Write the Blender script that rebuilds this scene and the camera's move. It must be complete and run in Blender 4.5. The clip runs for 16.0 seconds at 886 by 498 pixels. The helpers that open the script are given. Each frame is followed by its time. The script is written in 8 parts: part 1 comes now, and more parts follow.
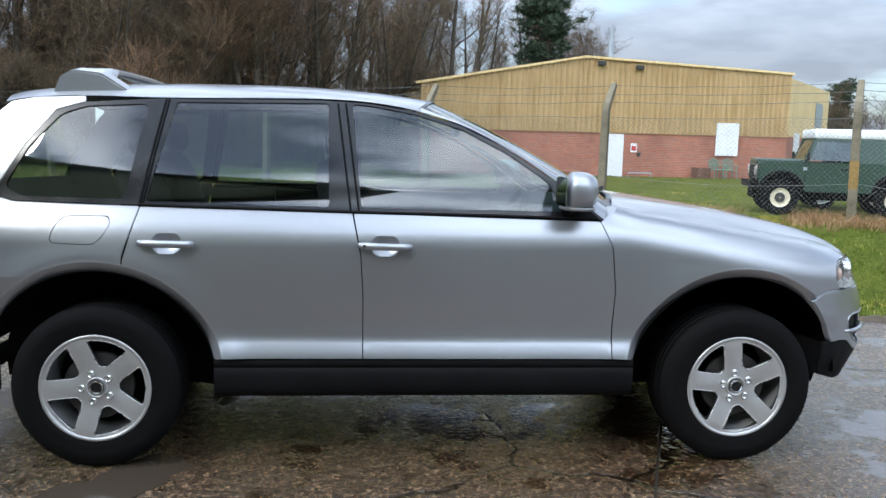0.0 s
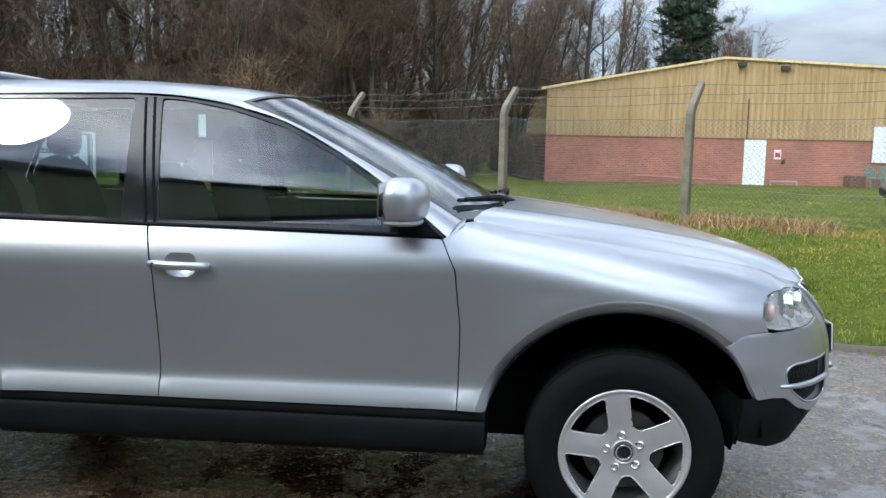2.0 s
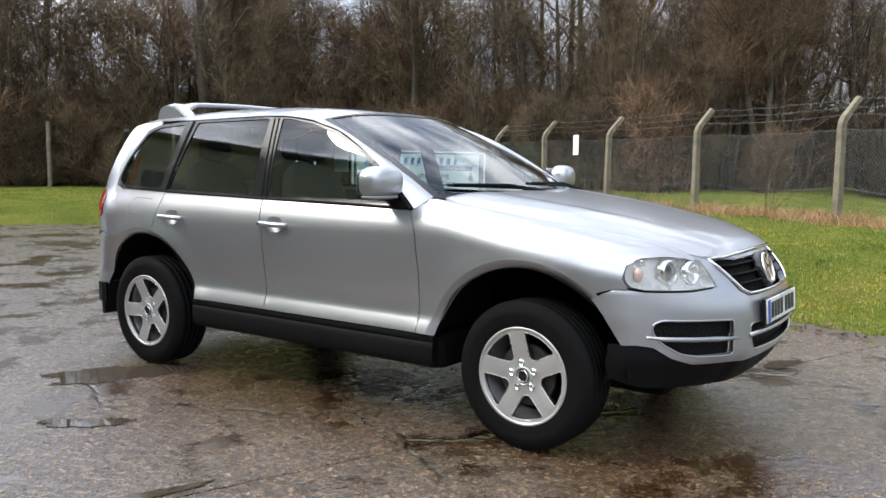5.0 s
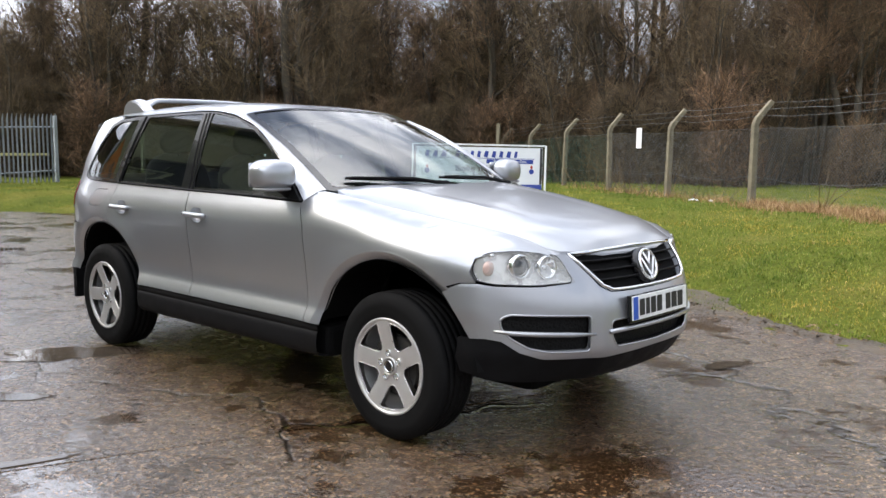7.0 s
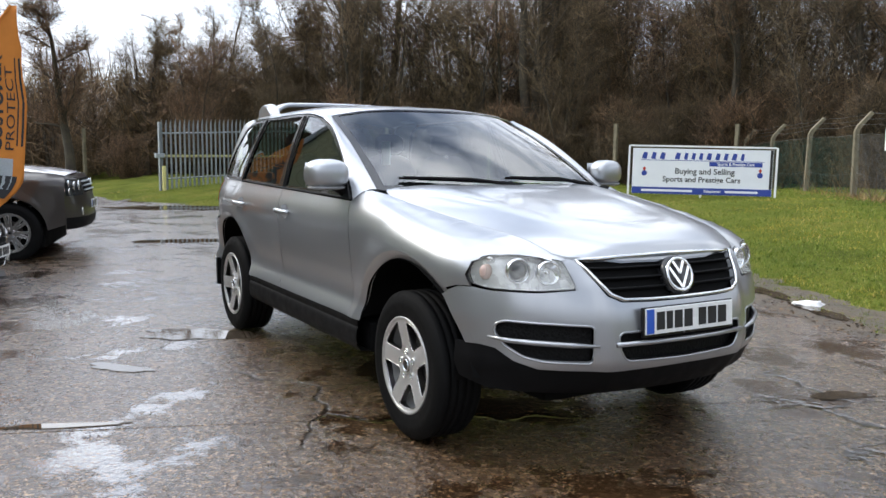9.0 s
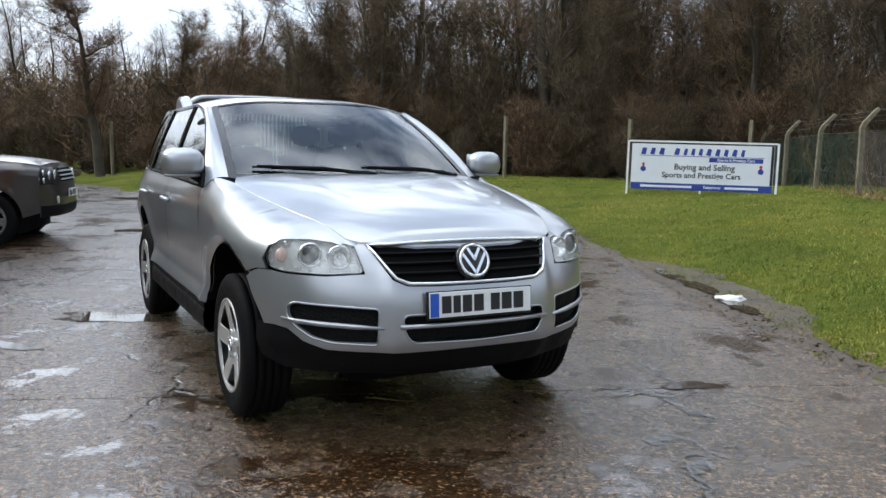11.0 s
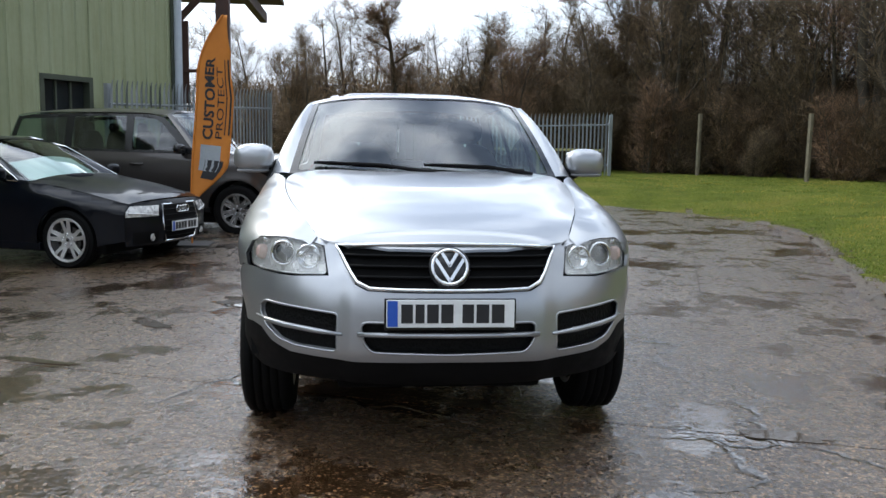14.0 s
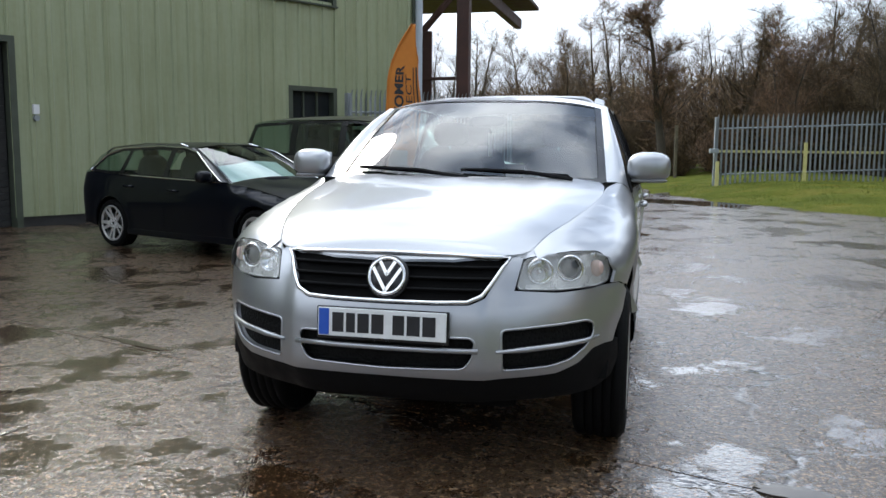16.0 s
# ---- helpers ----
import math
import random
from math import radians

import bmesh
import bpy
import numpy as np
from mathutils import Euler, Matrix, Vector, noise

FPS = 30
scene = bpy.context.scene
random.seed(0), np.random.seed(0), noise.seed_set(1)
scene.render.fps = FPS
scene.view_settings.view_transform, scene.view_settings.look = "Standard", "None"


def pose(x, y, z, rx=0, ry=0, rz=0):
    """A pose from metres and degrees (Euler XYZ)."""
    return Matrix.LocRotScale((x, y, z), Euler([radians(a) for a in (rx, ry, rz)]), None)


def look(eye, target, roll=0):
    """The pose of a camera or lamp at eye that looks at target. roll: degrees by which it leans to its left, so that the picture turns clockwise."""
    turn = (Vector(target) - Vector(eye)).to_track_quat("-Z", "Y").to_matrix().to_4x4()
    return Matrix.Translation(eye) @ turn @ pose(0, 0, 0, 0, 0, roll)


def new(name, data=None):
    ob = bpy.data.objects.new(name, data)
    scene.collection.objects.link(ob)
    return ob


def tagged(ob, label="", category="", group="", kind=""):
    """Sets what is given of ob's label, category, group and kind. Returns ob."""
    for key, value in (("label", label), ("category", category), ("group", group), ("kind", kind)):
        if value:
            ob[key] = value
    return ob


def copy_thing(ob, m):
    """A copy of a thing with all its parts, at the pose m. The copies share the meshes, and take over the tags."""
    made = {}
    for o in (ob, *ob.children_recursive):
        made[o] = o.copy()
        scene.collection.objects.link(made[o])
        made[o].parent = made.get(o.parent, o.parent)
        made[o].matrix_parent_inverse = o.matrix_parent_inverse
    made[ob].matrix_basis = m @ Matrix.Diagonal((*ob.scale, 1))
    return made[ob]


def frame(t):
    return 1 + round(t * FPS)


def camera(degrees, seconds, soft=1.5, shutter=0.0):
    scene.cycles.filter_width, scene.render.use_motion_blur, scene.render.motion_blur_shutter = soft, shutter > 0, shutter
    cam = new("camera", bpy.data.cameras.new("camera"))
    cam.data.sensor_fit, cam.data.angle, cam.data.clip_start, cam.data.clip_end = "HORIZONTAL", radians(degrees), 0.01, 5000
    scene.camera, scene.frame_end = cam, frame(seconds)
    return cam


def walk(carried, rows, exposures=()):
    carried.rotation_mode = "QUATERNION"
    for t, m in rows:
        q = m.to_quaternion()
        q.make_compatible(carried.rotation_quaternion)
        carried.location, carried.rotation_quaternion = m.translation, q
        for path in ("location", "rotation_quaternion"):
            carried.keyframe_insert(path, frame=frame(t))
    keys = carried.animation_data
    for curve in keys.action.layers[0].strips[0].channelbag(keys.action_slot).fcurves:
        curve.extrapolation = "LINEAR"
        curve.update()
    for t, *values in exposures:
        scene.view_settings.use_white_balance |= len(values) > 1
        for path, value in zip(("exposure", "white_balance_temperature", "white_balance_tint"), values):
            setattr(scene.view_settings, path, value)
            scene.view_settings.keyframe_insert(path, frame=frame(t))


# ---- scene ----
cam = camera(55.0, 16.0)
PATH = [
    (0, (-0.28, -4.579, 1.461), (-0.099, -2.604, 1.202), 1.4),
    (0.5, (-0.033, -4.281, 1.454), (0.14, -2.305, 1.195), 1.3),
    (1, (0.271, -4.088, 1.443), (0.431, -2.111, 1.191), 1.1),
    (1.5, (0.665, -4.0, 1.469), (0.727, -2.016, 1.223), 1.0),
    (2, (1.031, -3.903, 1.451), (0.853, -1.927, 1.203), 1.1),
    (2.5, (1.43, -3.91, 1.459), (0.961, -1.981, 1.216), 1.2),
    (3, (1.79, -4.107, 1.472), (1.053, -2.262, 1.236), 1.3),
    (3.2, (1.944, -4.164, 1.488), (1.111, -2.361, 1.254), 1.2),
    (5.3, (3.571, -4.315, 1.363), (2.389, -2.716, 1.149), 0.5),
    (5.5, (3.681, -4.274, 1.37), (2.472, -2.696, 1.152), 0.6),
    (6, (3.856, -4.089, 1.362), (2.594, -2.554, 1.134), 0.6),
    (6.5, (4.036, -3.858, 1.363), (2.749, -2.346, 1.132), 0.4),
    (7, (4.295, -3.67, 1.382), (2.955, -2.204, 1.153), 0.5),
    (7.5, (4.47, -3.409, 1.372), (3.03, -2.04, 1.142), 0.5),
    (8, (4.633, -3.207, 1.398), (3.088, -1.959, 1.167), 0.6),
    (8.2, (4.698, -3.121, 1.391), (3.102, -1.938, 1.163), 0.5),
    (10.3, (5.445, -2.194, 1.374), (3.681, -1.281, 1.136), 0.9),
    (10.5, (5.519, -2.11, 1.38), (3.754, -1.199, 1.143), 0.9),
    (11, (5.62, -1.869, 1.363), (3.853, -0.965, 1.123), 0.9),
    (11.5, (5.653, -1.596, 1.356), (3.882, -0.7, 1.112), 1.0),
    (12, (5.716, -1.375, 1.344), (3.925, -0.519, 1.101), 1.1),
    (12.5, (5.803, -1.131, 1.36), (3.954, -0.407, 1.116), 1.1),
    (13, (5.756, -0.888, 1.35), (3.856, -0.316, 1.1), 1.2),
    (13.5, (5.701, -0.657, 1.344), (3.757, -0.259, 1.093), 1.1),
    (13.7, (5.687, -0.562, 1.34), (3.729, -0.242, 1.088), 1.1),
    (14, (5.707, -0.366, 1.36), (3.733, -0.172, 1.11), 1.0),
    (14.5, (5.642, -0.081, 1.374), (3.659, -0.092, 1.12), 0.9),
    (15, (5.503, 0.255, 1.34), (3.528, 0.071, 1.084), 0.7),
    (15.5, (5.483, 0.633, 1.301), (3.527, 0.302, 1.051), 0.6),
    (16, (5.446, 0.993, 1.377), (3.517, 0.526, 1.127), 0.5),
]
walk(cam, [(t, look(eye, target, roll)) for t, eye, target, roll in PATH],
     [(0, 0.76, 5800, 7), (1.5, 0.8, 5800, 7), (3.2, 0.87, 5800, 7), (5.5, 1.06, 6550, 11), (7, 0.98, 6600, 12), (8.2, 0.94, 6550, 11),
      (10.5, 0.52, 6220, 7.5), (12, 0.55, 6220, 7.5), (13.5, 0.51, 6220, 7.5), (14.5, 0.47, 6220, 7.5), (16, 0.47, 6220, 7.5)])

# ---- small building kit ----
def hx(r, g, b):
    """A linear colour from 0-255 values as they look to the eye."""
    return tuple(((v / 255) / 12.92 if v / 255 <= 0.04045 else ((v / 255 + 0.055) / 1.055) ** 2.4) for v in (r, g, b)) + (1.0,)


def material(name):
    m = bpy.data.materials.new(name)
    m.use_nodes = True
    nt = m.node_tree
    return m, nt, nt.nodes["Principled BSDF"]


def nd(nt, kind, **values):
    n = nt.nodes.new(kind)
    for k, v in values.items():
        n.inputs[k].default_value = v
    return n


def noise_node(nt, scale, detail=5.0, rough=0.6, vec=None):
    n = nd(nt, "ShaderNodeTexNoise", Scale=scale, Detail=detail, Roughness=rough)
    if vec is not None:
        nt.links.new(vec, n.inputs["Vector"])
    return n.outputs["Fac"]


def ramp(nt, fac, stops):
    n = nt.nodes.new("ShaderNodeValToRGB")
    e = n.color_ramp.elements
    while len(e) < len(stops):
        e.new(0.5)
    for el, (p, c) in zip(e, stops):
        el.position = p
        el.color = c if len(c) == 4 else (*c, 1)
    nt.links.new(fac, n.inputs["Fac"])
    return n.outputs["Color"]


def grey(v):
    return (v, v, v, 1)


def mixed(nt, fac, a, b, mode="MIX"):
    n = nt.nodes.new("ShaderNodeMix")
    n.data_type, n.blend_type = "RGBA", mode
    for sock, v in ((n.inputs["Factor"], fac), (n.inputs["A"], a), (n.inputs["B"], b)):
        if hasattr(v, "links"):
            nt.links.new(v, sock)
        else:
            sock.default_value = v
    return n.outputs["Result"]


def bumped(nt, bsdf, height, strength, distance=0.01):
    b = nd(nt, "ShaderNodeBump", Strength=strength, Distance=distance)
    nt.links.new(height, b.inputs["Height"])
    nt.links.new(b.outputs["Normal"], bsdf.inputs["Normal"])
    return b


def coords(nt, which="Object"):
    return nt.nodes.new("ShaderNodeTexCoord").outputs[which]


def surface(name, col, col2, rough, scale=6.0, metal=0.0, bump=0.15, fine=60.0, spread=0.12, coat=0.0, depth=0.004):
    """An everyday surface: two tones mottled at two scales, uneven gloss and fine relief."""
    m, nt, b = material(name)
    co = coords(nt)
    big, small = noise_node(nt, scale, 4, vec=co), noise_node(nt, fine, 3, vec=co)
    f = nt.nodes.new("ShaderNodeMath")
    f.operation = "MULTIPLY_ADD"
    nt.links.new(small, f.inputs[0])
    f.inputs[1].default_value = 0.5
    nt.links.new(big, f.inputs[2])
    c = ramp(nt, f.outputs[0], [(0.45, col), (1.0, col2)])
    nt.links.new(c, b.inputs["Base Color"])
    r = ramp(nt, big, [(0.3, grey(max(rough - spread, 0.02))), (0.75, grey(min(rough + spread, 1)))])
    nt.links.new(r, b.inputs["Roughness"])
    b.inputs["Metallic"].default_value = metal
    b.inputs["Coat Weight"].default_value = coat
    if bump:
        bumped(nt, b, small, bump, depth)
    return m


def mesh_of(name, bm):
    me = bpy.data.meshes.new(name)
    bm.to_mesh(me)
    bm.free()
    return me


def part(name, bm, mat, parent=None, label="", smooth=False, at=None):
    """Links a bmesh (or a mesh) as one object, under a parent if there is one."""
    me = bm if isinstance(bm, bpy.types.Mesh) else mesh_of(name, bm)
    if not me.materials:
        me.materials.append(mat)
    ob = new(name, me)
    if smooth:
        for p in me.polygons:
            p.use_smooth = True
    if parent is not None:
        ob.parent = parent
    if at is not None:
        ob.matrix_basis = at
    if label:
        ob["label"] = label
    return ob


def thing(name, m, label, category, group="", kind=""):
    ob = new(name)
    ob.empty_display_size = 0.2
    ob.matrix_basis = m
    return tagged(ob, label, category, group, kind)


def add_box(bm, x0, x1, y0, y1, z0, z1, bevel=0.0):
    m = Matrix.Translation(((x0 + x1) / 2, (y0 + y1) / 2, (z0 + z1) / 2)) @ Matrix.Diagonal((abs(x1 - x0), abs(y1 - y0), abs(z1 - z0), 1))
    g = bmesh.ops.create_cube(bm, size=1, matrix=m)
    if bevel:
        es = list({e for v in g["verts"] for e in v.link_edges})
        bmesh.ops.bevel(bm, geom=es, offset=bevel, segments=2, affect="EDGES", profile=0.6)
    return bm


def box(x0, x1, y0, y1, z0, z1, bevel=0.0):
    return add_box(bmesh.new(), x0, x1, y0, y1, z0, z1, bevel)


def add_cyl(bm, p, q, r, r2=None, n=16, caps=True):
    p, q = Vector(p), Vector(q)
    d = q - p
    rot = d.to_track_quat("Z", "Y").to_matrix().to_4x4()
    bmesh.ops.create_cone(bm, cap_ends=caps, segments=n, radius1=r, radius2=r if r2 is None else r2, depth=d.length, matrix=Matrix.Translation((p + q) / 2) @ rot)
    return bm


def cyl(p, q, r, r2=None, n=16):
    return add_cyl(bmesh.new(), p, q, r, r2, n)


def add_tube(bm, pts, r, n=8, closed=False):
    """A round bar swept along points; r is a number or one per point."""
    pts = [Vector(p) for p in pts]
    rs = r if isinstance(r, (list, tuple)) else [r] * len(pts)
    rings = []
    for i, p in enumerate(pts):
        if closed:
            d = pts[(i + 1) % len(pts)] - pts[i - 1]
        else:
            d = pts[min(i + 1, len(pts) - 1)] - pts[max(i - 1, 0)]
        d.normalize()
        a = d.cross(Vector((0, 0, 1)) if abs(d.z) < 0.95 else Vector((1, 0, 0))).normalized()
        b = d.cross(a)
        rings.append([bm.verts.new(p + rs[i] * (math.cos(2 * math.pi * k / n) * a + math.sin(2 * math.pi * k / n) * b)) for k in range(n)])
    m = len(rings)
    for i in range(m if closed else m - 1):
        r0, r1 = rings[i], rings[(i + 1) % m]
        for k in range(n):
            bm.faces.new((r0[k], r0[(k + 1) % n], r1[(k + 1) % n], r1[k]))
    if not closed:
        bm.faces.new(rings[0][::-1])
        bm.faces.new(rings[-1])
    return bm


def tube(pts, r, n=8, closed=False):
    return add_tube(bmesh.new(), pts, r, n, closed)


def add_lathe(bm, profile, n=48, m=None, close=False):
    """A profile of (radius, height) turned round z, then moved by m."""
    m = m or Matrix.Identity(4)
    rings = [[bm.verts.new(m @ Vector((r * math.cos(2 * math.pi * k / n), r * math.sin(2 * math.pi * k / n), h))) for k in range(n)] for r, h in profile]
    seq = list(zip(rings, rings[1:])) + ([(rings[-1], rings[0])] if close else [])
    for a, b in seq:
        for k in range(n):
            bm.faces.new((a[k], a[(k + 1) % n], b[(k + 1) % n], b[k]))
    return bm


def extrude_poly(pts, depth, to3):
    """A flat outline (u, v) given thickness; to3(u, v, w) places it."""
    bm = bmesh.new()
    a = [bm.verts.new(to3(u, v, 0.0)) for u, v in pts]
    b = [bm.verts.new(to3(u, v, depth)) for u, v in pts]
    bm.faces.new(a)
    bm.faces.new(b[::-1])
    n = len(pts)
    for i in range(n):
        bm.faces.new((a[i], b[i], b[(i + 1) % n], a[(i + 1) % n]))
    bmesh.ops.recalc_face_normals(bm, faces=bm.faces[:])
    return bm


def text_mesh(body, size, bold=0.0, spacing=1.0, depth=0.002):
    """Letters of the built-in font as a mesh, centred, in the xy plane."""
    cu = bpy.data.curves.new("letters", "FONT")
    cu.body, cu.size, cu.align_x, cu.align_y, cu.offset, cu.space_character, cu.extrude = body, size, "CENTER", "CENTER", bold, spacing, depth
    cu.resolution_u = 3
    tmp = bpy.data.objects.new("letters", cu)
    scene.collection.objects.link(tmp)
    me = bpy.data.meshes.new_from_object(tmp.evaluated_get(bpy.context.evaluated_depsgraph_get()))
    bpy.data.objects.remove(tmp)
    bpy.data.curves.remove(cu)
    return me


def facing(p, right, up):
    """The pose whose x runs along right and y along up."""
    r, u = Vector(right).normalized(), Vector(up).normalized()
    n = r.cross(u).normalized()
    u = n.cross(r)
    return Matrix(((r.x, u.x, n.x, p[0]), (r.y, u.y, n.y, p[1]), (r.z, u.z, n.z, p[2]), (0, 0, 0, 1)))


def smoothstep(a, b, v):
    t = min(max((v - a) / (b - a), 0.0), 1.0)
    return t * t * (3 - 2 * t)

# ---- daylight: broken winter cloud, low weak sun from behind the parked car ----
SUN_FROM = Vector((-0.70, -0.62, 0.74)).normalized()
world = bpy.data.worlds.new("sky")
scene.world = world
world.use_nodes = True
wt = world.node_tree
bg = wt.nodes["Background"]
bg.inputs["Strength"].default_value = 0.135
sky = wt.nodes.new("ShaderNodeTexSky")
sky.sky_type, sky.sun_disc = "NISHITA", False
sky.sun_elevation = math.asin(SUN_FROM.z)
sky.sun_rotation = math.atan2(SUN_FROM.x, SUN_FROM.y)
sky.dust_density, sky.air_density = 1.5, 1.0
gen = wt.nodes.new("ShaderNodeTexCoord").outputs["Generated"]
sep = wt.nodes.new("ShaderNodeSeparateXYZ")
wt.links.new(gen, sep.inputs[0])
lift = wt.nodes.new("ShaderNodeMath")
lift.operation, lift.inputs[1].default_value = "ADD", 0.16
wt.links.new(sep.outputs["Z"], lift.inputs[0])
flat = wt.nodes.new("ShaderNodeVectorMath")
flat.operation = "DIVIDE"
comb = wt.nodes.new("ShaderNodeCombineXYZ")
for k in range(3):
    wt.links.new(lift.outputs[0], comb.inputs[k])
wt.links.new(gen, flat.inputs[0])
wt.links.new(comb.outputs[0], flat.inputs[1])
cover = ramp(wt, noise_node(wt, 0.95, 6, 0.52, flat.outputs[0]), [(0.34, grey(0.25)), (0.52, grey(0.97))])
cloud_tone = ramp(wt, noise_node(wt, 2.6, 6, 0.5, flat.outputs[0]), [(0.38, (0.9, 1.1, 1.5, 1)), (0.49, (3.9, 4.2, 4.8, 1)), (0.60, (7.2, 7.4, 7.7, 1))])
# clouds brighten smoothly towards the sun
tow = wt.nodes.new("ShaderNodeVectorMath")
tow.operation = "DOT_PRODUCT"
wt.links.new(gen, tow.inputs[0])
tow.inputs[1].default_value = SUN_FROM
glow = ramp(wt, tow.outputs["Value"], [(0.0, grey(0.46)), (0.4, grey(1.0)), (0.8, grey(1.25))])
high = ramp(wt, sep.outputs["Z"], [(0.0, grey(0.32)), (0.10, grey(0.39)), (0.21, grey(0.76)), (0.36, grey(0.86)), (0.72, grey(0.74))])
soft = mixed(wt, ramp(wt, sep.outputs["Z"], [(0.12, grey(0.14)), (0.55, grey(1.0))]), (4.0, 4.2, 4.65, 1), cloud_tone)
gain = mixed(wt, 1.0, mixed(wt, 1.0, soft, glow, "MULTIPLY"), high, "MULTIPLY")
lift2 = wt.nodes.new("ShaderNodeVectorMath")
lift2.operation = "SCALE"
wt.links.new(gain, lift2.inputs[0])
lift2.inputs["Scale"].default_value = 3.2
wt.links.new(mixed(wt, cover, sky.outputs["Color"], lift2.outputs[0]), bg.inputs["Color"])

sun = new("sun", bpy.data.lights.new("sun", "SUN"))
sun.data.energy, sun.data.angle, sun.data.color = 0.9, radians(14.0), (1.0, 0.93, 0.82)
sun.matrix_basis = look(SUN_FROM * 60, (0, 0, 0))

# ---- plan: the concrete road runs along U, V points over the verge ----
U, V = Vector((0.936, -0.351)), Vector((0.351, 0.936))
EDGE = [(-60, -16.0), (-30, -11.0), (-24, -9.0), (-18.8, -6.1), (-16.3, -3.6), (-14.7, -1.24), (-13.6, 0.67), (-12.2, 2.3), (-10.6, 3.35), (-8.4, 3.75), (-4, 3.58), (0, 3.45), (4, 3.5), (40, 3.6)]
FENCE0, FENCE_STEP = Vector((6.25, 6.35)), Vector((-2.72, 1.80))
FENCE_DIR = FENCE_STEP.normalized()


def edge_w(s):
    for (a, wa), (b, wb) in zip(EDGE, EDGE[1:]):
        if s <= b:
            return wa + (wb - wa) * smoothstep(0, 1, (s - a) / (b - a)) if s > a else wa
    return EDGE[-1][1]


def yard_z(x, y):
    return -0.09 * smoothstep(-1.5, -4.5, y) * smoothstep(-0.3, -2.8, x)


def beyond(x, y):
    """Metres past the wire fence."""
    return (Vector((x, y)) - FENCE0).dot(Vector((-FENCE_DIR.y, FENCE_DIR.x))) * -1


def verge(x, y):
    """Metres into the grass from the road's edge."""
    p = Vector((x, y))
    s = p.dot(U)
    d = p.dot(V) - edge_w(s)
    return d * (0.62 if -19 < s < -11 else 0.9 if s < -19 else 1.0)


def grass_z(x, y):
    d = verge(x, y)
    z = 0.015 + 0.41 * smoothstep(-0.1, 4.8, d)
    z -= 0.50 * smoothstep(0.4, 5.5, beyond(x, y)) * smoothstep(-3.0, 2.5, x)
    if x < -9:
        z -= 0.16 * smoothstep(-9, -15, x)
    return z + 0.035 * noise.noise(Vector((x * 0.55, y * 0.55, 0))) * smoothstep(0.2, 1.2, d) + 0.034 * noise.noise(Vector((x * 2.1, y * 2.1, 6))) * smoothstep(0.2, 0.9, d)


def ground_z(x, y):
    d = verge(x, y)
    return grass_z(x, y) if d > 0.0 else (yard_z(x, y) - 0.16 if d < -0.35 else yard_z(x, y) - 0.16 + (0.17 - yard_z(x, y)) * smoothstep(-0.35, 0.0, d))


# ---- ground materials ----
m_grass, nt, b = material("winter_grass")
co = coords(nt)
g1 = noise_node(nt, 0.7, 6, 0.65, co)
g2 = noise_node(nt, 22, 5, 0.7, co)
ca = ramp(nt, g1, [(0.3, (0.085, 0.105, 0.018)), (0.5, (0.135, 0.160, 0.024)), (0.72, (0.215, 0.195, 0.045))])
cb = ramp(nt, g2, [(0.3, (0.35, 0.35, 0.35)), (0.7, (1.0, 1.0, 1.0))])
nt.links.new(mixed(nt, 0.8, ca, cb, "MULTIPLY"), b.inputs["Base Color"])
b.inputs["Roughness"].default_value = 0.9
b.inputs["Specular IOR Level"].default_value = 0.05
bumped(nt, b, g2, 0.9, 0.05)

m_blade, nt, b = material("grass_blade")
isl = nt.nodes.new("ShaderNodeNewGeometry").outputs["Random Per Island"]
patch = noise_node(nt, 0.8, 4, 0.6, coords(nt))
cy = ramp(nt, isl, [(0.0, (0.055, 0.100, 0.014)), (0.50, (0.178, 0.212, 0.040)), (0.90, (0.285, 0.285, 0.072)), (0.99, (0.42, 0.36, 0.17))])
cz = ramp(nt, patch, [(0.34, (0.50, 0.66, 0.50)), (0.5, (0.95, 1.0, 0.8)), (0.64, (1.60, 1.20, 1.05))])
nt.links.new(mixed(nt, 1.0, cy, cz, "MULTIPLY"), b.inputs["Base Color"])
b.inputs["Roughness"].default_value = 0.55
b.inputs["Specular IOR Level"].default_value = 0.12

m_straw, nt, b = material("dead_grass")
isl = nt.nodes.new("ShaderNodeNewGeometry").outputs["Random Per Island"]
nt.links.new(ramp(nt, isl, [(0.0, (0.17, 0.085, 0.032)), (0.5, (0.33, 0.19, 0.080)), (1.0, (0.46, 0.32, 0.16))]), b.inputs["Base Color"])
b.inputs["Roughness"].default_value = 0.7

m_slab, nt, b = material("wet_concrete")
co = coords(nt)
warp = nd(nt, "ShaderNodeTexNoise", Scale=2.2, Detail=4)
nt.links.new(co, warp.inputs["Vector"])
add = nt.nodes.new("ShaderNodeVectorMath")
add.operation = "MULTIPLY_ADD"
nt.links.new(warp.outputs["Color"], add.inputs[0])
add.inputs[1].default_value = (0.5, 0.5, 0.5)
nt.links.new(co, add.inputs[2])
stones = nd(nt, "ShaderNodeTexVoronoi", Scale=88.0)
nt.links.new(co, stones.inputs["Vector"])
pebble = nd(nt, "ShaderNodeTexVoronoi", Scale=27.0)
nt.links.new(co, pebble.inputs["Vector"])
grit = noise_node(nt, 14, 9, 0.78, co)
stain = noise_node(nt, 0.42, 7, 0.62, co)
damp = noise_node(nt, 1.15, 9, 0.70, co)
rust = noise_node(nt, 0.6, 5, 0.6, add.outputs[0])
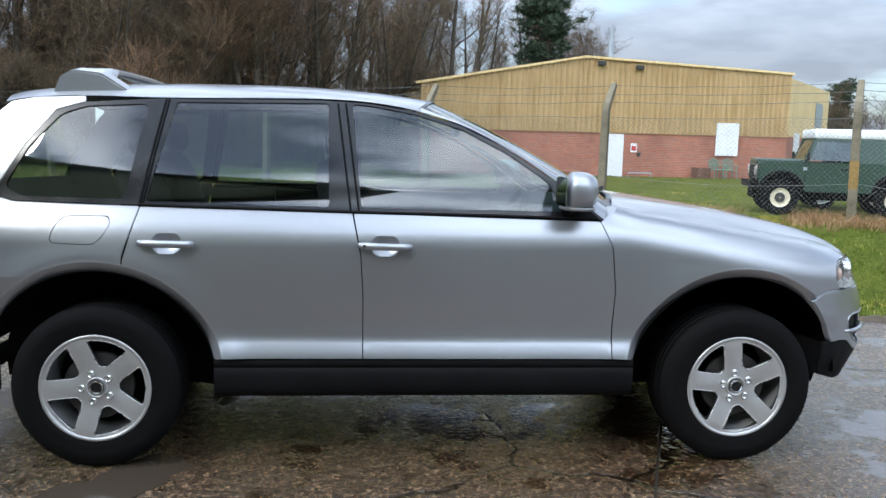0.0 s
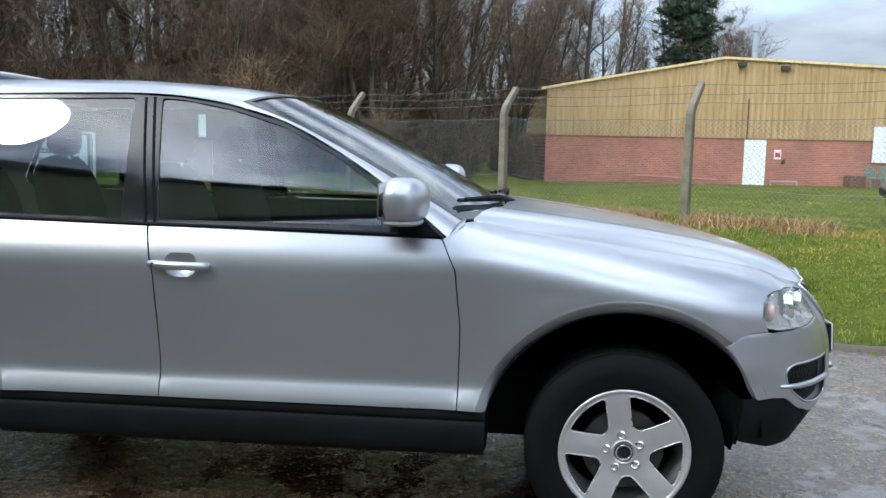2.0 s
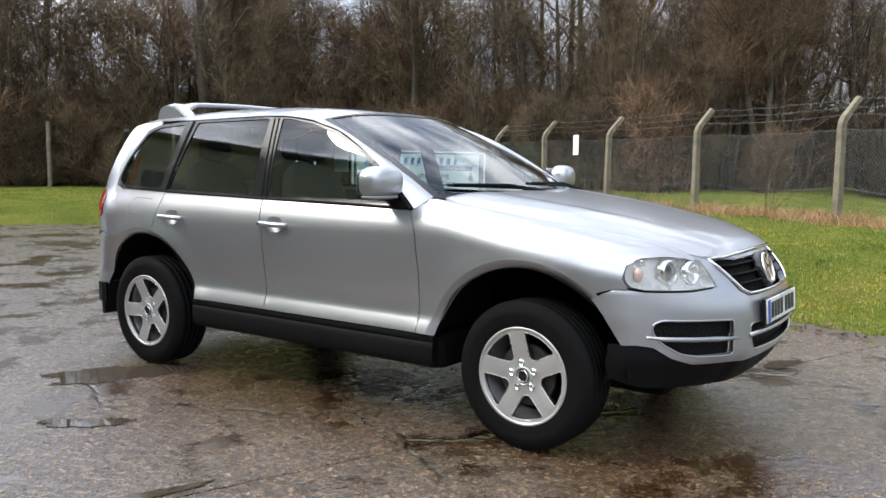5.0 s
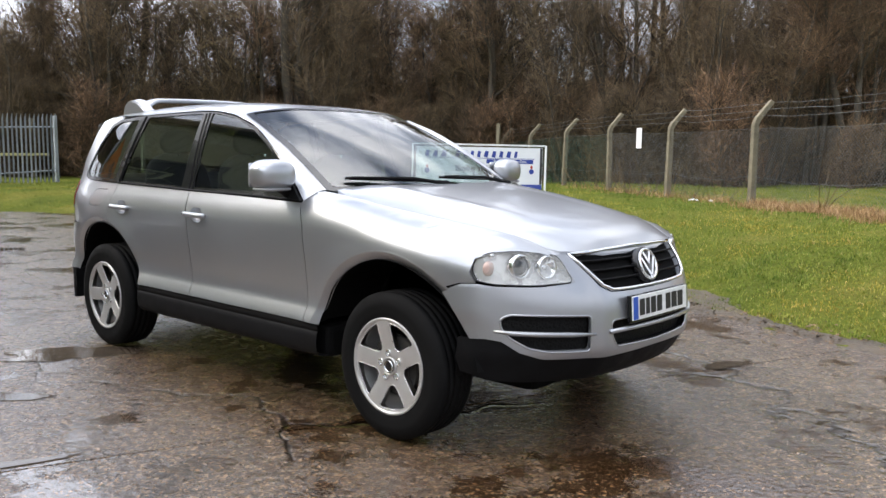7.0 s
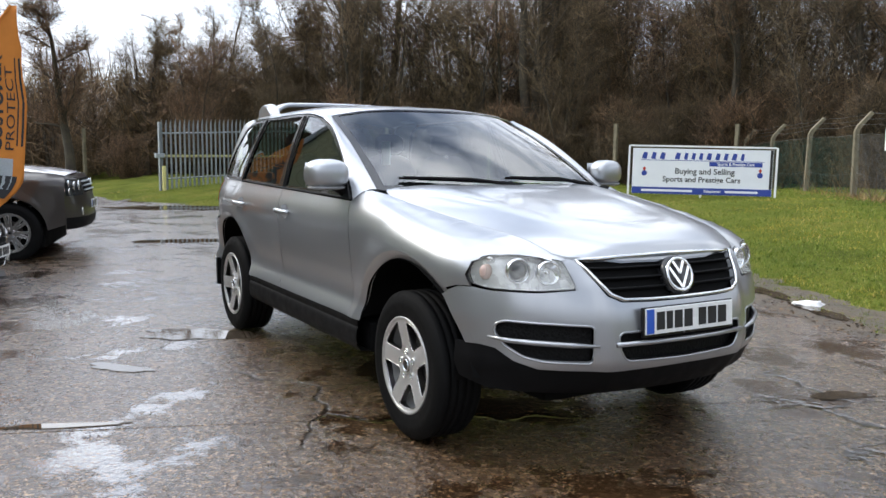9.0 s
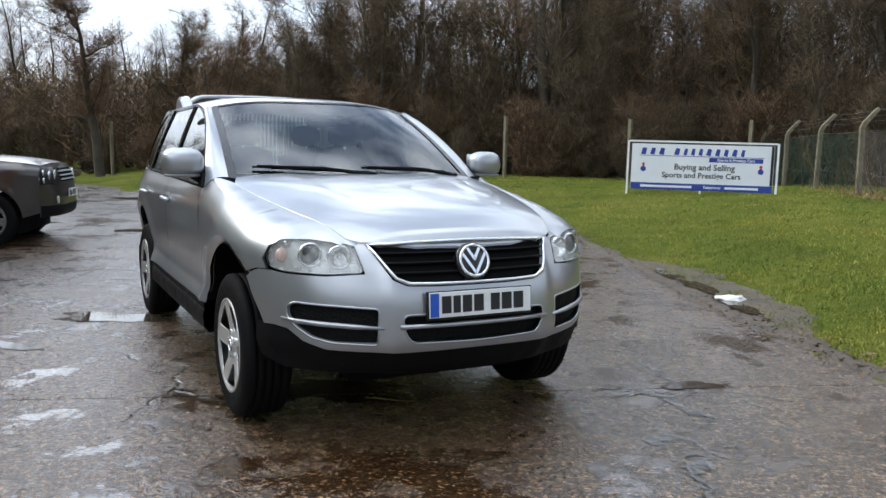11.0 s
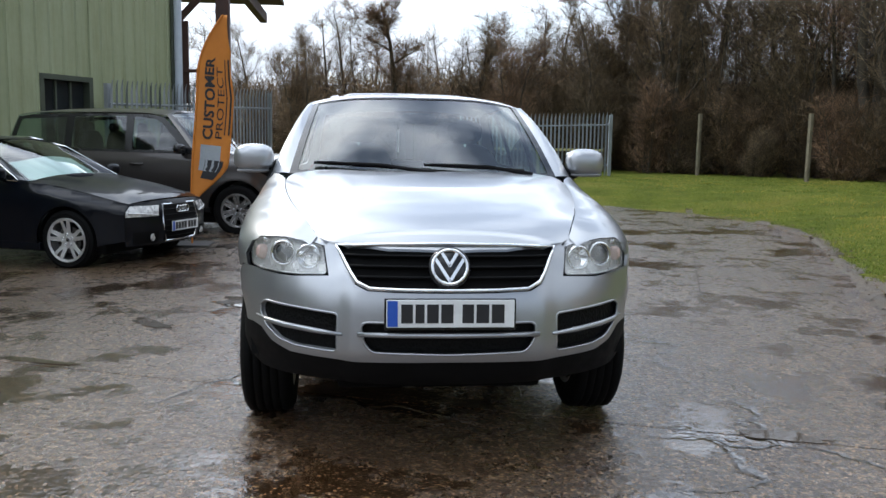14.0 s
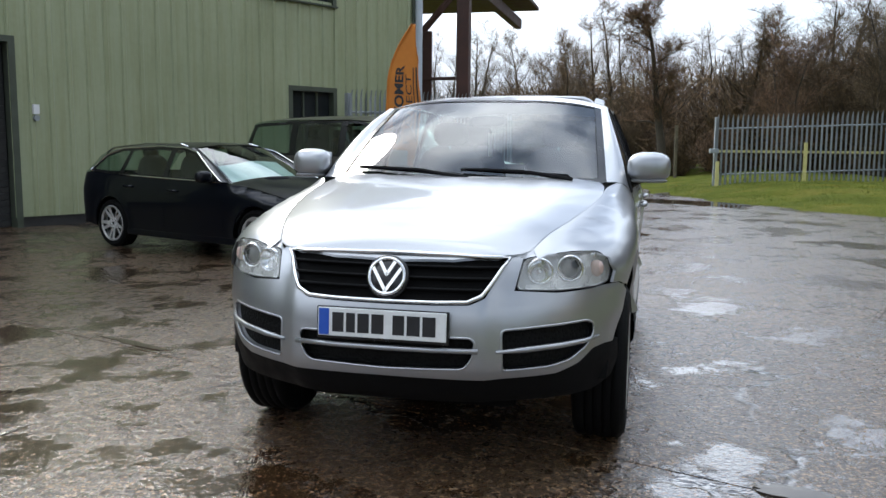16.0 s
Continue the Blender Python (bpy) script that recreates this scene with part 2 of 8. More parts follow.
stone_col = ramp(nt, stones.outputs["Color"], [(0.15, (0.018, 0.012, 0.008)), (0.5, (0.085, 0.060, 0.037)), (0.68, (0.20, 0.142, 0.086)), (0.85, (0.78, 0.60, 0.41))])
paste = ramp(nt, stain, [(0.36, (0.050, 0.036, 0.024)), (0.5, (0.115, 0.092, 0.070)), (0.62, (0.235, 0.208, 0.180))])
col = mixed(nt, ramp(nt, grit, [(0.36, grey(0.1)), (0.54, grey(0.95))]), paste, stone_col)
col = mixed(nt, ramp(nt, rust, [(0.48, grey(0)), (0.68, grey(0.6))]), col, mixed(nt, 0.5, (0.095, 0.044, 0.018, 1), stone_col))
edge = nd(nt, "ShaderNodeTexVoronoi", Scale=0.36)
edge.feature = "DISTANCE_TO_EDGE"
nt.links.new(add.outputs[0], edge.inputs["Vector"])
crack = ramp(nt, edge.outputs["Distance"], [(0.0, grey(1)), (0.003, grey(0.9)), (0.0065, grey(0))])
gate = ramp(nt, noise_node(nt, 0.5, 2, 0.5, co), [(0.46, grey(0)), (0.54, grey(1))])
crack = mixed(nt, 1.0, crack, gate, "MULTIPLY")
col = mixed(nt, crack, col, (0.012, 0.010, 0.008, 1))
pool = ramp(nt, damp, [(0.515, grey(0)), (0.56, grey(1))])
wetter = mixed(nt, pool, col, mixed(nt, 1.0, col, (0.52, 0.47, 0.42, 1), "MULTIPLY"))
nt.links.new(mixed(nt, 1.0, wetter, (0.60, 0.510, 0.420, 1), "MULTIPLY"), b.inputs["Base Color"])
rough = mixed(nt, pool, ramp(nt, grit, [(0.34, grey(0.16)), (0.62, grey(0.40))]), ramp(nt, grit, [(0.4, grey(0.06)), (0.7, grey(0.16))]))
nt.links.new(rough, b.inputs["Roughness"])
lumps = mixed(nt, 0.45, mixed(nt, 0.5, grit, stones.outputs["Distance"]), pebble.outputs["Distance"])
hgt = mixed(nt, mixed(nt, 1.0, pool, grey(0.80), "MULTIPLY"), lumps, grey(0.40))
hgt = mixed(nt, crack, hgt, grey(0.0))
bumped(nt, b, hgt, 0.65, 0.030)
b.inputs["Specular IOR Level"].default_value = 0.6
b.inputs["Coat Weight"].default_value = 0.85
nt.links.new(ramp(nt, grit, [(0.36, grey(0.04)), (0.62, grey(0.18))]), b.inputs["Coat Roughness"])
b.inputs["Coat IOR"].default_value = 1.38
film = nd(nt, "ShaderNodeBump", Strength=0.45, Distance=0.02)
nt.links.new(hgt, film.inputs["Height"])
nt.links.new(film.outputs[0], b.inputs["Coat Normal"])

m_puddle, nt, b = material("standing_water")
b.inputs["Base Color"].default_value = (0.060, 0.046, 0.033, 1)
b.inputs["Roughness"].default_value = 0.02
b.inputs["IOR"].default_value = 1.33
bumped(nt, b, noise_node(nt, 9, 2, 0.5, coords(nt)), 0.02, 0.01)

m_mud = surface("verge_mud", (0.026, 0.019, 0.010, 1), (0.105, 0.075, 0.042, 1), 0.5, 3.0, bump=0.8, fine=30, depth=0.02)
m_joint = surface("joint_dirt", (0.012, 0.010, 0.007, 1), (0.045, 0.036, 0.024, 1), 0.85, 5.0, bump=0.8, fine=60, depth=0.01)
m_post = surface("weathered_concrete_post", (0.085, 0.072, 0.045, 1), (0.235, 0.205, 0.140, 1), 0.9, 5, bump=0.5, fine=50)
m_lichen = surface("lichen", (0.20, 0.12, 0.035, 1), (0.30, 0.20, 0.07, 1), 0.95, 30, bump=0.4)
m_wire = surface("galvanised_wire", (0.13, 0.135, 0.13, 1), (0.25, 0.25, 0.245, 1), 0.5, 20, metal=0.6, bump=0)
m_greenwire = surface("green_plastic_mesh", (0.02, 0.07, 0.05, 1), (0.04, 0.11, 0.08, 1), 0.5, 20, bump=0)
m_galv = surface("galvanised_steel", (0.27, 0.30, 0.32, 1), (0.43, 0.46, 0.48, 1), 0.55, 4, metal=0.5, bump=0.1)
m_white = surface("white_paint", (0.72, 0.72, 0.72, 1), (0.84, 0.84, 0.83, 1), 0.5, 3, bump=0.05)
m_yellow_paint = surface("faded_yellow_paint", (0.55, 0.50, 0.16, 1), (0.68, 0.63, 0.30, 1), 0.6, 8, bump=0.1)
m_bark = surface("bare_bark", (0.020, 0.016, 0.011, 1), (0.085, 0.070, 0.048, 1), 0.9, 2, bump=0.6, fine=18, depth=0.02)
m_twig, nt, b = material("bare_twigs")
tone = nt.nodes.new("ShaderNodeObjectInfo").outputs["Random"]
isl = nt.nodes.new("ShaderNodeNewGeometry").outputs["Random Per Island"]
ta = ramp(nt, isl, [(0.0, (0.030, 0.022, 0.015)), (0.6, (0.120, 0.088, 0.056)), (1.0, (0.25, 0.185, 0.115))])
tb = ramp(nt, tone, [(0.0, (0.75, 0.72, 0.62)), (0.5, (1.0, 0.95, 0.75)), (1.0, (1.25, 1.0, 0.85))])
nt.links.new(mixed(nt, 1.0, ta, tb, "MULTIPLY"), b.inputs["Base Color"])
b.inputs["Roughness"].default_value = 0.85


# ---- ground sheet, out to the horizon ----
def axis(lo, hi, fine, reach):
    a = list(np.arange(lo, hi + 1e-6, fine))
    step = fine
    while a[-1] < reach:
        step *= 1.35
        a.append(a[-1] + step)
    step = fine
    while a[0] > -reach:
        step *= 1.35
        a.insert(0, a[0] - step)
    return a


xs, ys = axis(-26, 14, 0.22, 1500), axis(-8, 24, 0.22, 1500)
verts = [(x, y, ground_z(x, y)) for x in xs for y in ys]
ny = len(ys)
faces = [(i * ny + j, (i + 1) * ny + j, (i + 1) * ny + j + 1, i * ny + j + 1) for i in range(len(xs) - 1) for j in range(ny - 1)]
me = bpy.data.meshes.new("ground")
me.from_pydata(verts, [], faces)
ground = part("ground", me, m_grass, smooth=True)
tagged(ground, "damp winter grass ground reaching to the horizon", "ground", kind="structure")

# ---- concrete road: bays with open joints ----
road = tagged(new("road"), "wet brown concrete yard road in cast bays", "road", kind="structure")


def slab(s0, s1, w0, w1):
    ns, nw = 12, max(2, int((w1 - w0) / 0.5))
    g = 0.006
    bm = bmesh.new()
    grid = []
    for i in range(ns + 1):
        s = s0 + g + (s1 - s0 - 2 * g) * i / ns
        top = edge_w(s) + 0.10 * noise.noise(Vector((s * 1.3, 7, 0))) + 0.05 * noise.noise(Vector((s * 5, 3, 0)))
        hi = min(w1 - g, top)
        if hi < w0 + 0.15:
            hi = w0 + 0.15
        row = []
        for j in range(nw + 1):
            w = w0 + g + (hi - w0 - g) * j / nw
            wob = 0.012 * noise.noise(Vector((s * 3, w * 3, 0))) if i in (0, ns) else 0
            p = U * (s + wob) + V * w
            row.append(bm.verts.new((p.x, p.y, yard_z(p.x, p.y) + 0.004 * noise.noise(Vector((p.x * 1.5, p.y * 1.5, 2))) - 0.002)))
        grid.append(row)
    for i in range(ns):
        for j in range(nw):
            bm.faces.new((grid[i][j], grid[i + 1][j], grid[i + 1][j + 1], grid[i][j + 1]))
    bm.normal_update()
    rim = [e for e in bm.edges if e.is_boundary]
    ext = bmesh.ops.extrude_edge_only(bm, edges=rim)
    for v in ext["geom"]:
        if isinstance(v, bmesh.types.BMVert):
            v.co.z -= 0.13
    for e in rim:
        e.smooth = False
    for f in bm.faces:
        f.smooth = abs(f.normal.z) > 0.7
    return bm


for k in range(-12, 6):
    s0 = 1.33 + 4.06 * k
    lines = [-13.0, -5.6, 1.97, 6.0] if k < -1 else [-13.0, -5.6, 6.0]
    for w0, w1 in zip(lines, lines[1:]):
        if edge_w(s0) > w0 + 0.3 or edge_w(s0 + 4.06) > w0 + 0.3:
            part("slab", slab(s0, s0 + 4.06, w0, w1), m_slab, road)


# dirt that fills the joints between the bays, just under the slabs' faces
bm = bmesh.new()
rows = []
for i in range(181):
    s = -48 + i * 0.45
    hi = edge_w(s) - 0.30
    rows.append([bm.verts.new((q.x, q.y, yard_z(q.x, q.y) - 0.011)) for q in (U * s + V * (-12.9 + (hi + 12.9) * k / 24) for k in range(25))])
for a, c in zip(rows, rows[1:]):
    for k in range(24):
        bm.faces.new((a[k], c[k], c[k + 1], a[k + 1]))
part("joint_filling", bm, m_joint, road, "dark wet dirt in the joints", smooth=True)


def puddle(cx, cy, length, width, turn, seed):
    pts = []
    n = 42
    for i in range(n):
        a = 2 * math.pi * i / n
        r = 1 + 0.5 * noise.noise(Vector((math.cos(a) * 1.5, math.sin(a) * 1.5, seed))) + 0.25 * noise.noise(Vector((math.cos(a) * 5, math.sin(a) * 5, seed)))
        x, y = length / 2 * r * math.cos(a), width / 2 * r * math.sin(a)
        c, s = math.cos(radians(turn)), math.sin(radians(turn))
        pts.append((cx + c * x - s * y, cy + s * x + c * y))
    zt = max(yard_z(x, y) for x, y in pts) + 0.0032
    bm = extrude_poly(pts, 0.004, lambda u, v, w: Vector((u, v, zt - w)))
    return tagged(part("puddle", bm, m_puddle), "shallow rain puddle on the concrete", "puddle", "puddles on the yard", kind="stuff")


for i, q in enumerate([(-15.3, 2.0, 3.4, 1.2, 62), (-8.05, 0.2, 1.6, 0.5, 70), (-1.35, -1.15, 0.85, 0.42, 60), (-0.62, -1.9, 0.45, 0.16, 40),
                       (0.45, -2.35, 0.6, 0.06, 69), (1.98, 1.62, 0.4, 0.12, 70), (-10.5, -2.2, 2.2, 0.6, 60)]):
    puddle(*q, i * 3.7)

# muddy wet gutter along the broken road edge
bm = bmesh.new()
rows = []
for i in range(150):
    s = -11 + i * 0.16
    w = edge_w(s) + 0.05
    wd = 0.10 + 0.42 * smoothstep(-4.4, -3.0, s) * smoothstep(0.4, -0.8, s) + 0.16 * noise.noise(Vector((s * 1.1, 1, 5))) + 0.14 * noise.noise(Vector((s * 4, 1, 5)))
    row = []
    for k in range(5):
        ww = w - 0.05 + wd * (k - 1) / 2
        p = U * s + V * ww
        row.append(bm.verts.new((p.x, p.y, max(ground_z(p.x, p.y), yard_z(p.x, p.y)) + (0.012 if 0 < k < 4 else -0.02) + 0.01 * noise.noise(Vector((p.x * 6, p.y * 6, 1))))))
    rows.append(row)
for a, c in zip(rows, rows[1:]):
    for k in range(4):
        bm.faces.new((a[k], a[k + 1], c[k + 1], c[k]))
tagged(part("mud_strip", bm, m_mud, smooth=True), "wet mud along the broken concrete edge", "mud", kind="stuff")
for i, (x, y) in enumerate([(-1.35, 4.42), (-0.6, 4.15), (0.3, 3.72)]):
    q = puddle(x, y, 0.8, 0.2, -22, 60 + i)
    q.location.z = 0.034


# ---- grass blades, straw, litter ----
def blade_field(name, spots, mat, tall, wide, label, category, lean=0.5):
    r = random.Random(len(spots))
    vs, fs = [], []
    for x, y, z, k in spots:
        h, wd, a = tall * k * r.uniform(0.5, 1.25), wide * r.uniform(0.7, 1.3), r.uniform(0, 6.283)
        l = h * r.uniform(0.1, lean) * 1.6
        la = r.uniform(0, 6.283)
        cx, cy = math.cos(a) * wd, math.sin(a) * wd
        lx, ly = math.cos(la) * l, math.sin(la) * l
        n = len(vs)
        vs += [(x - cx, y - cy, z - 0.01), (x + cx, y + cy, z - 0.01), (x + lx * 0.4 + cx * 0.7, y + ly * 0.4 + cy * 0.7, z + h * 0.6), (x + lx * 0.4 - cx * 0.7, y + ly * 0.4 - cy * 0.7, z + h * 0.6), (x + lx, y + ly, z + h)]
        fs += [(n, n + 1, n + 2, n + 3), (n + 3, n + 2, n + 4)]
    me = bpy.data.meshes.new(name)
    me.from_pydata(vs, [], fs)
    return tagged(part(name, me, mat), label, category, kind="stuff")


rg = random.Random(5)
spots = []
while len(spots) < 240000:
    u = rg.random()
    x, y = rg.uniform(-24, 11), rg.uniform(1.5, 22)
    d = verge(x, y)
    if d < 0.04:
        continue
    dist = math.hypot(x - 4.5, y + 1.5)
    if rg.random() > min(1.0, (7.5 / dist) ** 1.7) or (d < 0.30 and noise.noise(Vector((x * 3.0, y * 3.0, 8))) > d * 4 - 0.25):
        continue
    k = 0.7 + 0.7 * noise.noise(Vector((x * 1.3, y * 1.3, 3))) + 1.3 * max(0.0, noise.noise(Vector((x * 4.1, y * 4.1, 3))))
    spots.append((x, y, grass_z(x, y), max(k, 0.3) * (1.0 + 0.03 * dist)))
blade_field("grass", spots, m_blade, 0.027, 0.0042, "short damp lawn grass, green and yellowing", "grass", 0.9)

# fallen leaves and crumbs of soil along the broken edge
m_leaf, nt, b = material("dead_leaves")
isl = nt.nodes.new("ShaderNodeNewGeometry").outputs["Random Per Island"]
nt.links.new(ramp(nt, isl, [(0.0, (0.020, 0.014, 0.009)), (0.5, (0.075, 0.045, 0.022)), (1.0, (0.20, 0.12, 0.055))]), b.inputs["Base Color"])
b.inputs["Roughness"].default_value = 0.6
vs, fs = [], []
for _ in range(3600):
    s = rg.uniform(-12, 8)
    w = edge_w(s) + rg.gauss(0.03, 0.16)
    if noise.noise(Vector((s * 0.9, w, 4))) < -0.05 and rg.random() > 0.25:
        continue
    p = U * s + V * w
    z = max(ground_z(p.x, p.y), yard_z(p.x, p.y)) + 0.006
    a, r = rg.uniform(0, 6.283), rg.uniform(0.008, 0.028)
    n = len(vs)
    for k, q in ((0, 1.0), (1.3, 0.55), (3.14, 1.0), (4.98, 0.55)):
        vs.append((p.x + r * q * math.cos(a + k), p.y + r * q * math.sin(a + k), z + rg.uniform(0, 0.016)))
    fs.append((n, n + 1, n + 2, n + 3))
me = bpy.data.meshes.new("leaf_litter")
me.from_pydata(vs, [], fs)
tagged(part("leaf_litter", me, m_leaf), "dead brown leaves and soil crumbs along the road edge", "leaf litter", kind="stuff")

# ---- bare winter trees ----
class Wood:
    """Gathers tapered round branches into one mesh."""

    def __init__(self):
        self.v, self.f = [], []

    def limb(self, pts, rs, n):
        base = len(self.v)
        for i, p in enumerate(pts):
            d = (pts[min(i + 1, len(pts) - 1)] - pts[max(i - 1, 0)]).normalized()
            a = d.cross(Vector((0.31, 0.95, 0.05))).normalized()
            b = d.cross(a)
            for k in range(n):
                t = 2 * math.pi * k / n
                self.v.append(p + rs[i] * (math.cos(t) * a + math.sin(t) * b))
        for i in range(len(pts) - 1):
            for k in range(n):
                o = base + i * n
                self.f.append((o + k, o + (k + 1) % n, o + n + (k + 1) % n, o + n + k))

    def mesh(self, name):
        me = bpy.data.meshes.new(name)
        me.from_pydata([tuple(p) for p in self.v], [], self.f)
        return me


def rand_dir(r, up):
    a = r.uniform(0, 6.283)
    return Vector((math.cos(a) * math.sqrt(max(0, 1 - up * up)), math.sin(a) * math.sqrt(max(0, 1 - up * up)), up))


def curl(r, p, d, length, steps, wander, rise):
    pts, dirs = [p.copy()], [d.copy()]
    for _ in range(steps):
        d = (d + Vector((r.gauss(0, wander), r.gauss(0, wander), r.gauss(0, wander) + rise))).normalized()
        pts.append(pts[-1] + d * (length / steps))
        dirs.append(d.copy())
    return pts, dirs


def bare_tree(name, seed, height, stems, spread, twigs, trunk_r=0.11, up=0.75, twig_len=1.0, first=0.15):
    """Stems, limbs and branches as the trunk; twigs as the crown."""
    r = random.Random(seed)
    trunk, crown = Wood(), Wood()
    tips = []
    for s in range(stems):
        a = r.uniform(0, 6.283)
        lean = r.uniform(0.02, spread)
        d = Vector((math.cos(a) * lean, math.sin(a) * lean, 1)).normalized()
        h = height * r.uniform(0.75, 1.05)
        off = Vector((r.uniform(-0.25, 0.25), r.uniform(-0.25, 0.25), -0.25)) * (1 if stems > 1 else 0.2)
        pts, dirs = curl(r, Vector((0, 0, -0.2)) + off, d, h, 9, 0.07, 0.03)
        r0 = trunk_r * r.uniform(0.6, 1.15)
        rs = [r0 * (1 - 0.88 * i / 9) for i in range(10)]
        trunk.limb(pts, rs, 7)
        for i in range(2, 10):
            if i / 9 < first:
                continue
            for _ in range(r.choice((1, 2, 2, 3))):
                q = pts[i - 1].lerp(pts[i], r.random())
                dd = (rand_dir(r, r.uniform(0.05, up)) + dirs[i] * 0.45).normalized()
                ll = height * r.uniform(0.16, 0.34) * (1.15 - 0.6 * i / 9)
                bp, bd = curl(r, q, dd, ll, 5, 0.16, 0.07)
                br = max(rs[i] * 0.5, 0.012)
                trunk.limb(bp, [br * (1 - 0.8 * k / 5) for k in range(6)], 4)
                for k in range(1, 6):
                    for _ in range(2):
                        d2 = (rand_dir(r, r.uniform(-0.1, 0.8)) + bd[k] * 0.7).normalized()
                        l2 = ll * r.uniform(0.25, 0.6)
                        cp, cd = curl(r, bp[k - 1].lerp(bp[k], r.random()), d2, l2, 3, 0.22, 0.06)
                        crown.limb(cp, [0.010, 0.0075, 0.005, 0.003], 3)
                        tips.append((cp, cd, l2))
    for _ in range(twigs):
        cp, cd, l2 = r.choice(tips)
        k = r.randrange(1, 4)
        d3 = (rand_dir(r, r.uniform(-0.25, 0.8)) + cd[k] * 0.6).normalized()
        l3 = twig_len * r.uniform(0.25, 0.85)
        p0 = cp[k - 1].lerp(cp[k], r.random())
        tp, _ = curl(r, p0, d3, l3, 2, 0.25, 0.05)
        crown.limb(tp, [0.0052, 0.0042, 0.0025], 3)
    root = thing(name, pose(0, 0, -60), "bare winter tree with brown twigs at the wood's edge", "tree", "trees of the wood")
    part("trunk", trunk.mesh("trunk"), m_bark, root, smooth=True)
    part("crown", crown.mesh("crown"), m_twig, root, smooth=True)
    return root


kinds = [bare_tree("tree", 11, 9.5, 3, 0.26, 2300, 0.15, 0.9, 1.0, 0.35), bare_tree("tree", 12, 10.5, 1, 0.12, 2400, 0.20, 0.85, 1.1, 0.35), bare_tree("tree", 13, 10.2, 3, 0.20, 2200, 0.14, 0.95, 1.0, 0.4),
         bare_tree("tree", 14, 8.4, 4, 0.40, 2600, 0.10, 0.85, 1.0, 0.3), bare_tree("tree", 15, 11.0, 2, 0.15, 2300, 0.17, 0.9, 1.1, 0.4), bare_tree("tree", 16, 6.2, 5, 0.5, 2800, 0.065, 0.85, 1.0, 0.15)]
bushes = [bare_tree("shrub", 31, 3.1, 9, 0.75, 2300, 0.028, 0.8, 0.75, 0.0), bare_tree("shrub", 32, 2.5, 10, 0.95, 2300, 0.022, 0.7, 0.7, 0.0)]
for q in bushes:
    tagged(q, "leafless brown scrub bush under the trees", "bush", "scrub of the wood")

rt = random.Random(77)
WOOD_LINE = [(21, 62), (10, 52), (1.5, 36), (-1.5, 25), (-4.5, 21.0), (-9, 20.5), (-14, 20.5), (-20, 18.0), (-25, 14.5), (-30, 9.0), (-35, 3.0), (-42, -4.0), (-48, -14.0)]


def along(line, t):
    k = t * (len(line) - 1)
    i = min(int(k), len(line) - 2)
    a, c = Vector(line[i]), Vector(line[i + 1])
    d = (c - a).normalized()
    return a.lerp(c, k - i), Vector((d.y, -d.x))


def tall(t):
    """How high the wood stands along its edge."""
    return 0.78 + 0.34 * smoothstep(0.38, 0.55, t) + 0.30 * smoothstep(0.30, 0.18, t) - 0.42 * smoothstep(0.72, 0.82, t)


def plant(src, x, y, size, turn):
    m = pose(x, y, ground_z(x, y) - 0.02, 0, 0, turn)
    t = copy_thing(src, m)
    t.scale = (size, size, size)
    return t


for row, (n, back, lo, hi) in enumerate([(66, 1.2, 0.85, 1.2), (60, 4.4, 0.95, 1.35), (34, 9.5, 0.85, 1.2)]):
    for i in range(n):
        t = (i + rt.uniform(0.1, 0.9)) / n
        p, out = along(WOOD_LINE, t)
        if row == 2 and t < 0.46 and rt.random() < 0.7:
            continue
        far = smoothstep(0.70, 0.79, t)
        p = p + out * (back + rt.uniform(-1.2, 1.5)) * (1 + 0.6 * far)
        brushy = 0.50 < t < 0.80 and rt.random() < 0.7
        plant(rt.choice((kinds[3], kinds[5], kinds[5])) if brushy else rt.choice(kinds), p.x, p.y, rt.uniform(lo, hi) * tall(t) * ((1.15 - 0.15 * smoothstep(0.62, 0.72, t)) if brushy else 1.0), rt.uniform(0, 360))
for i in range(62):
    t = (i + rt.uniform(0, 1)) / 62
    p, out = along(WOOD_LINE, t)
    p = p + out * (rt.uniform(-0.8, 3.5))
    plant(rt.choice(bushes), p.x, p.y, rt.uniform(0.75, 1.3), rt.uniform(0, 360))

# thicker scrub where the wood bends round the yard
for i in range(34):
    t = 0.50 + 0.27 * (i + rt.uniform(0, 1)) / 34
    p, out = along(WOOD_LINE, t)
    p = p + out * rt.uniform(-0.6, 2.5)
    plant(rt.choice(bushes), p.x, p.y, rt.uniform(0.9, 1.5), rt.uniform(0, 360))

# single larger trees standing out of the wood's low end
crowns = [bare_tree("tree", 51, 9.5, 1, 0.10, 5200, 0.20, 0.55, 1.1, 0.25), bare_tree("tree", 52, 6.8, 2, 0.25, 4200, 0.10, 0.7, 0.9, 0.2)]
for q in crowns:
    tagged(q, "large bare spreading tree standing before the low wood", "tree", "trees of the wood")
for k, x, y, size, turn in ((0, -31.5, 1.5, 1.0, 40), (1, -34.0, -3.4, 0.95, 10), (1, -30.5, 6.2, 0.95, 200), (0, -36.0, 5.2, 0.85, 120), (1, -29.5, 8.8, 1.1, 300), (0, -30.5, 10.8, 0.95, 250)):
    plant(crowns[k], x, y, size, turn)

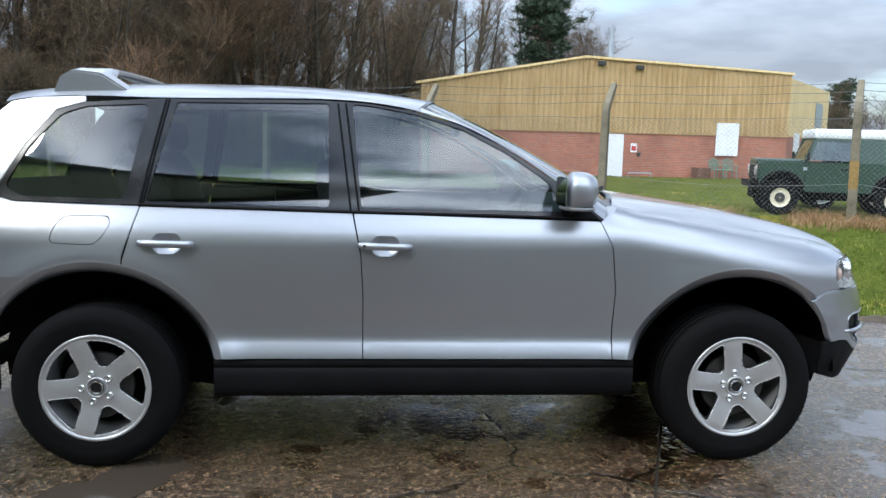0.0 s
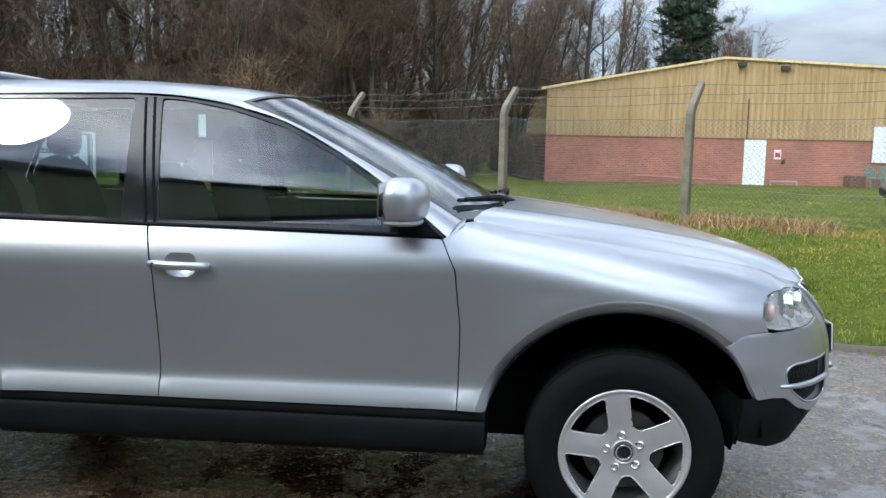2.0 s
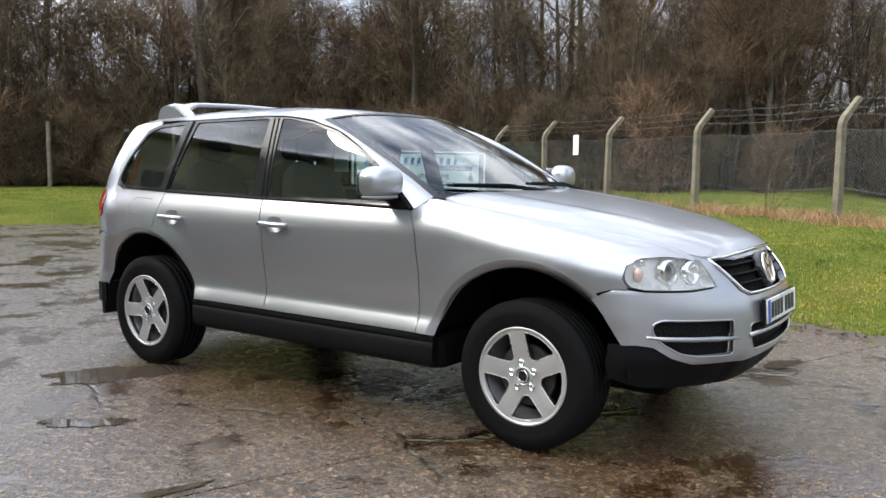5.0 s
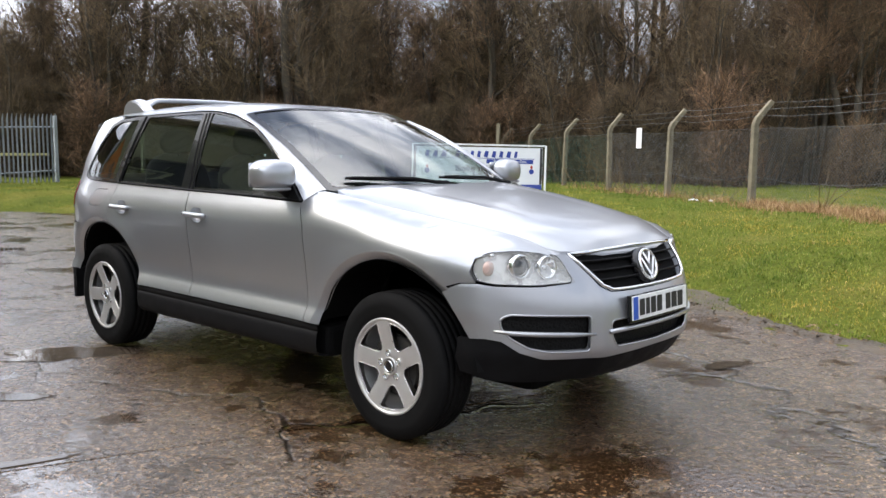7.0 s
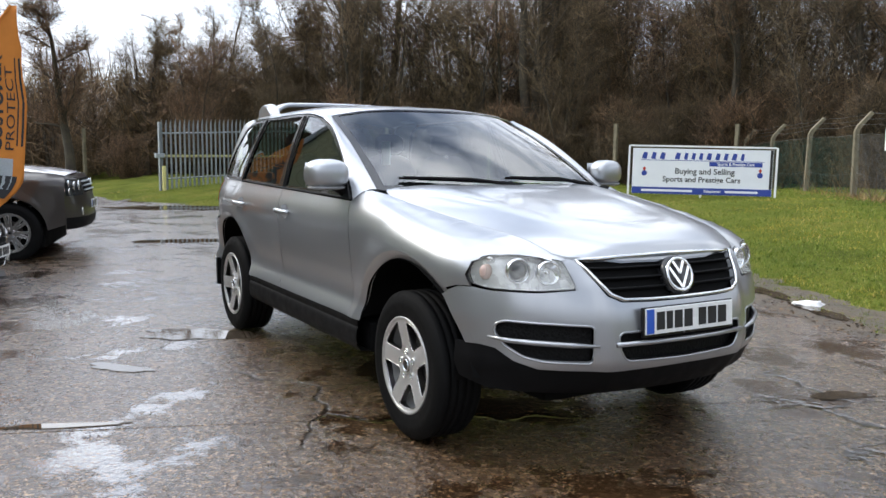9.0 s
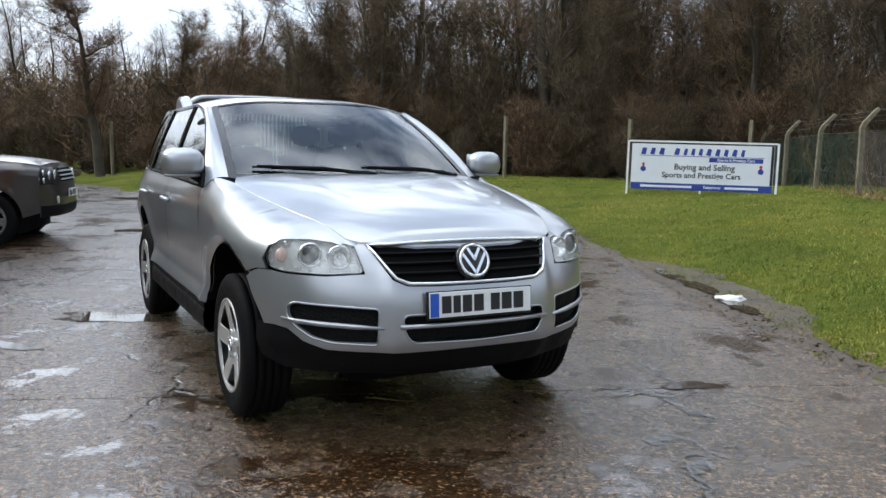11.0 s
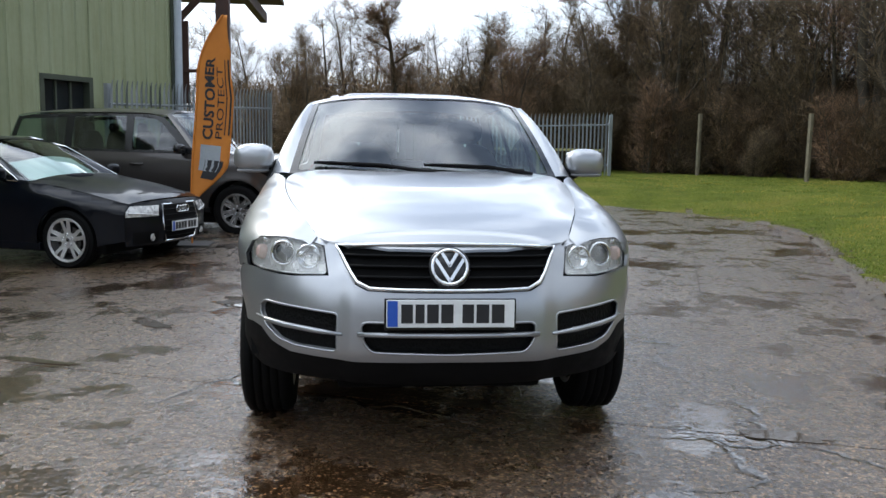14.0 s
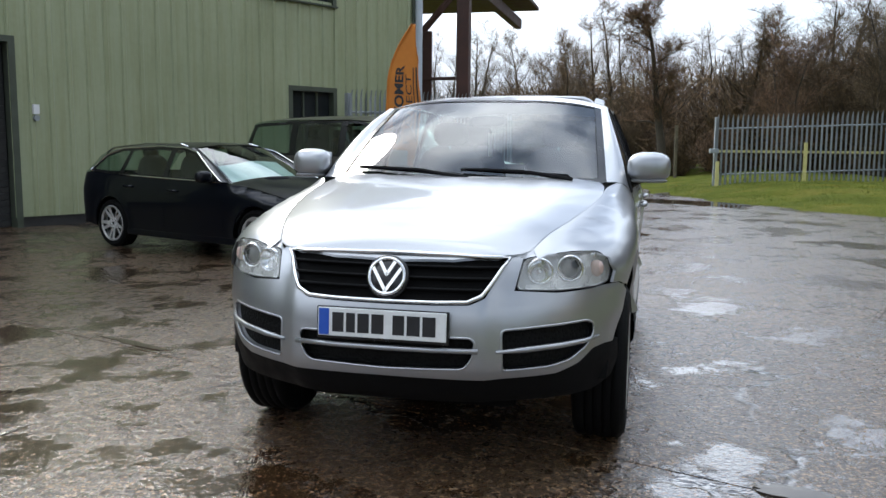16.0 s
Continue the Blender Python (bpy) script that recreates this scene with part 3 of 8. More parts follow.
# dark evergreen behind the yellow hall
m_needle, nt, b = material("pine_needles")
isl = nt.nodes.new("ShaderNodeNewGeometry").outputs["Random Per Island"]
nt.links.new(ramp(nt, isl, [(0.0, (0.010, 0.022, 0.010)), (0.6, (0.028, 0.050, 0.022)), (1.0, (0.055, 0.085, 0.035))]), b.inputs["Base Color"])
b.inputs["Roughness"].default_value = 0.7


def pine_tree(seed, height):
    r = random.Random(seed)
    trunk, crown = Wood(), Wood()
    pts, _ = curl(r, Vector((0, 0, -0.3)), Vector((0.05, 0, 1)), height, 8, 0.03, 0.02)
    trunk.limb(pts, [0.24 * (1 - 0.9 * i / 8) for i in range(9)], 8)
    for _ in range(58):
        k = r.uniform(0.42, 0.99)
        i = min(int(k * 8), 7)
        q = pts[i].lerp(pts[i + 1], k * 8 - i)
        ln = height * r.uniform(0.13, 0.32) * (1.08 - 0.55 * k)
        bp, bd = curl(r, q, rand_dir(r, r.uniform(0.0, 0.5)), ln, 5, 0.14, 0.06)
        trunk.limb(bp, [0.045 * (1 - 0.8 * n / 5) for n in range(6)], 4)
        for n in range(2, 6):
            for _ in range(3):
                c = bp[n] + Vector((r.gauss(0, 0.30), r.gauss(0, 0.30), r.gauss(0.12, 0.14)))
                for _ in range(26):
                    d = rand_dir(r, r.uniform(-0.4, 0.9))
                    crown.limb([c, c + d * r.uniform(0.2, 0.5)], [0.035, 0.008], 3)
    root = thing("evergreen_tree", pose(0, 0, -60), "dark green pine rising behind the yellow hall", "tree")
    part("trunk", trunk.mesh("trunk"), m_bark, root, smooth=True)
    part("crown", crown.mesh("crown"), m_needle, root, "dark green needles")
    return root


pine = pine_tree(5, 10.6)
pine.matrix_basis = pose(11.2, 50.0, ground_z(11.2, 50.0) - 0.1, 0, 0, 30)
for src, x, y, size, turn in ((pine, 37.2, 61, 0.62, 100), (kinds[3], 34.6, 58, 0.78, 20), (kinds[5], 36.2, 57, 0.85, 70), (kinds[3], 39.5, 59, 0.7, 150), (kinds[5], 42.0, 57, 0.7, 150), (kinds[2], 45.0, 60, 0.55, 250)):
    plant(src, x, y, size, turn)
tagged(bpy.data.objects["evergreen_tree.001"], "dark green pine beyond the parked utility vehicle", "tree")

# the deep wood: countless thin stems and scrub behind the front trees
wood = Wood()
for i in range(2600):
    t = rt.random()
    p, out = along(WOOD_LINE, t)
    p = p + out * rt.uniform(5, 26)
    h = rt.uniform(2.5, 7.2) * tall(t)
    q = Vector((p.x, p.y, 0.0))
    pts, _ = curl(rt, q, Vector((rt.gauss(0, 0.1), rt.gauss(0, 0.1), 1)).normalized(), h, 4, 0.09, 0)
    r0 = rt.uniform(0.03, 0.10)
    wood.limb(pts, [r0, r0 * 0.8, r0 * 0.6, r0 * 0.35, r0 * 0.15], 4)
for i in range(22000):
    t = rt.random()
    p, out = along(WOOD_LINE, t)
    p = p + out * (1.5 + 22 * rt.random() ** 1.4)
    z = 0.2 + 3.9 * rt.random() ** 1.3 * tall(t)
    pts, _ = curl(rt, Vector((p.x, p.y, z)), rand_dir(rt, rt.uniform(-0.1, 0.95)), rt.uniform(0.7, 2.2), 2, 0.25, 0.05)
    wood.limb(pts, [0.010, 0.008, 0.005], 3)
for i in range(20000):
    p, out = along(WOOD_LINE, rt.uniform(0.74, 1.0))
    p = p + out * rt.uniform(0.5, 16)
    z = 0.2 + 4.3 * rt.random() ** 1.1
    pts, _ = curl(rt, Vector((p.x, p.y, z)), rand_dir(rt, rt.uniform(0.1, 0.97)), rt.uniform(0.7, 1.9), 2, 0.25, 0.05)
    wood.limb(pts, [0.020, 0.014, 0.007], 3)
tagged(part("thicket", wood.mesh("thicket"), m_twig), "dense leafless brown woodland behind the fence", "woodland", kind="stuff")
m_far, nt, b = material("far_wood")
fc = coords(nt)
fv = nd(nt, "ShaderNodeMapping", Scale=(1.0, 1.0, 0.22))
nt.links.new(fc, fv.inputs["Vector"])
nt.links.new(ramp(nt, noise_node(nt, 1.6, 9, 0.75, fv.outputs[0]), [(0.35, (0.030, 0.022, 0.015)), (0.65, (0.085, 0.064, 0.045))]), b.inputs["Base Color"])
b.inputs["Roughness"].default_value = 1.0
b.inputs["Specular IOR Level"].default_value = 0.0
bm = bmesh.new()
prev = None
for i in range(331):
    p, out = along(WOOD_LINE, i / 330)
    p = p + out * 24
    h = 5.0 * tall(i / 330) + 0.5 * noise.noise(Vector((i * 0.06, 0, 0))) + 0.5 * noise.noise(Vector((i * 0.35, 4, 0))) + 0.5 * noise.noise(Vector((i * 1.3, 9, 0)))
    a, c = bm.verts.new((p.x, p.y, -0.5)), bm.verts.new((p.x, p.y, h))
    if prev:
        bm.faces.new((prev[0], a, c, prev[1]))
    prev = (a, c)
tagged(part("backdrop", bm, m_far), "dark mass of distant bare woodland", "woodland", kind="structure")

# unseen tree line added behind the walk, to darken low reflections in the car's glass
REAR_LINE = [(-30, -48), (0, -46), (30, -44), (55, -30), (70, -5), (72, 25), (60, 50)]
bm = bmesh.new()
prev = None
for i in range(161):
    k = i / 160 * (len(REAR_LINE) - 1)
    j = min(int(k), len(REAR_LINE) - 2)
    p = Vector(REAR_LINE[j]).lerp(Vector(REAR_LINE[j + 1]), k - j)
    h = 5.5 + 1.5 * noise.noise(Vector((i * 0.12, 3, 0))) + 0.8 * noise.noise(Vector((i * 0.6, 8, 0)))
    a, c = bm.verts.new((p.x, p.y, -0.5)), bm.verts.new((p.x, p.y, h))
    if prev:
        bm.faces.new((prev[0], a, c, prev[1]))
    prev = (a, c)
tagged(part("backdrop", bm, m_far), "unseen dark tree line added behind the walk for the car's reflections", "woodland", kind="structure")

# ---- cranked concrete post and chain-link fence ----
def post_mesh():
    bm = bmesh.new()
    path = [(0, -0.4), (0, 1.50), (0.045, 1.60), (0.33, 1.93)]
    half = [0.062, 0.052, 0.050, 0.042]
    rings = []
    for (o, z), h in zip(path, half):
        tilt = 0 if z < 1.55 else 0.6
        rings.append([bm.verts.new((sx * h, o + sy * h * (1 - 0.3 * tilt), z - sy * h * tilt)) for sx, sy in ((-1, -1), (1, -1), (1, 1), (-1, 1))])
    for a, c in zip(rings, rings[1:]):
        for k in range(4):
            bm.faces.new((a[k], a[(k + 1) % 4], c[(k + 1) % 4], c[k]))
    bm.faces.new(rings[-1])
    bmesh.ops.bevel(bm, geom=[e for e in bm.edges if not e.is_boundary], offset=0.008, segments=1, affect="EDGES")
    return mesh_of("post", bm)


def chain_mesh(a, c, za, zc, tall, pitch=0.068, r=0.0017):
    """Crossed wires of a chain-link panel between two posts."""
    w = Wood()
    span = (c - a).length
    d = (c - a) / span

    def at(u, z):
        k = u / span
        return Vector((a.x + d.x * u, a.y + d.y * u, za + (zc - za) * k + z + 0.02 * math.sin(k * math.pi) * (-1 if z > tall * 0.8 else 0)))

    n = int((span + tall) / pitch)
    for i in range(n):
        for s in (1, -1):
            u0 = -tall + i * pitch if s > 0 else i * pitch
            u1 = u0 + s * tall
            t0, t1 = 0.0, 1.0
            for bound, sign in ((0.0, 1), (span, -1)):
                f0, f1 = sign * (u0 - bound), sign * (u1 - bound)
                if f0 < 0 and f1 < 0:
                    t0 = 2
                elif f0 < 0:
                    t0 = max(t0, f0 / (f0 - f1))
                elif f1 < 0:
                    t1 = min(t1, f0 / (f0 - f1))
            if t0 < t1 - 0.01:
                w.limb([at(u0 + (u1 - u0) * t, tall * t) for t in (t0, (t0 + t1) / 2, t1)], [r] * 3, 3)
    return w.mesh("chain_link")


fence = thing("wire_fence", pose(0, 0, 0), "chain-link fence on cranked concrete posts with barbed wire", "fence")
post_me = post_mesh()
out_turn = math.degrees(math.atan2(FENCE_DIR.y, FENCE_DIR.x)) - 180
spots = []
for k in (-3.0, -2.0, -1.0, 0.0, 1.075, 2.03, 3.1, 4.07, 5.0, 5.93, 6.82, 7.7):
    q = FENCE0 + FENCE_STEP * k
    spots.append((q, grass_z(q.x, q.y)))
rf = random.Random(4)
for q, z in spots:
    ob = part("post", post_me, m_post, fence, at=pose(q.x, q.y, z, rf.uniform(-1.2, 1.2), rf.uniform(-1.5, 1.5), out_turn))
    if rf.random() < 0.4:
        z0 = rf.uniform(0.3, 1.1)
        part("lichen_patch", box(-0.0575, 0.0575, -0.0575, 0.03, z0, z0 + rf.uniform(0.12, 0.4), 0.004), m_lichen, ob, "orange lichen")
perp = Vector((-FENCE_DIR.y, FENCE_DIR.x)) * -1
for i, ((a, za), (c, zc)) in enumerate(zip(spots, spots[1:])):
    part("chain_link", chain_mesh(a, c, za + 0.05, zc + 0.05, 1.36), m_greenwire if i > 7 else m_wire, fence)
    for o, z, sag in ((0.10, 1.66, 0.05), (0.20, 1.78, 0.03), (0.31, 1.91, 0.04), (0.0, 1.42, 0.02), (0.0, 0.55, 0.10)):
        pts = []
        for k in range(9):
            t = k / 8
            p = a.lerp(c, t) + perp * o
            pts.append((p.x, p.y, za + (zc - za) * t + z - sag * 4 * t * (1 - t) + rf.gauss(0, 0.008)))
        part("barbed_wire" if o else "line_wire", tube(pts, 0.0034, 4), m_wire, fence)

# white notice wired to the mesh
q = Vector((-5.95, 14.40)) - perp * 0.03
r3 = Vector((-FENCE_DIR.x, -FENCE_DIR.y, 0))
nb = part("notice", box(-0.13, 0.13, -0.24, 0.24, -0.004, 0.004, 0.003), m_white, at=facing((q.x, q.y, 1.72), r3, (0, 0, 1)))
tagged(nb, "blank white notice board wired to the fence", "sign")

# rough straw at the fence foot and dead stems in it
rs_ = random.Random(8)
spots = []
for _ in range(30000):
    k = rs_.uniform(-1.5, 5.5)
    if rs_.random() > 0.10 + 0.90 * smoothstep(3.6, 2.3, k) * smoothstep(-2.4, -0.6, k):
        continue
    q = FENCE0 + FENCE_STEP * k - perp * (abs(rs_.gauss(0, 0.42)) * 1.0 - 0.12)
    if noise.noise(Vector((q.x * 1.1, q.y * 1.1, 9))) < -0.15:
        continue
    spots.append((q.x, q.y, grass_z(q.x, q.y), rs_.uniform(0.5, 1.3)))
blade_field("dead_grass", spots, m_straw, 0.15, 0.005, "bleached dead grass along the fence foot", "grass", 0.95)
stems = Wood()
for _ in range(150):
    k = rs_.uniform(3.3, 7.5)
    q = FENCE0 + FENCE_STEP * k - perp * rs_.gauss(0.05, 0.3)
    pts, _ = curl(rs_, Vector((q.x, q.y, grass_z(q.x, q.y))), rand_dir(rs_, rs_.uniform(0.75, 0.99)), rs_.uniform(0.5, 1.9), 4, 0.13, 0.02)
    stems.limb(pts, [0.006, 0.005, 0.004, 0.003, 0.0015], 3)
tagged(part("bramble_stems", stems.mesh("bramble_stems"), m_twig), "dry bramble and sapling stems in the fence", "plant", kind="stuff")
for k, n in ((2.45, 5), (4.6, 7)):
    q = FENCE0 + FENCE_STEP * k - perp * 0.1
    sapling = thing("sapling", pose(q.x, q.y, grass_z(q.x, q.y)), "thin leafless sapling growing through the fence", "plant", "saplings in the fence")
    for _ in range(n):
        sap = Wood()
        pts, _ = curl(rs_, Vector((0, 0, -0.03)), rand_dir(rs_, rs_.uniform(0.8, 0.97)), rs_.uniform(1.2, 2.5), 7, 0.16, 0.02)
        sap.limb(pts, [0.009 * (1 - 0.8 * i / 7) for i in range(8)], 4)
        part("stem", sap.mesh("stem"), m_twig, sapling)


# ---- palisade fence leaves ----
def pale_mesh():
    """One pressed steel pale: W section with a split pointed head."""
    bm = bmesh.new()
    prof = [(-0.034, 0.0), (-0.020, 0.012), (0.0, 0.003), (0.020, 0.012), (0.034, 0.0)]
    rows = []
    for z, k, o in ((0.0, 1, 0), (2.02, 1, 0), (2.13, 0.55, 0.02), (2.2, 0.12, 0.045)):
        rows.append([bm.verts.new((x * k, y - o, z)) for x, y in prof])
    for a, c in zip(rows, rows[1:]):
        for k in range(4):
            bm.faces.new((a[k], a[k + 1], c[k + 1], c[k]))
    g = bmesh.ops.solidify(bm, geom=bm.faces[:], thickness=0.003)
    return mesh_of("pale", bm)


pale_me = pale_mesh()


def palisade(p0, p1, z0, z1, label, rails=(0.35, 1.75), rail_mat=None, mid=None):
    p0, p1 = Vector(p0), Vector(p1)
    span = (p1 - p0).length
    d = (p1 - p0) / span
    turn = math.degrees(math.atan2(d.y, d.x))
    root = thing("palisade_fence", pose(p0.x, p0.y, z0, 0, 0, turn), label, "fence", "palisade fences")
    slope = (z1 - z0) / span
    n = int(span / 0.155)
    for i in range(n + 1):
        u = i * 0.155
        part("pale", pale_me, m_galv, root, at=pose(u, 0, slope * u - 0.03 + rf.uniform(-0.01, 0.01), 0, 0, 0))
    for h in rails:
        part("rail", tube([(0, 0.035, h), (span, 0.035, h + slope * span)], 0.024, 4), m_galv, root)
    for u in (0.0, span):
        part("post", box(u - 0.05, u + 0.05, 0.05, 0.15, slope * u - 0.1, slope * u + 2.1, 0.006), m_galv, root)
    return root, span, slope


gate, span, slope = palisade((-22.2, 2.95), (-23.7, 8.4), 0.10, 0.30, "galvanised palisade gate leaf with yellow rail, standing open")
part("yellow_rail", box(0.1, span * 0.95, 0.06, 0.09, 1.02, 1.10, 0.004), m_yellow_paint, gate, "faded yellow painted rail")
for u, h in ((0.02, 0.75), (2.75, 1.35)):
    part("yellow_stop", box(u - 0.05, u + 0.05, -0.10, -0.03, -0.1, h, 0.006), m_yellow_paint, gate, "faded yellow painted post")
part("latch_box", box(-0.22, 0.06, -0.06, 0.06, 1.0, 1.14, 0.01), m_galv, gate)
side_fence, _, _ = palisade((-12.2, -5.35), (-18.1, -2.75), -0.05, 0.1, "dark galvanised palisade fence beside the green building")
side_fence.scale = (1, 1, 1.17)

# far old fence posts before the wood
for x, y, h in ((-21.0, 14.2, 2.2), (-25.5, 12.3, 2.3), (-17.0, 16.6, 2.1), (-13.4, 18.3, 2.0), (-28.5, 9.5, 2.2), (-32.0, 2.0, 2.2)):
    bm = box(-0.055, 0.055, -0.055, 0.055, -0.3, h, 0.012)
    tagged(part("concrete_post", bm, m_post, at=pose(x, y, ground_z(x, y), 0.8, 1.0, 20)), "old grey concrete fence post before the wood", "post", "old fence posts")

# ---- banner sign on the verge ----
m_banner = surface("banner_white", (0.74, 0.76, 0.80, 1), (0.82, 0.83, 0.86, 1), 0.45, 1.5, bump=0.05, fine=8)
m_blue = surface("banner_blue", (0.020, 0.045, 0.26, 1), (0.030, 0.06, 0.32, 1), 0.45, 3, bump=0)
m_ink = surface("black_print", (0.008, 0.008, 0.009, 1), (0.02, 0.02, 0.022, 1), 0.5, 5, bump=0)
m_red = surface("red_print", (0.45, 0.03, 0.02, 1), (0.5, 0.05, 0.03, 1), 0.5, 5, bump=0)
SG0, SG1 = Vector((-10.0, 10.88)), Vector((-7.97, 13.38))
sd = (SG1 - SG0).normalized()
SW = (SG1 - SG0).length
sign = thing("banner_sign", facing((SG0.x, SG0.y, 0.0), (sd.x, sd.y, -0.012), (0, 0, 1)), "white and blue car dealer banner in a white tube frame", "sign")
gz = grass_z(-9, 12.1)
part("banner", box(0.06, SW - 0.06, 0.46, 1.50, -0.008, 0.0, 0.003), m_banner, sign)
part("blue_band", box(0.065, SW - 0.065, 0.462, 0.615, 0.001, 0.004), m_blue, sign, "dark blue printed band")
for x in (-0.02, SW + 0.02):
    part("frame_post", box(x - 0.022, x + 0.022, gz - 0.25, 1.56, -0.03, 0.012, 0.004), m_white, sign)
part("frame_top", box(0.002, SW - 0.002, 1.535, 1.575, -0.025, 0.010, 0.004), m_white, sign)
part("frame_foot", box(SW * 0.5 - 0.02, SW * 0.5 + 0.02, gz - 0.2, 0.46, -0.03, 0.005, 0.003), m_white, sign)
part("black_edge", box(SW - 0.125, SW - 0.068, 0.62, 1.495, 0.001, 0.003), m_ink, sign)
me = text_mesh("Buying and Selling", 0.185, 0.003)
part("wording", me, m_ink, sign, at=pose(SW * 0.52, 0.985, 0.002))
me = text_mesh("Sports and Prestige Cars", 0.172, 0.003)
part("wording", me, m_ink, sign, at=pose(SW * 0.50, 0.80, 0.002))
part("small_band", box(SW * 0.55, SW * 0.91, 1.115, 1.215, 0.001, 0.004), m_blue, sign)
me = text_mesh("Sports & Prestige Cars", 0.088, 0.002)
part("wording", me, m_banner, sign, at=pose(SW * 0.73, 1.165, 0.0055))
x = 0.26
for w in (0.15, 0.14, 0.15, 0, 0.15, 0.11, 0.11, 0.11, 0.14, 0.13, 0.12, 0.14, 0.10):
    if w:
        bm = extrude_poly([(x, 1.27), (x + w * 0.72, 1.25), (x + w * 0.9, 1.40), (x + w * 0.3, 1.415)], 0.003, lambda u, v, q: Vector((u, v, 0.001 + q)))
        part("name_bar", bm, m_blue, sign)
    x += w + 0.055 if w else 0.13
part("name_line", box(0.24, SW * 0.92, 1.228, 1.240, 0.001, 0.004), m_blue, sign)
for x0, x1 in ((0.28, 1.42), (2.14, 2.86)):
    part("print_bar", box(x0, x1, 0.515, 0.565, 0.0042, 0.006), m_banner, sign)
me = text_mesh("Telephone:", 0.085, 0.002)
part("wording", me, m_banner, sign, at=pose(1.86, 0.54, 0.0052))
for x in (0.33, SW - 0.33):
    part("emblem", cyl((x, 0.93, 0.001), (x, 0.93, 0.005), 0.062, n=20), m_blue, sign)
    part("emblem_flame", extrude_poly([(x - 0.012, 0.985), (x + 0.012, 0.985), (x + 0.035, 1.04), (x, 1.085), (x - 0.035, 1.04)], 0.003, lambda u, v, q: Vector((u, v, 0.002 + q))), m_red, sign)

# litter
for x, y, s in ((0.1, 3.87, 0.13), (-11.2, 16.0, 0.12), (-3.5, 12.3, 0.1), (-3.1, 12.2, 0.06)):
    bm = bmesh.new()
    bmesh.ops.create_icosphere(bm, subdivisions=3, radius=s)
    for v in bm.verts:
        k = 1 + 0.5 * noise.noise(v.co * 14) + 0.3 * noise.noise(v.co * 40)
        v.co = Vector((v.co.x * k, v.co.y * 0.55 * k, max(v.co.z * 0.3 * k, -0.02)))
    tagged(part("litter", bm, m_white, at=pose(x, y, max(ground_z(x, y), yard_z(x, y)) + 0.02, 0, 0, 40), smooth=True), "crumpled white plastic litter on the grass edge", "litter", "litter")

# ---- yellow clad hall with a brick base, beyond the lawn ----
m_yellow = surface("faded_yellow_cladding", (0.68, 0.485, 0.205, 1), (0.80, 0.62, 0.33, 1), 0.6, 0.8, bump=0.1, fine=14)
nt = m_yellow.node_tree
b = nt.nodes["Principled BSDF"]
co = coords(nt)
mp = nd(nt, "ShaderNodeMapping", Scale=(6.0, 6.0, 0.35))
nt.links.new(co, mp.inputs["Vector"])
streak = ramp(nt, noise_node(nt, 1.4, 6, 0.7, mp.outputs[0]), [(0.46, grey(1.0)), (0.70, (0.66, 0.56, 0.44, 1))])
old = b.inputs["Base Color"].links[0].from_socket
nt.links.new(mixed(nt, 0.8, old, streak, "MULTIPLY"), b.inputs["Base Color"])

m_brick, nt, b = material("red_brick")
co = coords(nt)
br = nd(nt, "ShaderNodeTexBrick", Scale=1.0)
br.offset = 0.5
for k, v in (("Color1", (0.47, 0.135, 0.065, 1)), ("Color2", (0.35, 0.090, 0.046, 1)), ("Mortar", (0.34, 0.27, 0.21, 1)), ("Mortar Size", 0.010), ("Brick Width", 0.225), ("Row Height", 0.075), ("Bias", 0.0)):
    br.inputs[k].default_value = v
rot = nd(nt, "ShaderNodeMapping", Rotation=(radians(90), 0, 0))
nt.links.new(co, rot.inputs["Vector"])
nt.links.new(rot.outputs[0], br.inputs["Vector"])
stain = ramp(nt, noise_node(nt, 0.7, 5, 0.6, co), [(0.3, grey(0.75)), (0.7, grey(1.1))])
nt.links.new(mixed(nt, 1.0, br.outputs["Color"], stain, "MULTIPLY"), b.inputs["Base Color"])
b.inputs["Roughness"].default_value = 0.9
bumped(nt, b, br.outputs["Fac"], -0.5, 0.01)

m_pipe_red = surface("faded_red_pipe", (0.30, 0.13, 0.09, 1), (0.42, 0.24, 0.18, 1), 0.7, 4, bump=0.1)
m_roof = surface("grey_roof_sheet", (0.20, 0.19, 0.17, 1), (0.33, 0.31, 0.28, 1), 0.7, 1.0, bump=0.1)
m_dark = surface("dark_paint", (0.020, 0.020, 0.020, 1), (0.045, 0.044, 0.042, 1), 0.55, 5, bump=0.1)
m_window = surface("dark_window_glass", (0.015, 0.018, 0.020, 1), (0.030, 0.034, 0.036, 1), 0.06, 2, bump=0)

YB0, YB1 = Vector((2.0, 32.4)), Vector((19.35, 34.165))
yd = (YB1 - YB0).normalized()
YW = (YB1 - YB0).length
hall = thing("hall", facing((YB0.x, YB0.y, -0.1), (yd.x, yd.y, 0), (0, 0, 1)) @ pose(0, 0, 0, -90), "low industrial hall, yellow cladding over red brick", "building")
# in the hall's own frame: x along the gable, -y towards the lawn, z up
RIDGE, EL, ER, BRICK = (0.42 * YW, 5.26), 3.95, 4.90, 2.02


def hall_top(x):
    rx, rz = RIDGE
    return EL + (rz - EL) * x / rx if x < rx else rz + (ER - rz) * (x - rx) / (YW - rx)


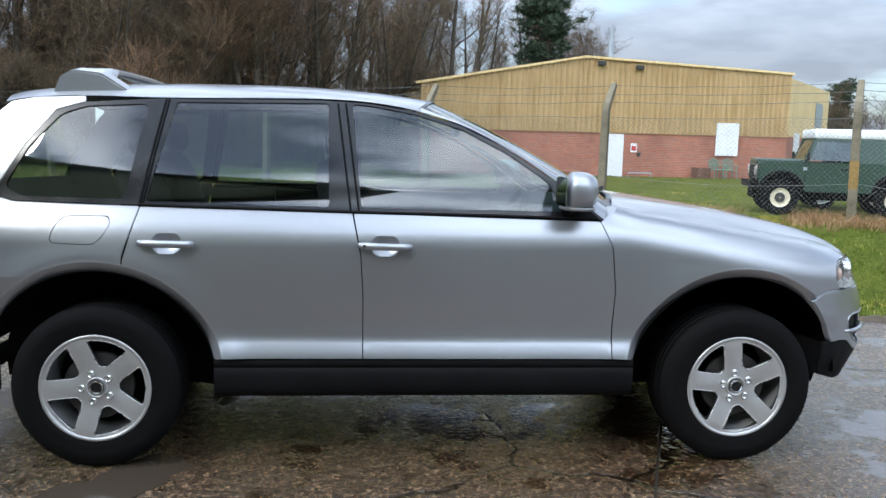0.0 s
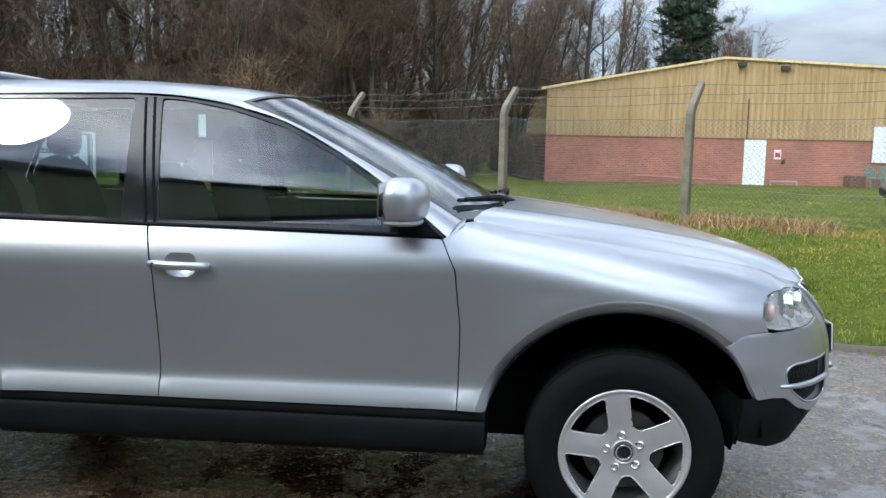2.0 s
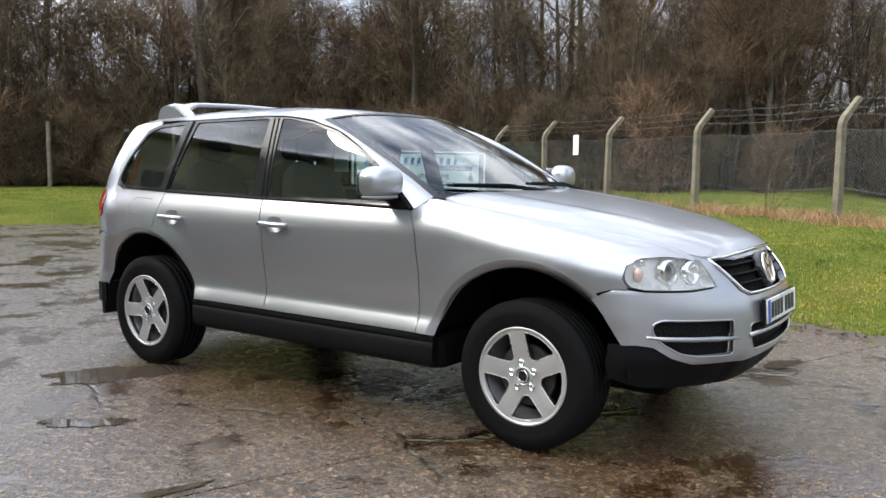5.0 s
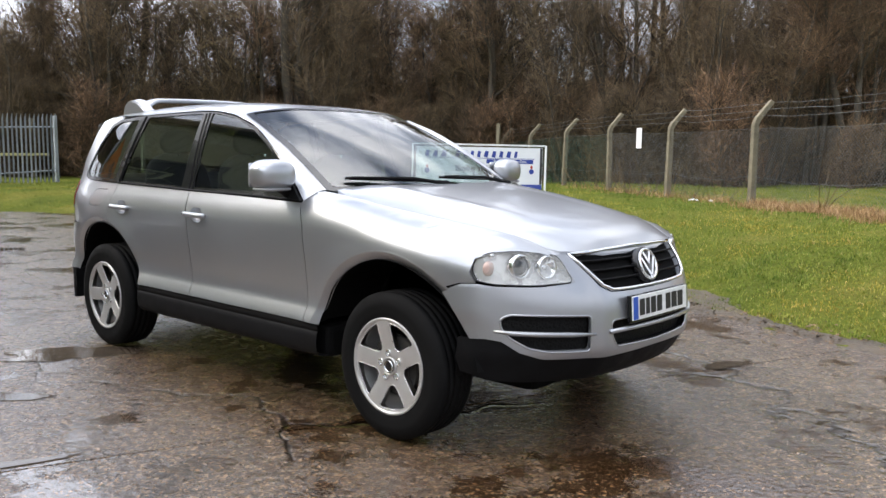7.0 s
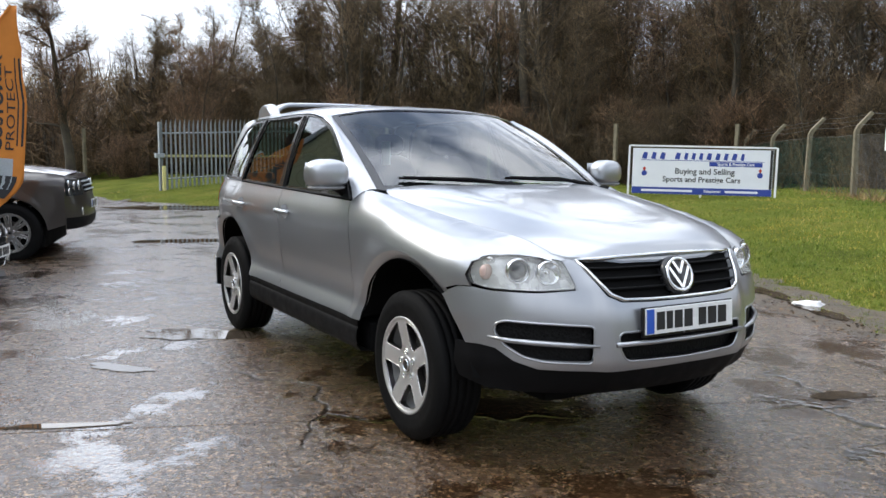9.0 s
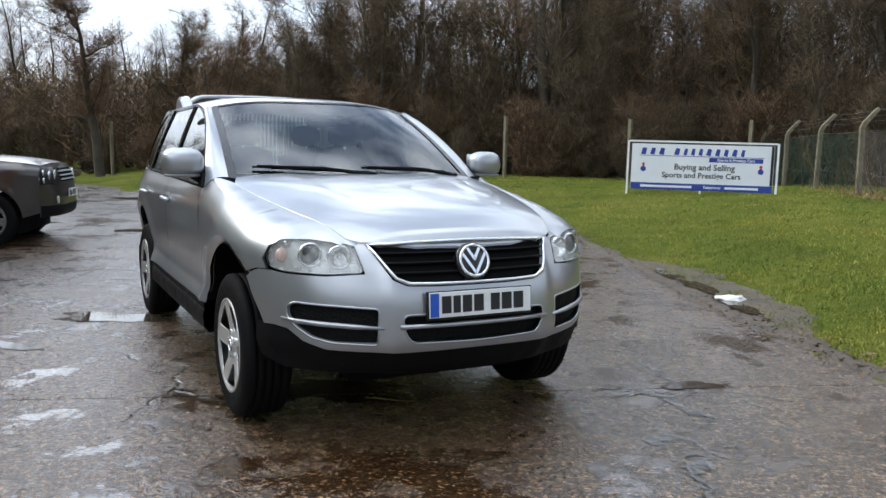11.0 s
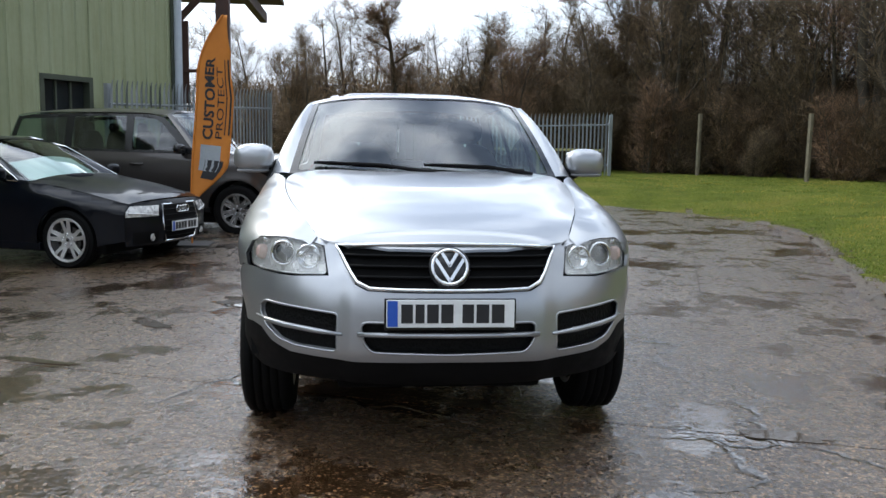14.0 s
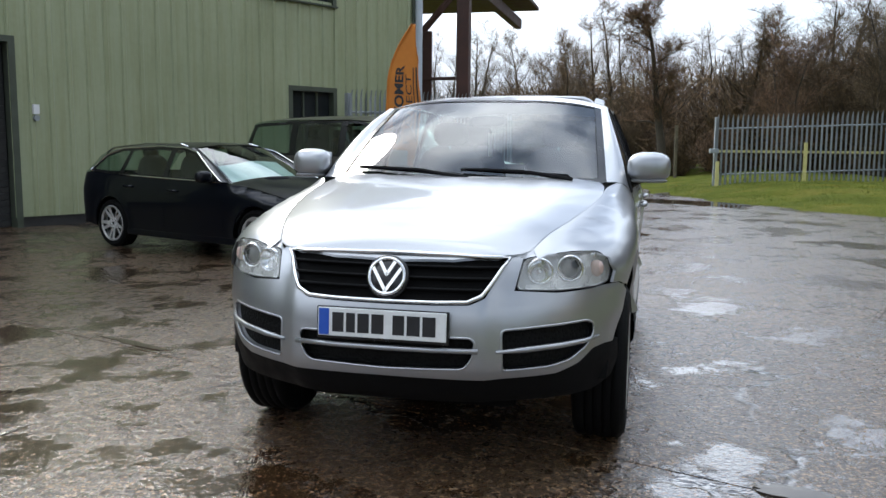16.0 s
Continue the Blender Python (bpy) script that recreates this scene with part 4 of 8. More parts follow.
DEEP = 30.0
part("brick_base", box(0, YW, 0.0, DEEP, -0.4, BRICK), m_brick, hall, "red brick base wall")
bm = bmesh.new()
prof, x = [], 0.0
while x < YW:
    prof += [(x, 0.0), (x + 0.10, 0.0), (x + 0.135, -0.035), (x + 0.215, -0.035)]
    x += 0.25
prof = [(min(px, YW), py) for px, py in prof] + [(YW, 0.0)]
lo = [bm.verts.new((px, py - 0.05, BRICK - 0.05)) for px, py in prof]
hi = [bm.verts.new((px, py - 0.05, hall_top(px))) for px, py in prof]
for i in range(len(prof) - 1):
    bm.faces.new((lo[i], lo[i + 1], hi[i + 1], hi[i]))
bmesh.ops.solidify(bm, geom=bm.faces[:], thickness=-0.006)
part("cladding", bm, m_yellow, hall, "faded yellow ribbed sheet cladding")
bm = bmesh.new()
prof = []
y = 0.0
while y < DEEP:
    prof += [(y, 0.0), (y + 0.10, 0.0), (y + 0.135, 0.035), (y + 0.215, 0.035)]
    y += 0.25
lo = [bm.verts.new((YW + 0.02 + o, yy, BRICK - 0.05)) for yy, o in prof]
hi = [bm.verts.new((YW + 0.02 + o, yy, ER)) for yy, o in prof]
for i in range(len(prof) - 1):
    bm.faces.new((lo[i], lo[i + 1], hi[i + 1], hi[i]))
bmesh.ops.solidify(bm, geom=bm.faces[:], thickness=-0.006)
part("cladding", bm, m_yellow, hall)
part("inner_wall", extrude_poly([(0.02, BRICK), (YW, BRICK), (YW, ER - 0.05), (RIDGE[0], RIDGE[1] - 0.05), (0.02, EL - 0.05)], DEEP - 0.1, lambda u, v, w: Vector((u, 0.02 + w, v))), m_yellow, hall)
for a, c in (((-0.25, hall_top(0) - 0.08), RIDGE), (RIDGE, (YW + 0.08, hall_top(YW) - 0.02))):
    part("roof", extrude_poly([(a[0], a[1] + 0.02), (c[0], c[1] + 0.02), (c[0], c[1] + 0.055), (a[0], a[1] + 0.055)], DEEP, lambda u, v, w: Vector((u, -0.12 + w, v))), m_roof, hall)
    part("verge_trim", extrude_poly([(a[0], a[1] - 0.04), (c[0], c[1] - 0.04), (c[0], c[1] + 0.06), (a[0], a[1] + 0.06)], 0.04, lambda u, v, w: Vector((u, -0.165 + w, v))), m_yellow, hall)
dx = YW * 0.481
part("door", box(dx, dx + 0.92, -0.06, -0.005, 0.0, 1.92, 0.01), m_white, hall, "white painted steel door")
part("vent_panel", box(YW * 0.790, YW * 0.790 + 1.12, -0.15, -0.098, 1.05, 2.55, 0.01), m_white, hall, "white boarded window panel")
part("wall_notice", box(dx + 1.28, dx + 1.58, -0.03, -0.003, 1.12, 1.52, 0.005), m_white, hall)
part("wall_notice_print", box(dx + 1.32, dx + 1.54, -0.034, -0.0305, 1.2, 1.4), m_red, hall)
part("meter_box", box(dx + 1.62, dx + 1.75, -0.08, -0.003, 0.95, 1.12, 0.01), m_dark, hall)
for x, z in ((RIDGE[0] + 0.55, 4.92), (RIDGE[0] + 2.35, 4.80)):
    part("flood_lamp", box(x, x + 0.34, -0.30, -0.10, z, z + 0.17, 0.02), m_dark, hall)
part("conduit", tube([(dx + 0.05, -0.10, 1.95), (dx + 0.05, -0.10, 3.6)], 0.025, 6), m_dark, hall)
part("low_pipe", tube([(dx - 4.6, -0.25, 0.34), (dx - 1.2, -0.25, 0.22)], 0.035, 8), m_pipe_red, hall)
part("low_rail", tube([(dx + 1.1, -0.3, 0.02), (dx + 1.1, -0.3, 0.2), (dx + 2.2, -0.3, 0.2), (dx + 2.2, -0.3, 0.02)], 0.03, 6), m_galv, hall)
flue = part("flue", tube([(RIDGE[0] + 2.45, 3.2, 5.0), (RIDGE[0] + 2.45, 3.2, 6.85)], 0.13, 14), m_galv, hall, "galvanised flue pipe")
part("flue_cap", tube([(RIDGE[0] + 2.45, 3.2, 6.80), (RIDGE[0] + 2.45, 3.2, 7.02)], 0.19, 14), m_galv, flue)
WING = [(YW + 0.06, 0.08), (YW + 8.0, 8.5), (YW + 8.0, DEEP - 1.0), (YW + 0.06, DEEP - 1.0)]
wing = part("side_wing", extrude_poly(WING, 4.72 - BRICK, lambda u, v, w: Vector((u, v, BRICK + w))), m_yellow, hall, "yellow side of the hall set at an angle")
part("wing_base", extrude_poly(WING, BRICK + 0.396, lambda u, v, w: Vector((u, v, -0.4 + w))), m_brick, wing)
for k, (p0, p1, z0, z1, mt, nm) in enumerate(((1.6, 2.9, 0.0, 2.2, m_white, "wing_door"), (4.0, 6.2, 0.9, 1.9, m_window, "wing_window"), (7.2, 9.2, 2.6, 3.9, m_galv, "wing_panel"))):
    part(nm, extrude_poly([(p0, z0), (p1, z0), (p1, z1), (p0, z1)], 0.05, lambda u, v, w: Vector((YW + 0.06 + 0.686 * u + 0.727 * (w + 0.01), 0.08 + 0.727 * u - 0.686 * (w + 0.01), v))), mt, wing)
hall_m = hall.matrix_basis.copy()

m_chair = surface("green_plastic_chair", (0.10, 0.20, 0.15, 1), (0.16, 0.28, 0.21, 1), 0.5, 10, bump=0)


def garden_chair():
    ch = thing("garden_chair", pose(0, 0, -60), "pale green plastic garden chair by the brick wall", "chair", "garden chairs")
    part("seat", box(-0.25, 0.25, -0.25, 0.22, 0.40, 0.44, 0.015), m_chair, ch)
    bk = part("backrest", tube([(-0.24, 0.2, 0.42), (-0.25, 0.27, 0.8), (0, 0.30, 0.93), (0.25, 0.27, 0.8), (0.24, 0.2, 0.42)], 0.025, 6), m_chair, ch)
    for k in range(5):
        x = -0.16 + 0.08 * k
        part("slat", box(x - 0.02, x + 0.02, 0.23, 0.25, 0.44, 0.88, 0.004), m_chair, bk)
    for x in (-0.22, 0.22):
        for y in (-0.22, 0.2):
            part("leg", tube([(x, y, 0.42), (x * 1.15, y * 1.15, 0.0)], 0.022, 6), m_chair, ch)
        part("armrest", tube([(x * 1.1, -0.22, 0.42), (x * 1.15, -0.2, 0.64), (x * 1.1, 0.24, 0.64)], 0.022, 6), m_chair, ch)
    return ch


ch = garden_chair()
copy_thing(ch, hall_m @ pose(YW * 0.790 - 0.20, -0.7, 0.0, 0, 0, 6))
ch.matrix_basis = hall_m @ pose(YW * 0.790 + 0.45, -0.7, 0.0, 0, 0, -4)
crate = thing("wooden_crate", hall_m @ pose(YW * 0.790 - 0.95, -0.7, 0.0), "weathered brown wooden slatted crate", "crate")
m_crate = surface("weathered_wood", (0.09, 0.045, 0.028, 1), (0.17, 0.09, 0.055, 1), 0.8, 6, bump=0.3)
for k in range(4):
    part("slat", box(-0.32, 0.32, -0.32, -0.29, 0.04 + k * 0.12, 0.13 + k * 0.12, 0.004), m_crate, crate)
    part("slat", box(-0.32, 0.32, 0.29, 0.32, 0.04 + k * 0.12, 0.13 + k * 0.12, 0.004), m_crate, crate)
for x in (-0.30, 0.30):
    part("end_board", box(x - 0.02, x + 0.02, -0.288, 0.288, 0.0, 0.50, 0.004), m_crate, crate)

# ---- long green clad workshop along the yard ----
m_green = surface("pale_green_cladding", (0.320, 0.355, 0.215, 1), (0.385, 0.420, 0.265, 1), 0.42, 0.6, bump=0.06, fine=10)
nt = m_green.node_tree
b = nt.nodes["Principled BSDF"]
mp = nd(nt, "ShaderNodeMapping", Scale=(5.0, 5.0, 0.3))
nt.links.new(coords(nt), mp.inputs["Vector"])
streak = ramp(nt, noise_node(nt, 1.2, 6, 0.7, mp.outputs[0]), [(0.42, grey(1.0)), (0.7, (0.78, 0.76, 0.66, 1))])
old = b.inputs["Base Color"].links[0].from_socket
nt.links.new(mixed(nt, 0.8, old, streak, "MULTIPLY"), b.inputs["Base Color"])
m_frame = surface("dark_green_frame", (0.045, 0.055, 0.038, 1), (0.075, 0.088, 0.062, 1), 0.5, 4, bump=0.1)
m_pipe = surface("pale_blue_downpipe", (0.46, 0.52, 0.60, 1), (0.58, 0.63, 0.70, 1), 0.45, 4, bump=0.05)
m_rust = surface("brown_painted_steel", (0.045, 0.022, 0.018, 1), (0.095, 0.045, 0.035, 1), 0.7, 3, bump=0.3, fine=30)

GA, GD = Vector((-6.74, -9.0)), Vector((-0.882, 0.471))
shop = thing("workshop", facing((GA.x, GA.y, -0.09), (GD.x, GD.y, 0), (0, 0, 1)) @ pose(0, 0, 0, -90), "large workshop clad in pale green ribbed steel", "building")
# in its own frame: x runs towards the gate, y into the building, z up; the yard is at -y
X0, X1, TALL, BASE = -24.0, 9.15, 7.6, 0.17
HOLES = [(-2.75, -0.30, -0.2, 3.0), (5.42, 6.55, 1.15, 2.52), (4.6, 6.55, 4.45, 5.25), (-9.5, -5.5, -0.2, 3.9), (-16.0, -12.0, -0.2, 3.9)]
bm = bmesh.new()
PITCH = 0.33
x = X0
xs_ = []
while x < X1:
    xs_ += [(x, 0.0), (x + 0.24, 0.0), (x + 0.262, -0.034), (x + 0.308, -0.034)]
    x += PITCH
xs_ = [q for q in xs_ if q[0] < X1] + [(X1, 0.0)]
for (xa, ya), (xb, yb) in zip(xs_, xs_[1:]):
    mid = (xa + xb) / 2
    spans = [(BASE, TALL)]
    for hx0, hx1, hz0, hz1 in HOLES:
        if hx0 < mid < hx1:
            spans = [s for z0, z1 in spans for s in ((z0, min(z1, hz0)), (max(z0, hz1), z1)) if s[1] - s[0] > 0.02]
    for z0, z1 in spans:
        bm.faces.new([bm.verts.new(p) for p in ((xa, ya, z0), (xb, yb, z0), (xb, yb, z1), (xa, ya, z1))])
bmesh.ops.remove_doubles(bm, verts=bm.verts[:], dist=0.0005)
bmesh.ops.solidify(bm, geom=bm.faces[:], thickness=-0.012)
part("wall", bm, m_green, shop, "pale green ribbed cladding")
part("plinth", box(-0.18, X1 - 0.02, 0.02, 0.25, -0.3, BASE + 0.02), m_dark, shop)
part("plinth", box(-5.38, -2.87, 0.02, 0.25, -0.3, BASE + 0.02), m_dark, shop)
part("end_wall", box(X0, X0 + 0.15, 0.05, 16.0, -0.3, TALL), m_green, shop)
part("end_wall", box(X1 - 0.15, X1, 0.05, 16.0, -0.3, TALL), m_green, shop)
part("roof", extrude_poly([(-0.35, TALL + 0.0), (8.0, TALL + 1.5), (16.3, TALL), (16.3, TALL + 0.12), (8.0, TALL + 1.62), (-0.35, TALL + 0.12)], X1 - X0, lambda u, v, w: Vector((X0 + w, u, v))), m_roof, shop)
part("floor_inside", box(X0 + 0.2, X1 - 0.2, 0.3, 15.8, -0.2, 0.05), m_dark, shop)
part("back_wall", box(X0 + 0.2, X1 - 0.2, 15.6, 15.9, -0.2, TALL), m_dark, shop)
part("gutter", box(X0, X1 + 0.1, -0.22, -0.06, TALL - 0.16, TALL - 0.005, 0.02), m_frame, shop)
for hx0, hx1, hz0, hz1 in HOLES:
    low = hz0 < 0
    fr = part("door_frame" if low else "window_frame", extrude_poly([(hx0 - 0.10, max(hz0, 0) - (0 if low else 0.07)), (hx0 - 0.10, hz1 + 0.10), (hx1 + 0.10, hz1 + 0.10), (hx1 + 0.10, max(hz0, 0) - (0 if low else 0.07)), (hx1, max(hz0, 0) - (0 if low else 0.07)), (hx1, hz1), (hx0, hz1), (hx0, max(hz0, 0) - (0 if low else 0.07))], 0.24, lambda u, v, w: Vector((u, -0.065 + w, v))), m_frame, shop, "dark green pressed steel frame")
    if low:
        n = int((hz1 - 0.0) / 0.11)
        for k in range(n):
            part("shutter_slat", box(hx0 + 0.004, hx1 - 0.004, 0.20, 0.225, k * hz1 / n + 0.004, (k + 1) * hz1 / n - 0.004, 0.006), m_dark, fr)
    else:
        part("pane", box(hx0 + 0.01, hx1 - 0.01, 0.10, 0.11, hz0, hz1), m_window, fr)
        part("sill", box(hx0 - 0.12, hx1 + 0.12, -0.10, 0.06, hz0 - 0.11, hz0 - 0.072, 0.004), m_frame, fr)
        for k in (1, 2):
            x = hx0 + (hx1 - hx0) * k / 3
            part("mullion", box(x - 0.02, x + 0.02, 0.05, 0.098, hz0, hz1, 0.003), m_frame, fr)
part("downpipe", tube([(X1 + 0.06, -0.12, 0.0), (X1 + 0.06, -0.12, TALL - 0.15)], 0.09, 14), m_pipe, shop, "pale blue-grey downpipe")
part("corner_flashing", box(X1 - 0.10, X1 + 0.02, -0.065, -0.045, BASE, TALL - 0.2), m_frame, shop)
it = part("intercom", box(0.03, 0.13, -0.11, -0.05, 1.86, 2.02, 0.008), m_white, shop, "white intercom box")
part("lens", cyl((0.08, -0.115, 1.80), (0.08, -0.05, 1.80), 0.05, n=16), m_galv, it)
screw = mesh_of("screw", cyl((0, -0.008, 0), (0, 0, 0), 0.012, n=8))
for z in (1.72, 2.62):
    x = X0 + 0.285
    while x < X1:
        if not any(h[0] - 0.1 < x < h[1] + 0.1 and h[2] < z < h[3] + 0.1 for h in HOLES) and x > -6:
            part("screw", screw, m_dark, shop, at=pose(x, -0.035, z))
        x += PITCH

# brown steel canopy frame past the workshop's corner
can = thing("steel_canopy", pose(-16.2, -3.75, 0), "brown painted steel canopy frame with bracing", "canopy")
part("column", box(-0.16, 0.16, -0.16, 0.16, -0.2, 7.5, 0.02), m_rust, can)
part("column", box(-0.16, 0.16, -4.6, -4.3, -0.2, 7.5, 0.02), m_rust, can)
part("beam", box(-0.14, 0.14, -8.0, 0.5, 5.35, 5.75, 0.02), m_rust, can)
part("beam", box(-9.0, -0.17, -0.12, 0.12, 5.36, 5.70, 0.02), m_rust, can)
part("brace", tube([(0, -0.16, 5.2), (0, -1.9, 3.3)], 0.09, 6), m_rust, can)
part("panel", box(-0.1, -0.02, -2.6, -0.85, 2.2, 4.2, 0.02), m_rust, can, "maroon sheet panel")
part("rail", box(-0.06, 0.06, -4.25, -0.2, 2.95, 3.03, 0.01), m_rust, can)
part("roof_sheet", box(-9.2, 0.4, -8.2, 0.7, 6.0, 6.12, 0.02), m_rust, can)

# ---- car kit: panels cut from smooth body surfaces ----
from mathutils.geometry import delaunay_2d_cdt


def spline(points):
    """A smooth function through (x, y) points."""
    xs_, ys_ = [p[0] for p in points], [p[1] for p in points]
    n = len(xs_)
    sl = [(ys_[i + 1] - ys_[i]) / (xs_[i + 1] - xs_[i]) for i in range(n - 1)]
    tg = [sl[0]] + [0.0 if sl[i - 1] * sl[i] < 0 else (sl[i - 1] + sl[i]) / 2 for i in range(1, n - 1)] + [sl[-1]]

    def f(x):
        if x <= xs_[0]:
            return ys_[0] + sl[0] * (x - xs_[0])
        if x >= xs_[-1]:
            return ys_[-1] + sl[-1] * (x - xs_[-1])
        i = 0
        while x > xs_[i + 1]:
            i += 1
        h = xs_[i + 1] - xs_[i]
        t = (x - xs_[i]) / h
        return (2 * t ** 3 - 3 * t * t + 1) * ys_[i] + (t ** 3 - 2 * t * t + t) * h * tg[i] + (-2 * t ** 3 + 3 * t * t) * ys_[i + 1] + (t ** 3 - t * t) * h * tg[i + 1]

    return f


def rounded(pts, radius):
    """An outline with its corners rounded; a point may carry its own radius as a third number."""
    out = []
    n = len(pts)
    for i in range(n):
        p = Vector(pts[i][:2])
        a, c = Vector(pts[i - 1][:2]), Vector(pts[(i + 1) % n][:2])
        r = pts[i][2] if len(pts[i]) > 2 else radius
        da, dc = a - p, c - p
        r = min(r, da.length * 0.45, dc.length * 0.45)
        if r < 0.002:
            out.append(tuple(p))
            continue
        s, e = p + da.normalized() * r, p + dc.normalized() * r
        for k in range(5):
            t = k / 4
            out.append(tuple(s * (1 - t) ** 2 + p * 2 * t * (1 - t) + e * t * t))
    return out


def resample(loop, step):
    out = []
    n = len(loop)
    for i in range(n):
        a, c = Vector(loop[i]), Vector(loop[(i + 1) % n])
        k = max(1, int((c - a).length / step))
        for j in range(k):
            out.append(a.lerp(c, j / k))
    return out


def inside(p, loop):
    x, y, hit = p[0], p[1], False
    n = len(loop)
    for i in range(n):
        (x0, y0), (x1, y1) = loop[i], loop[i - 1]
        if (y0 > y) != (y1 > y) and x < (x1 - x0) * (y - y0) / (y1 - y0) + x0:
            hit = not hit
    return hit


def panel(name, outer, fmap, mat, parent, holes=(), step=0.035, flange=0.014, centre=(0, 0, 0.8), label="", lift=0.0):
    """A sheet cut to an outline on the surface fmap(u, v), with turned-in edges and true smooth normals."""
    loops = [resample(l, step) for l in (outer, *holes)]
    flat_loops = [[tuple(p) for p in l] for l in loops]
    pts, edges = [], []
    for l in loops:
        b0 = len(pts)
        pts += l
        edges += [(b0 + i, b0 + (i + 1) % len(l)) for i in range(len(l))]
    us, vs = [p.x for p in loops[0]], [p.y for p in loops[0]]
    rim = [p.copy() for p in pts]
    u = math.floor(min(us) / step) * step
    while u < max(us):
        v = math.floor(min(vs) / step) * step
        while v < max(vs):
            q = (u, v)
            if inside(q, flat_loops[0]) and not any(inside(q, h) for h in flat_loops[1:]):
                qv = Vector(q)
                if min((qv - e).length_squared for e in rim) > (step * 0.45) ** 2:
                    pts.append(qv)
            v += step
        u += step
    v2, _, tri, *_ = delaunay_2d_cdt(pts, edges, [], 0, 1e-6)
    keep = []
    for t in tri:
        c = ((v2[t[0]].x + v2[t[1]].x + v2[t[2]].x) / 3, (v2[t[0]].y + v2[t[1]].y + v2[t[2]].y) / 3)
        if inside(c, flat_loops[0]) and not any(inside(c, h) for h in flat_loops[1:]):
            keep.append(t)
    h = 0.002

    def solve(p):
        q = Vector(fmap(p[0], p[1]))
        n = (Vector(fmap(p[0] + h, p[1])) - Vector(fmap(p[0] - h, p[1]))).cross(Vector(fmap(p[0], p[1] + h)) - Vector(fmap(p[0], p[1] - h)))
        n = n.normalized() if n.length > 1e-12 else Vector((0, 0, 1))
        if n.dot(q - Vector(centre)) < 0:
            n = -n
        return q + n * lift, n

    co3, nor = [], []
    for p in v2:
        q, n = solve(p)
        co3.append(q)
        nor.append(n)
    faces = []
    for t in keep:
        a, c, d = (co3[i] for i in t)
        faces.append(tuple(t) if (c - a).cross(d - a).dot(nor[t[0]]) > 0 else tuple(reversed(t)))
    n_sheet = len(faces)
    if flange:
        for l in loops:
            b0 = len(co3)
            for p in l:
                q, n = solve(p)
                co3 += [q, q - n * flange]
                nor += [n, n]
            m = len(l)
            for i in range(m):
                j = (i + 1) % m
                faces.append((b0 + 2 * i, b0 + 2 * j, b0 + 2 * j + 1, b0 + 2 * i + 1))
    me = bpy.data.meshes.new(name)
    me.from_pydata([tuple(p) for p in co3], [], faces)
    for i, poly in enumerate(me.polygons):
        poly.use_smooth = i < n_sheet
    me.normals_split_custom_set_from_vertices([tuple(n) for n in nor])
    return part(name, me, mat, parent, label)


def grid_sheet(name, f, nu, nv, mat, parent, label="", centre=(0, 0, 0.8), smooth=True):
    """A sheet over u, v in 0..1."""
    bm = bmesh.new()
    vs = [[bm.verts.new(f(i / nu, j / nv)) for j in range(nv + 1)] for i in range(nu + 1)]
    for i in range(nu):
        for j in range(nv):
            try:
                bm.faces.new((vs[i][j], vs[i + 1][j], vs[i + 1][j + 1], vs[i][j + 1]))
            except ValueError:
                pass
    bm.normal_update()
    c = sum((fc.normal.dot(fc.calc_center_median() - Vector(centre)) for fc in bm.faces))
    if c < 0:
        bmesh.ops.reverse_faces(bm, faces=bm.faces[:])
    return part(name, bm, mat, parent, label, smooth)


def blob(cx, cy, cz, rx, ry, rz, e=3.0, n=20, m=28):
    """A rounded block (superellipsoid)."""
    bm = bmesh.new()

    def sp(v):
        return math.copysign(abs(v) ** (2 / e), v)

    rows = []
    for i in range(1, n):
        th = math.pi * i / n - math.pi / 2
        rows.append([bm.verts.new((cx + rx * sp(math.cos(th)) * sp(math.cos(2 * math.pi * k / m)), cy + ry * sp(math.cos(th)) * sp(math.sin(2 * math.pi * k / m)), cz + rz * sp(math.sin(th)))) for k in range(m)])
    for a, c in zip(rows, rows[1:]):
        for k in range(m):
            bm.faces.new((a[k], a[(k + 1) % m], c[(k + 1) % m], c[k]))
    for row, s in ((rows[0], -1), (rows[-1], 1)):
        p = bm.verts.new((cx, cy, cz + s * rz))
        for k in range(m):
            bm.faces.new((row[(k + 1) % m], row[k], p) if s < 0 else (row[k], row[(k + 1) % m], p))
    return bm


# ---- car materials ----
def paint(name, col, metal, rough, coat=1.0, glaze=0.03):
    m, nt, b = material(name)
    co = coords(nt)
    b.inputs["Metallic"].default_value = metal
    flake = noise_node(nt, 900, 2, 0.5, co)
    nt.links.new(ramp(nt, flake, [(0.3, tuple(c * 0.88 for c in col[:3])), (0.7, tuple(min(c * 1.1, 1) for c in col[:3]))]), b.inputs["Base Color"])
    dirt = noise_node(nt, 1.3, 3, 0.5, co)
    nt.links.new(ramp(nt, dirt, [(0.3, grey(rough * 0.93)), (0.8, grey(rough * 1.07))]), b.inputs["Roughness"])
    b.inputs["Coat Weight"].default_value = coat
    b.inputs["Coat Roughness"].default_value = glaze
    return m


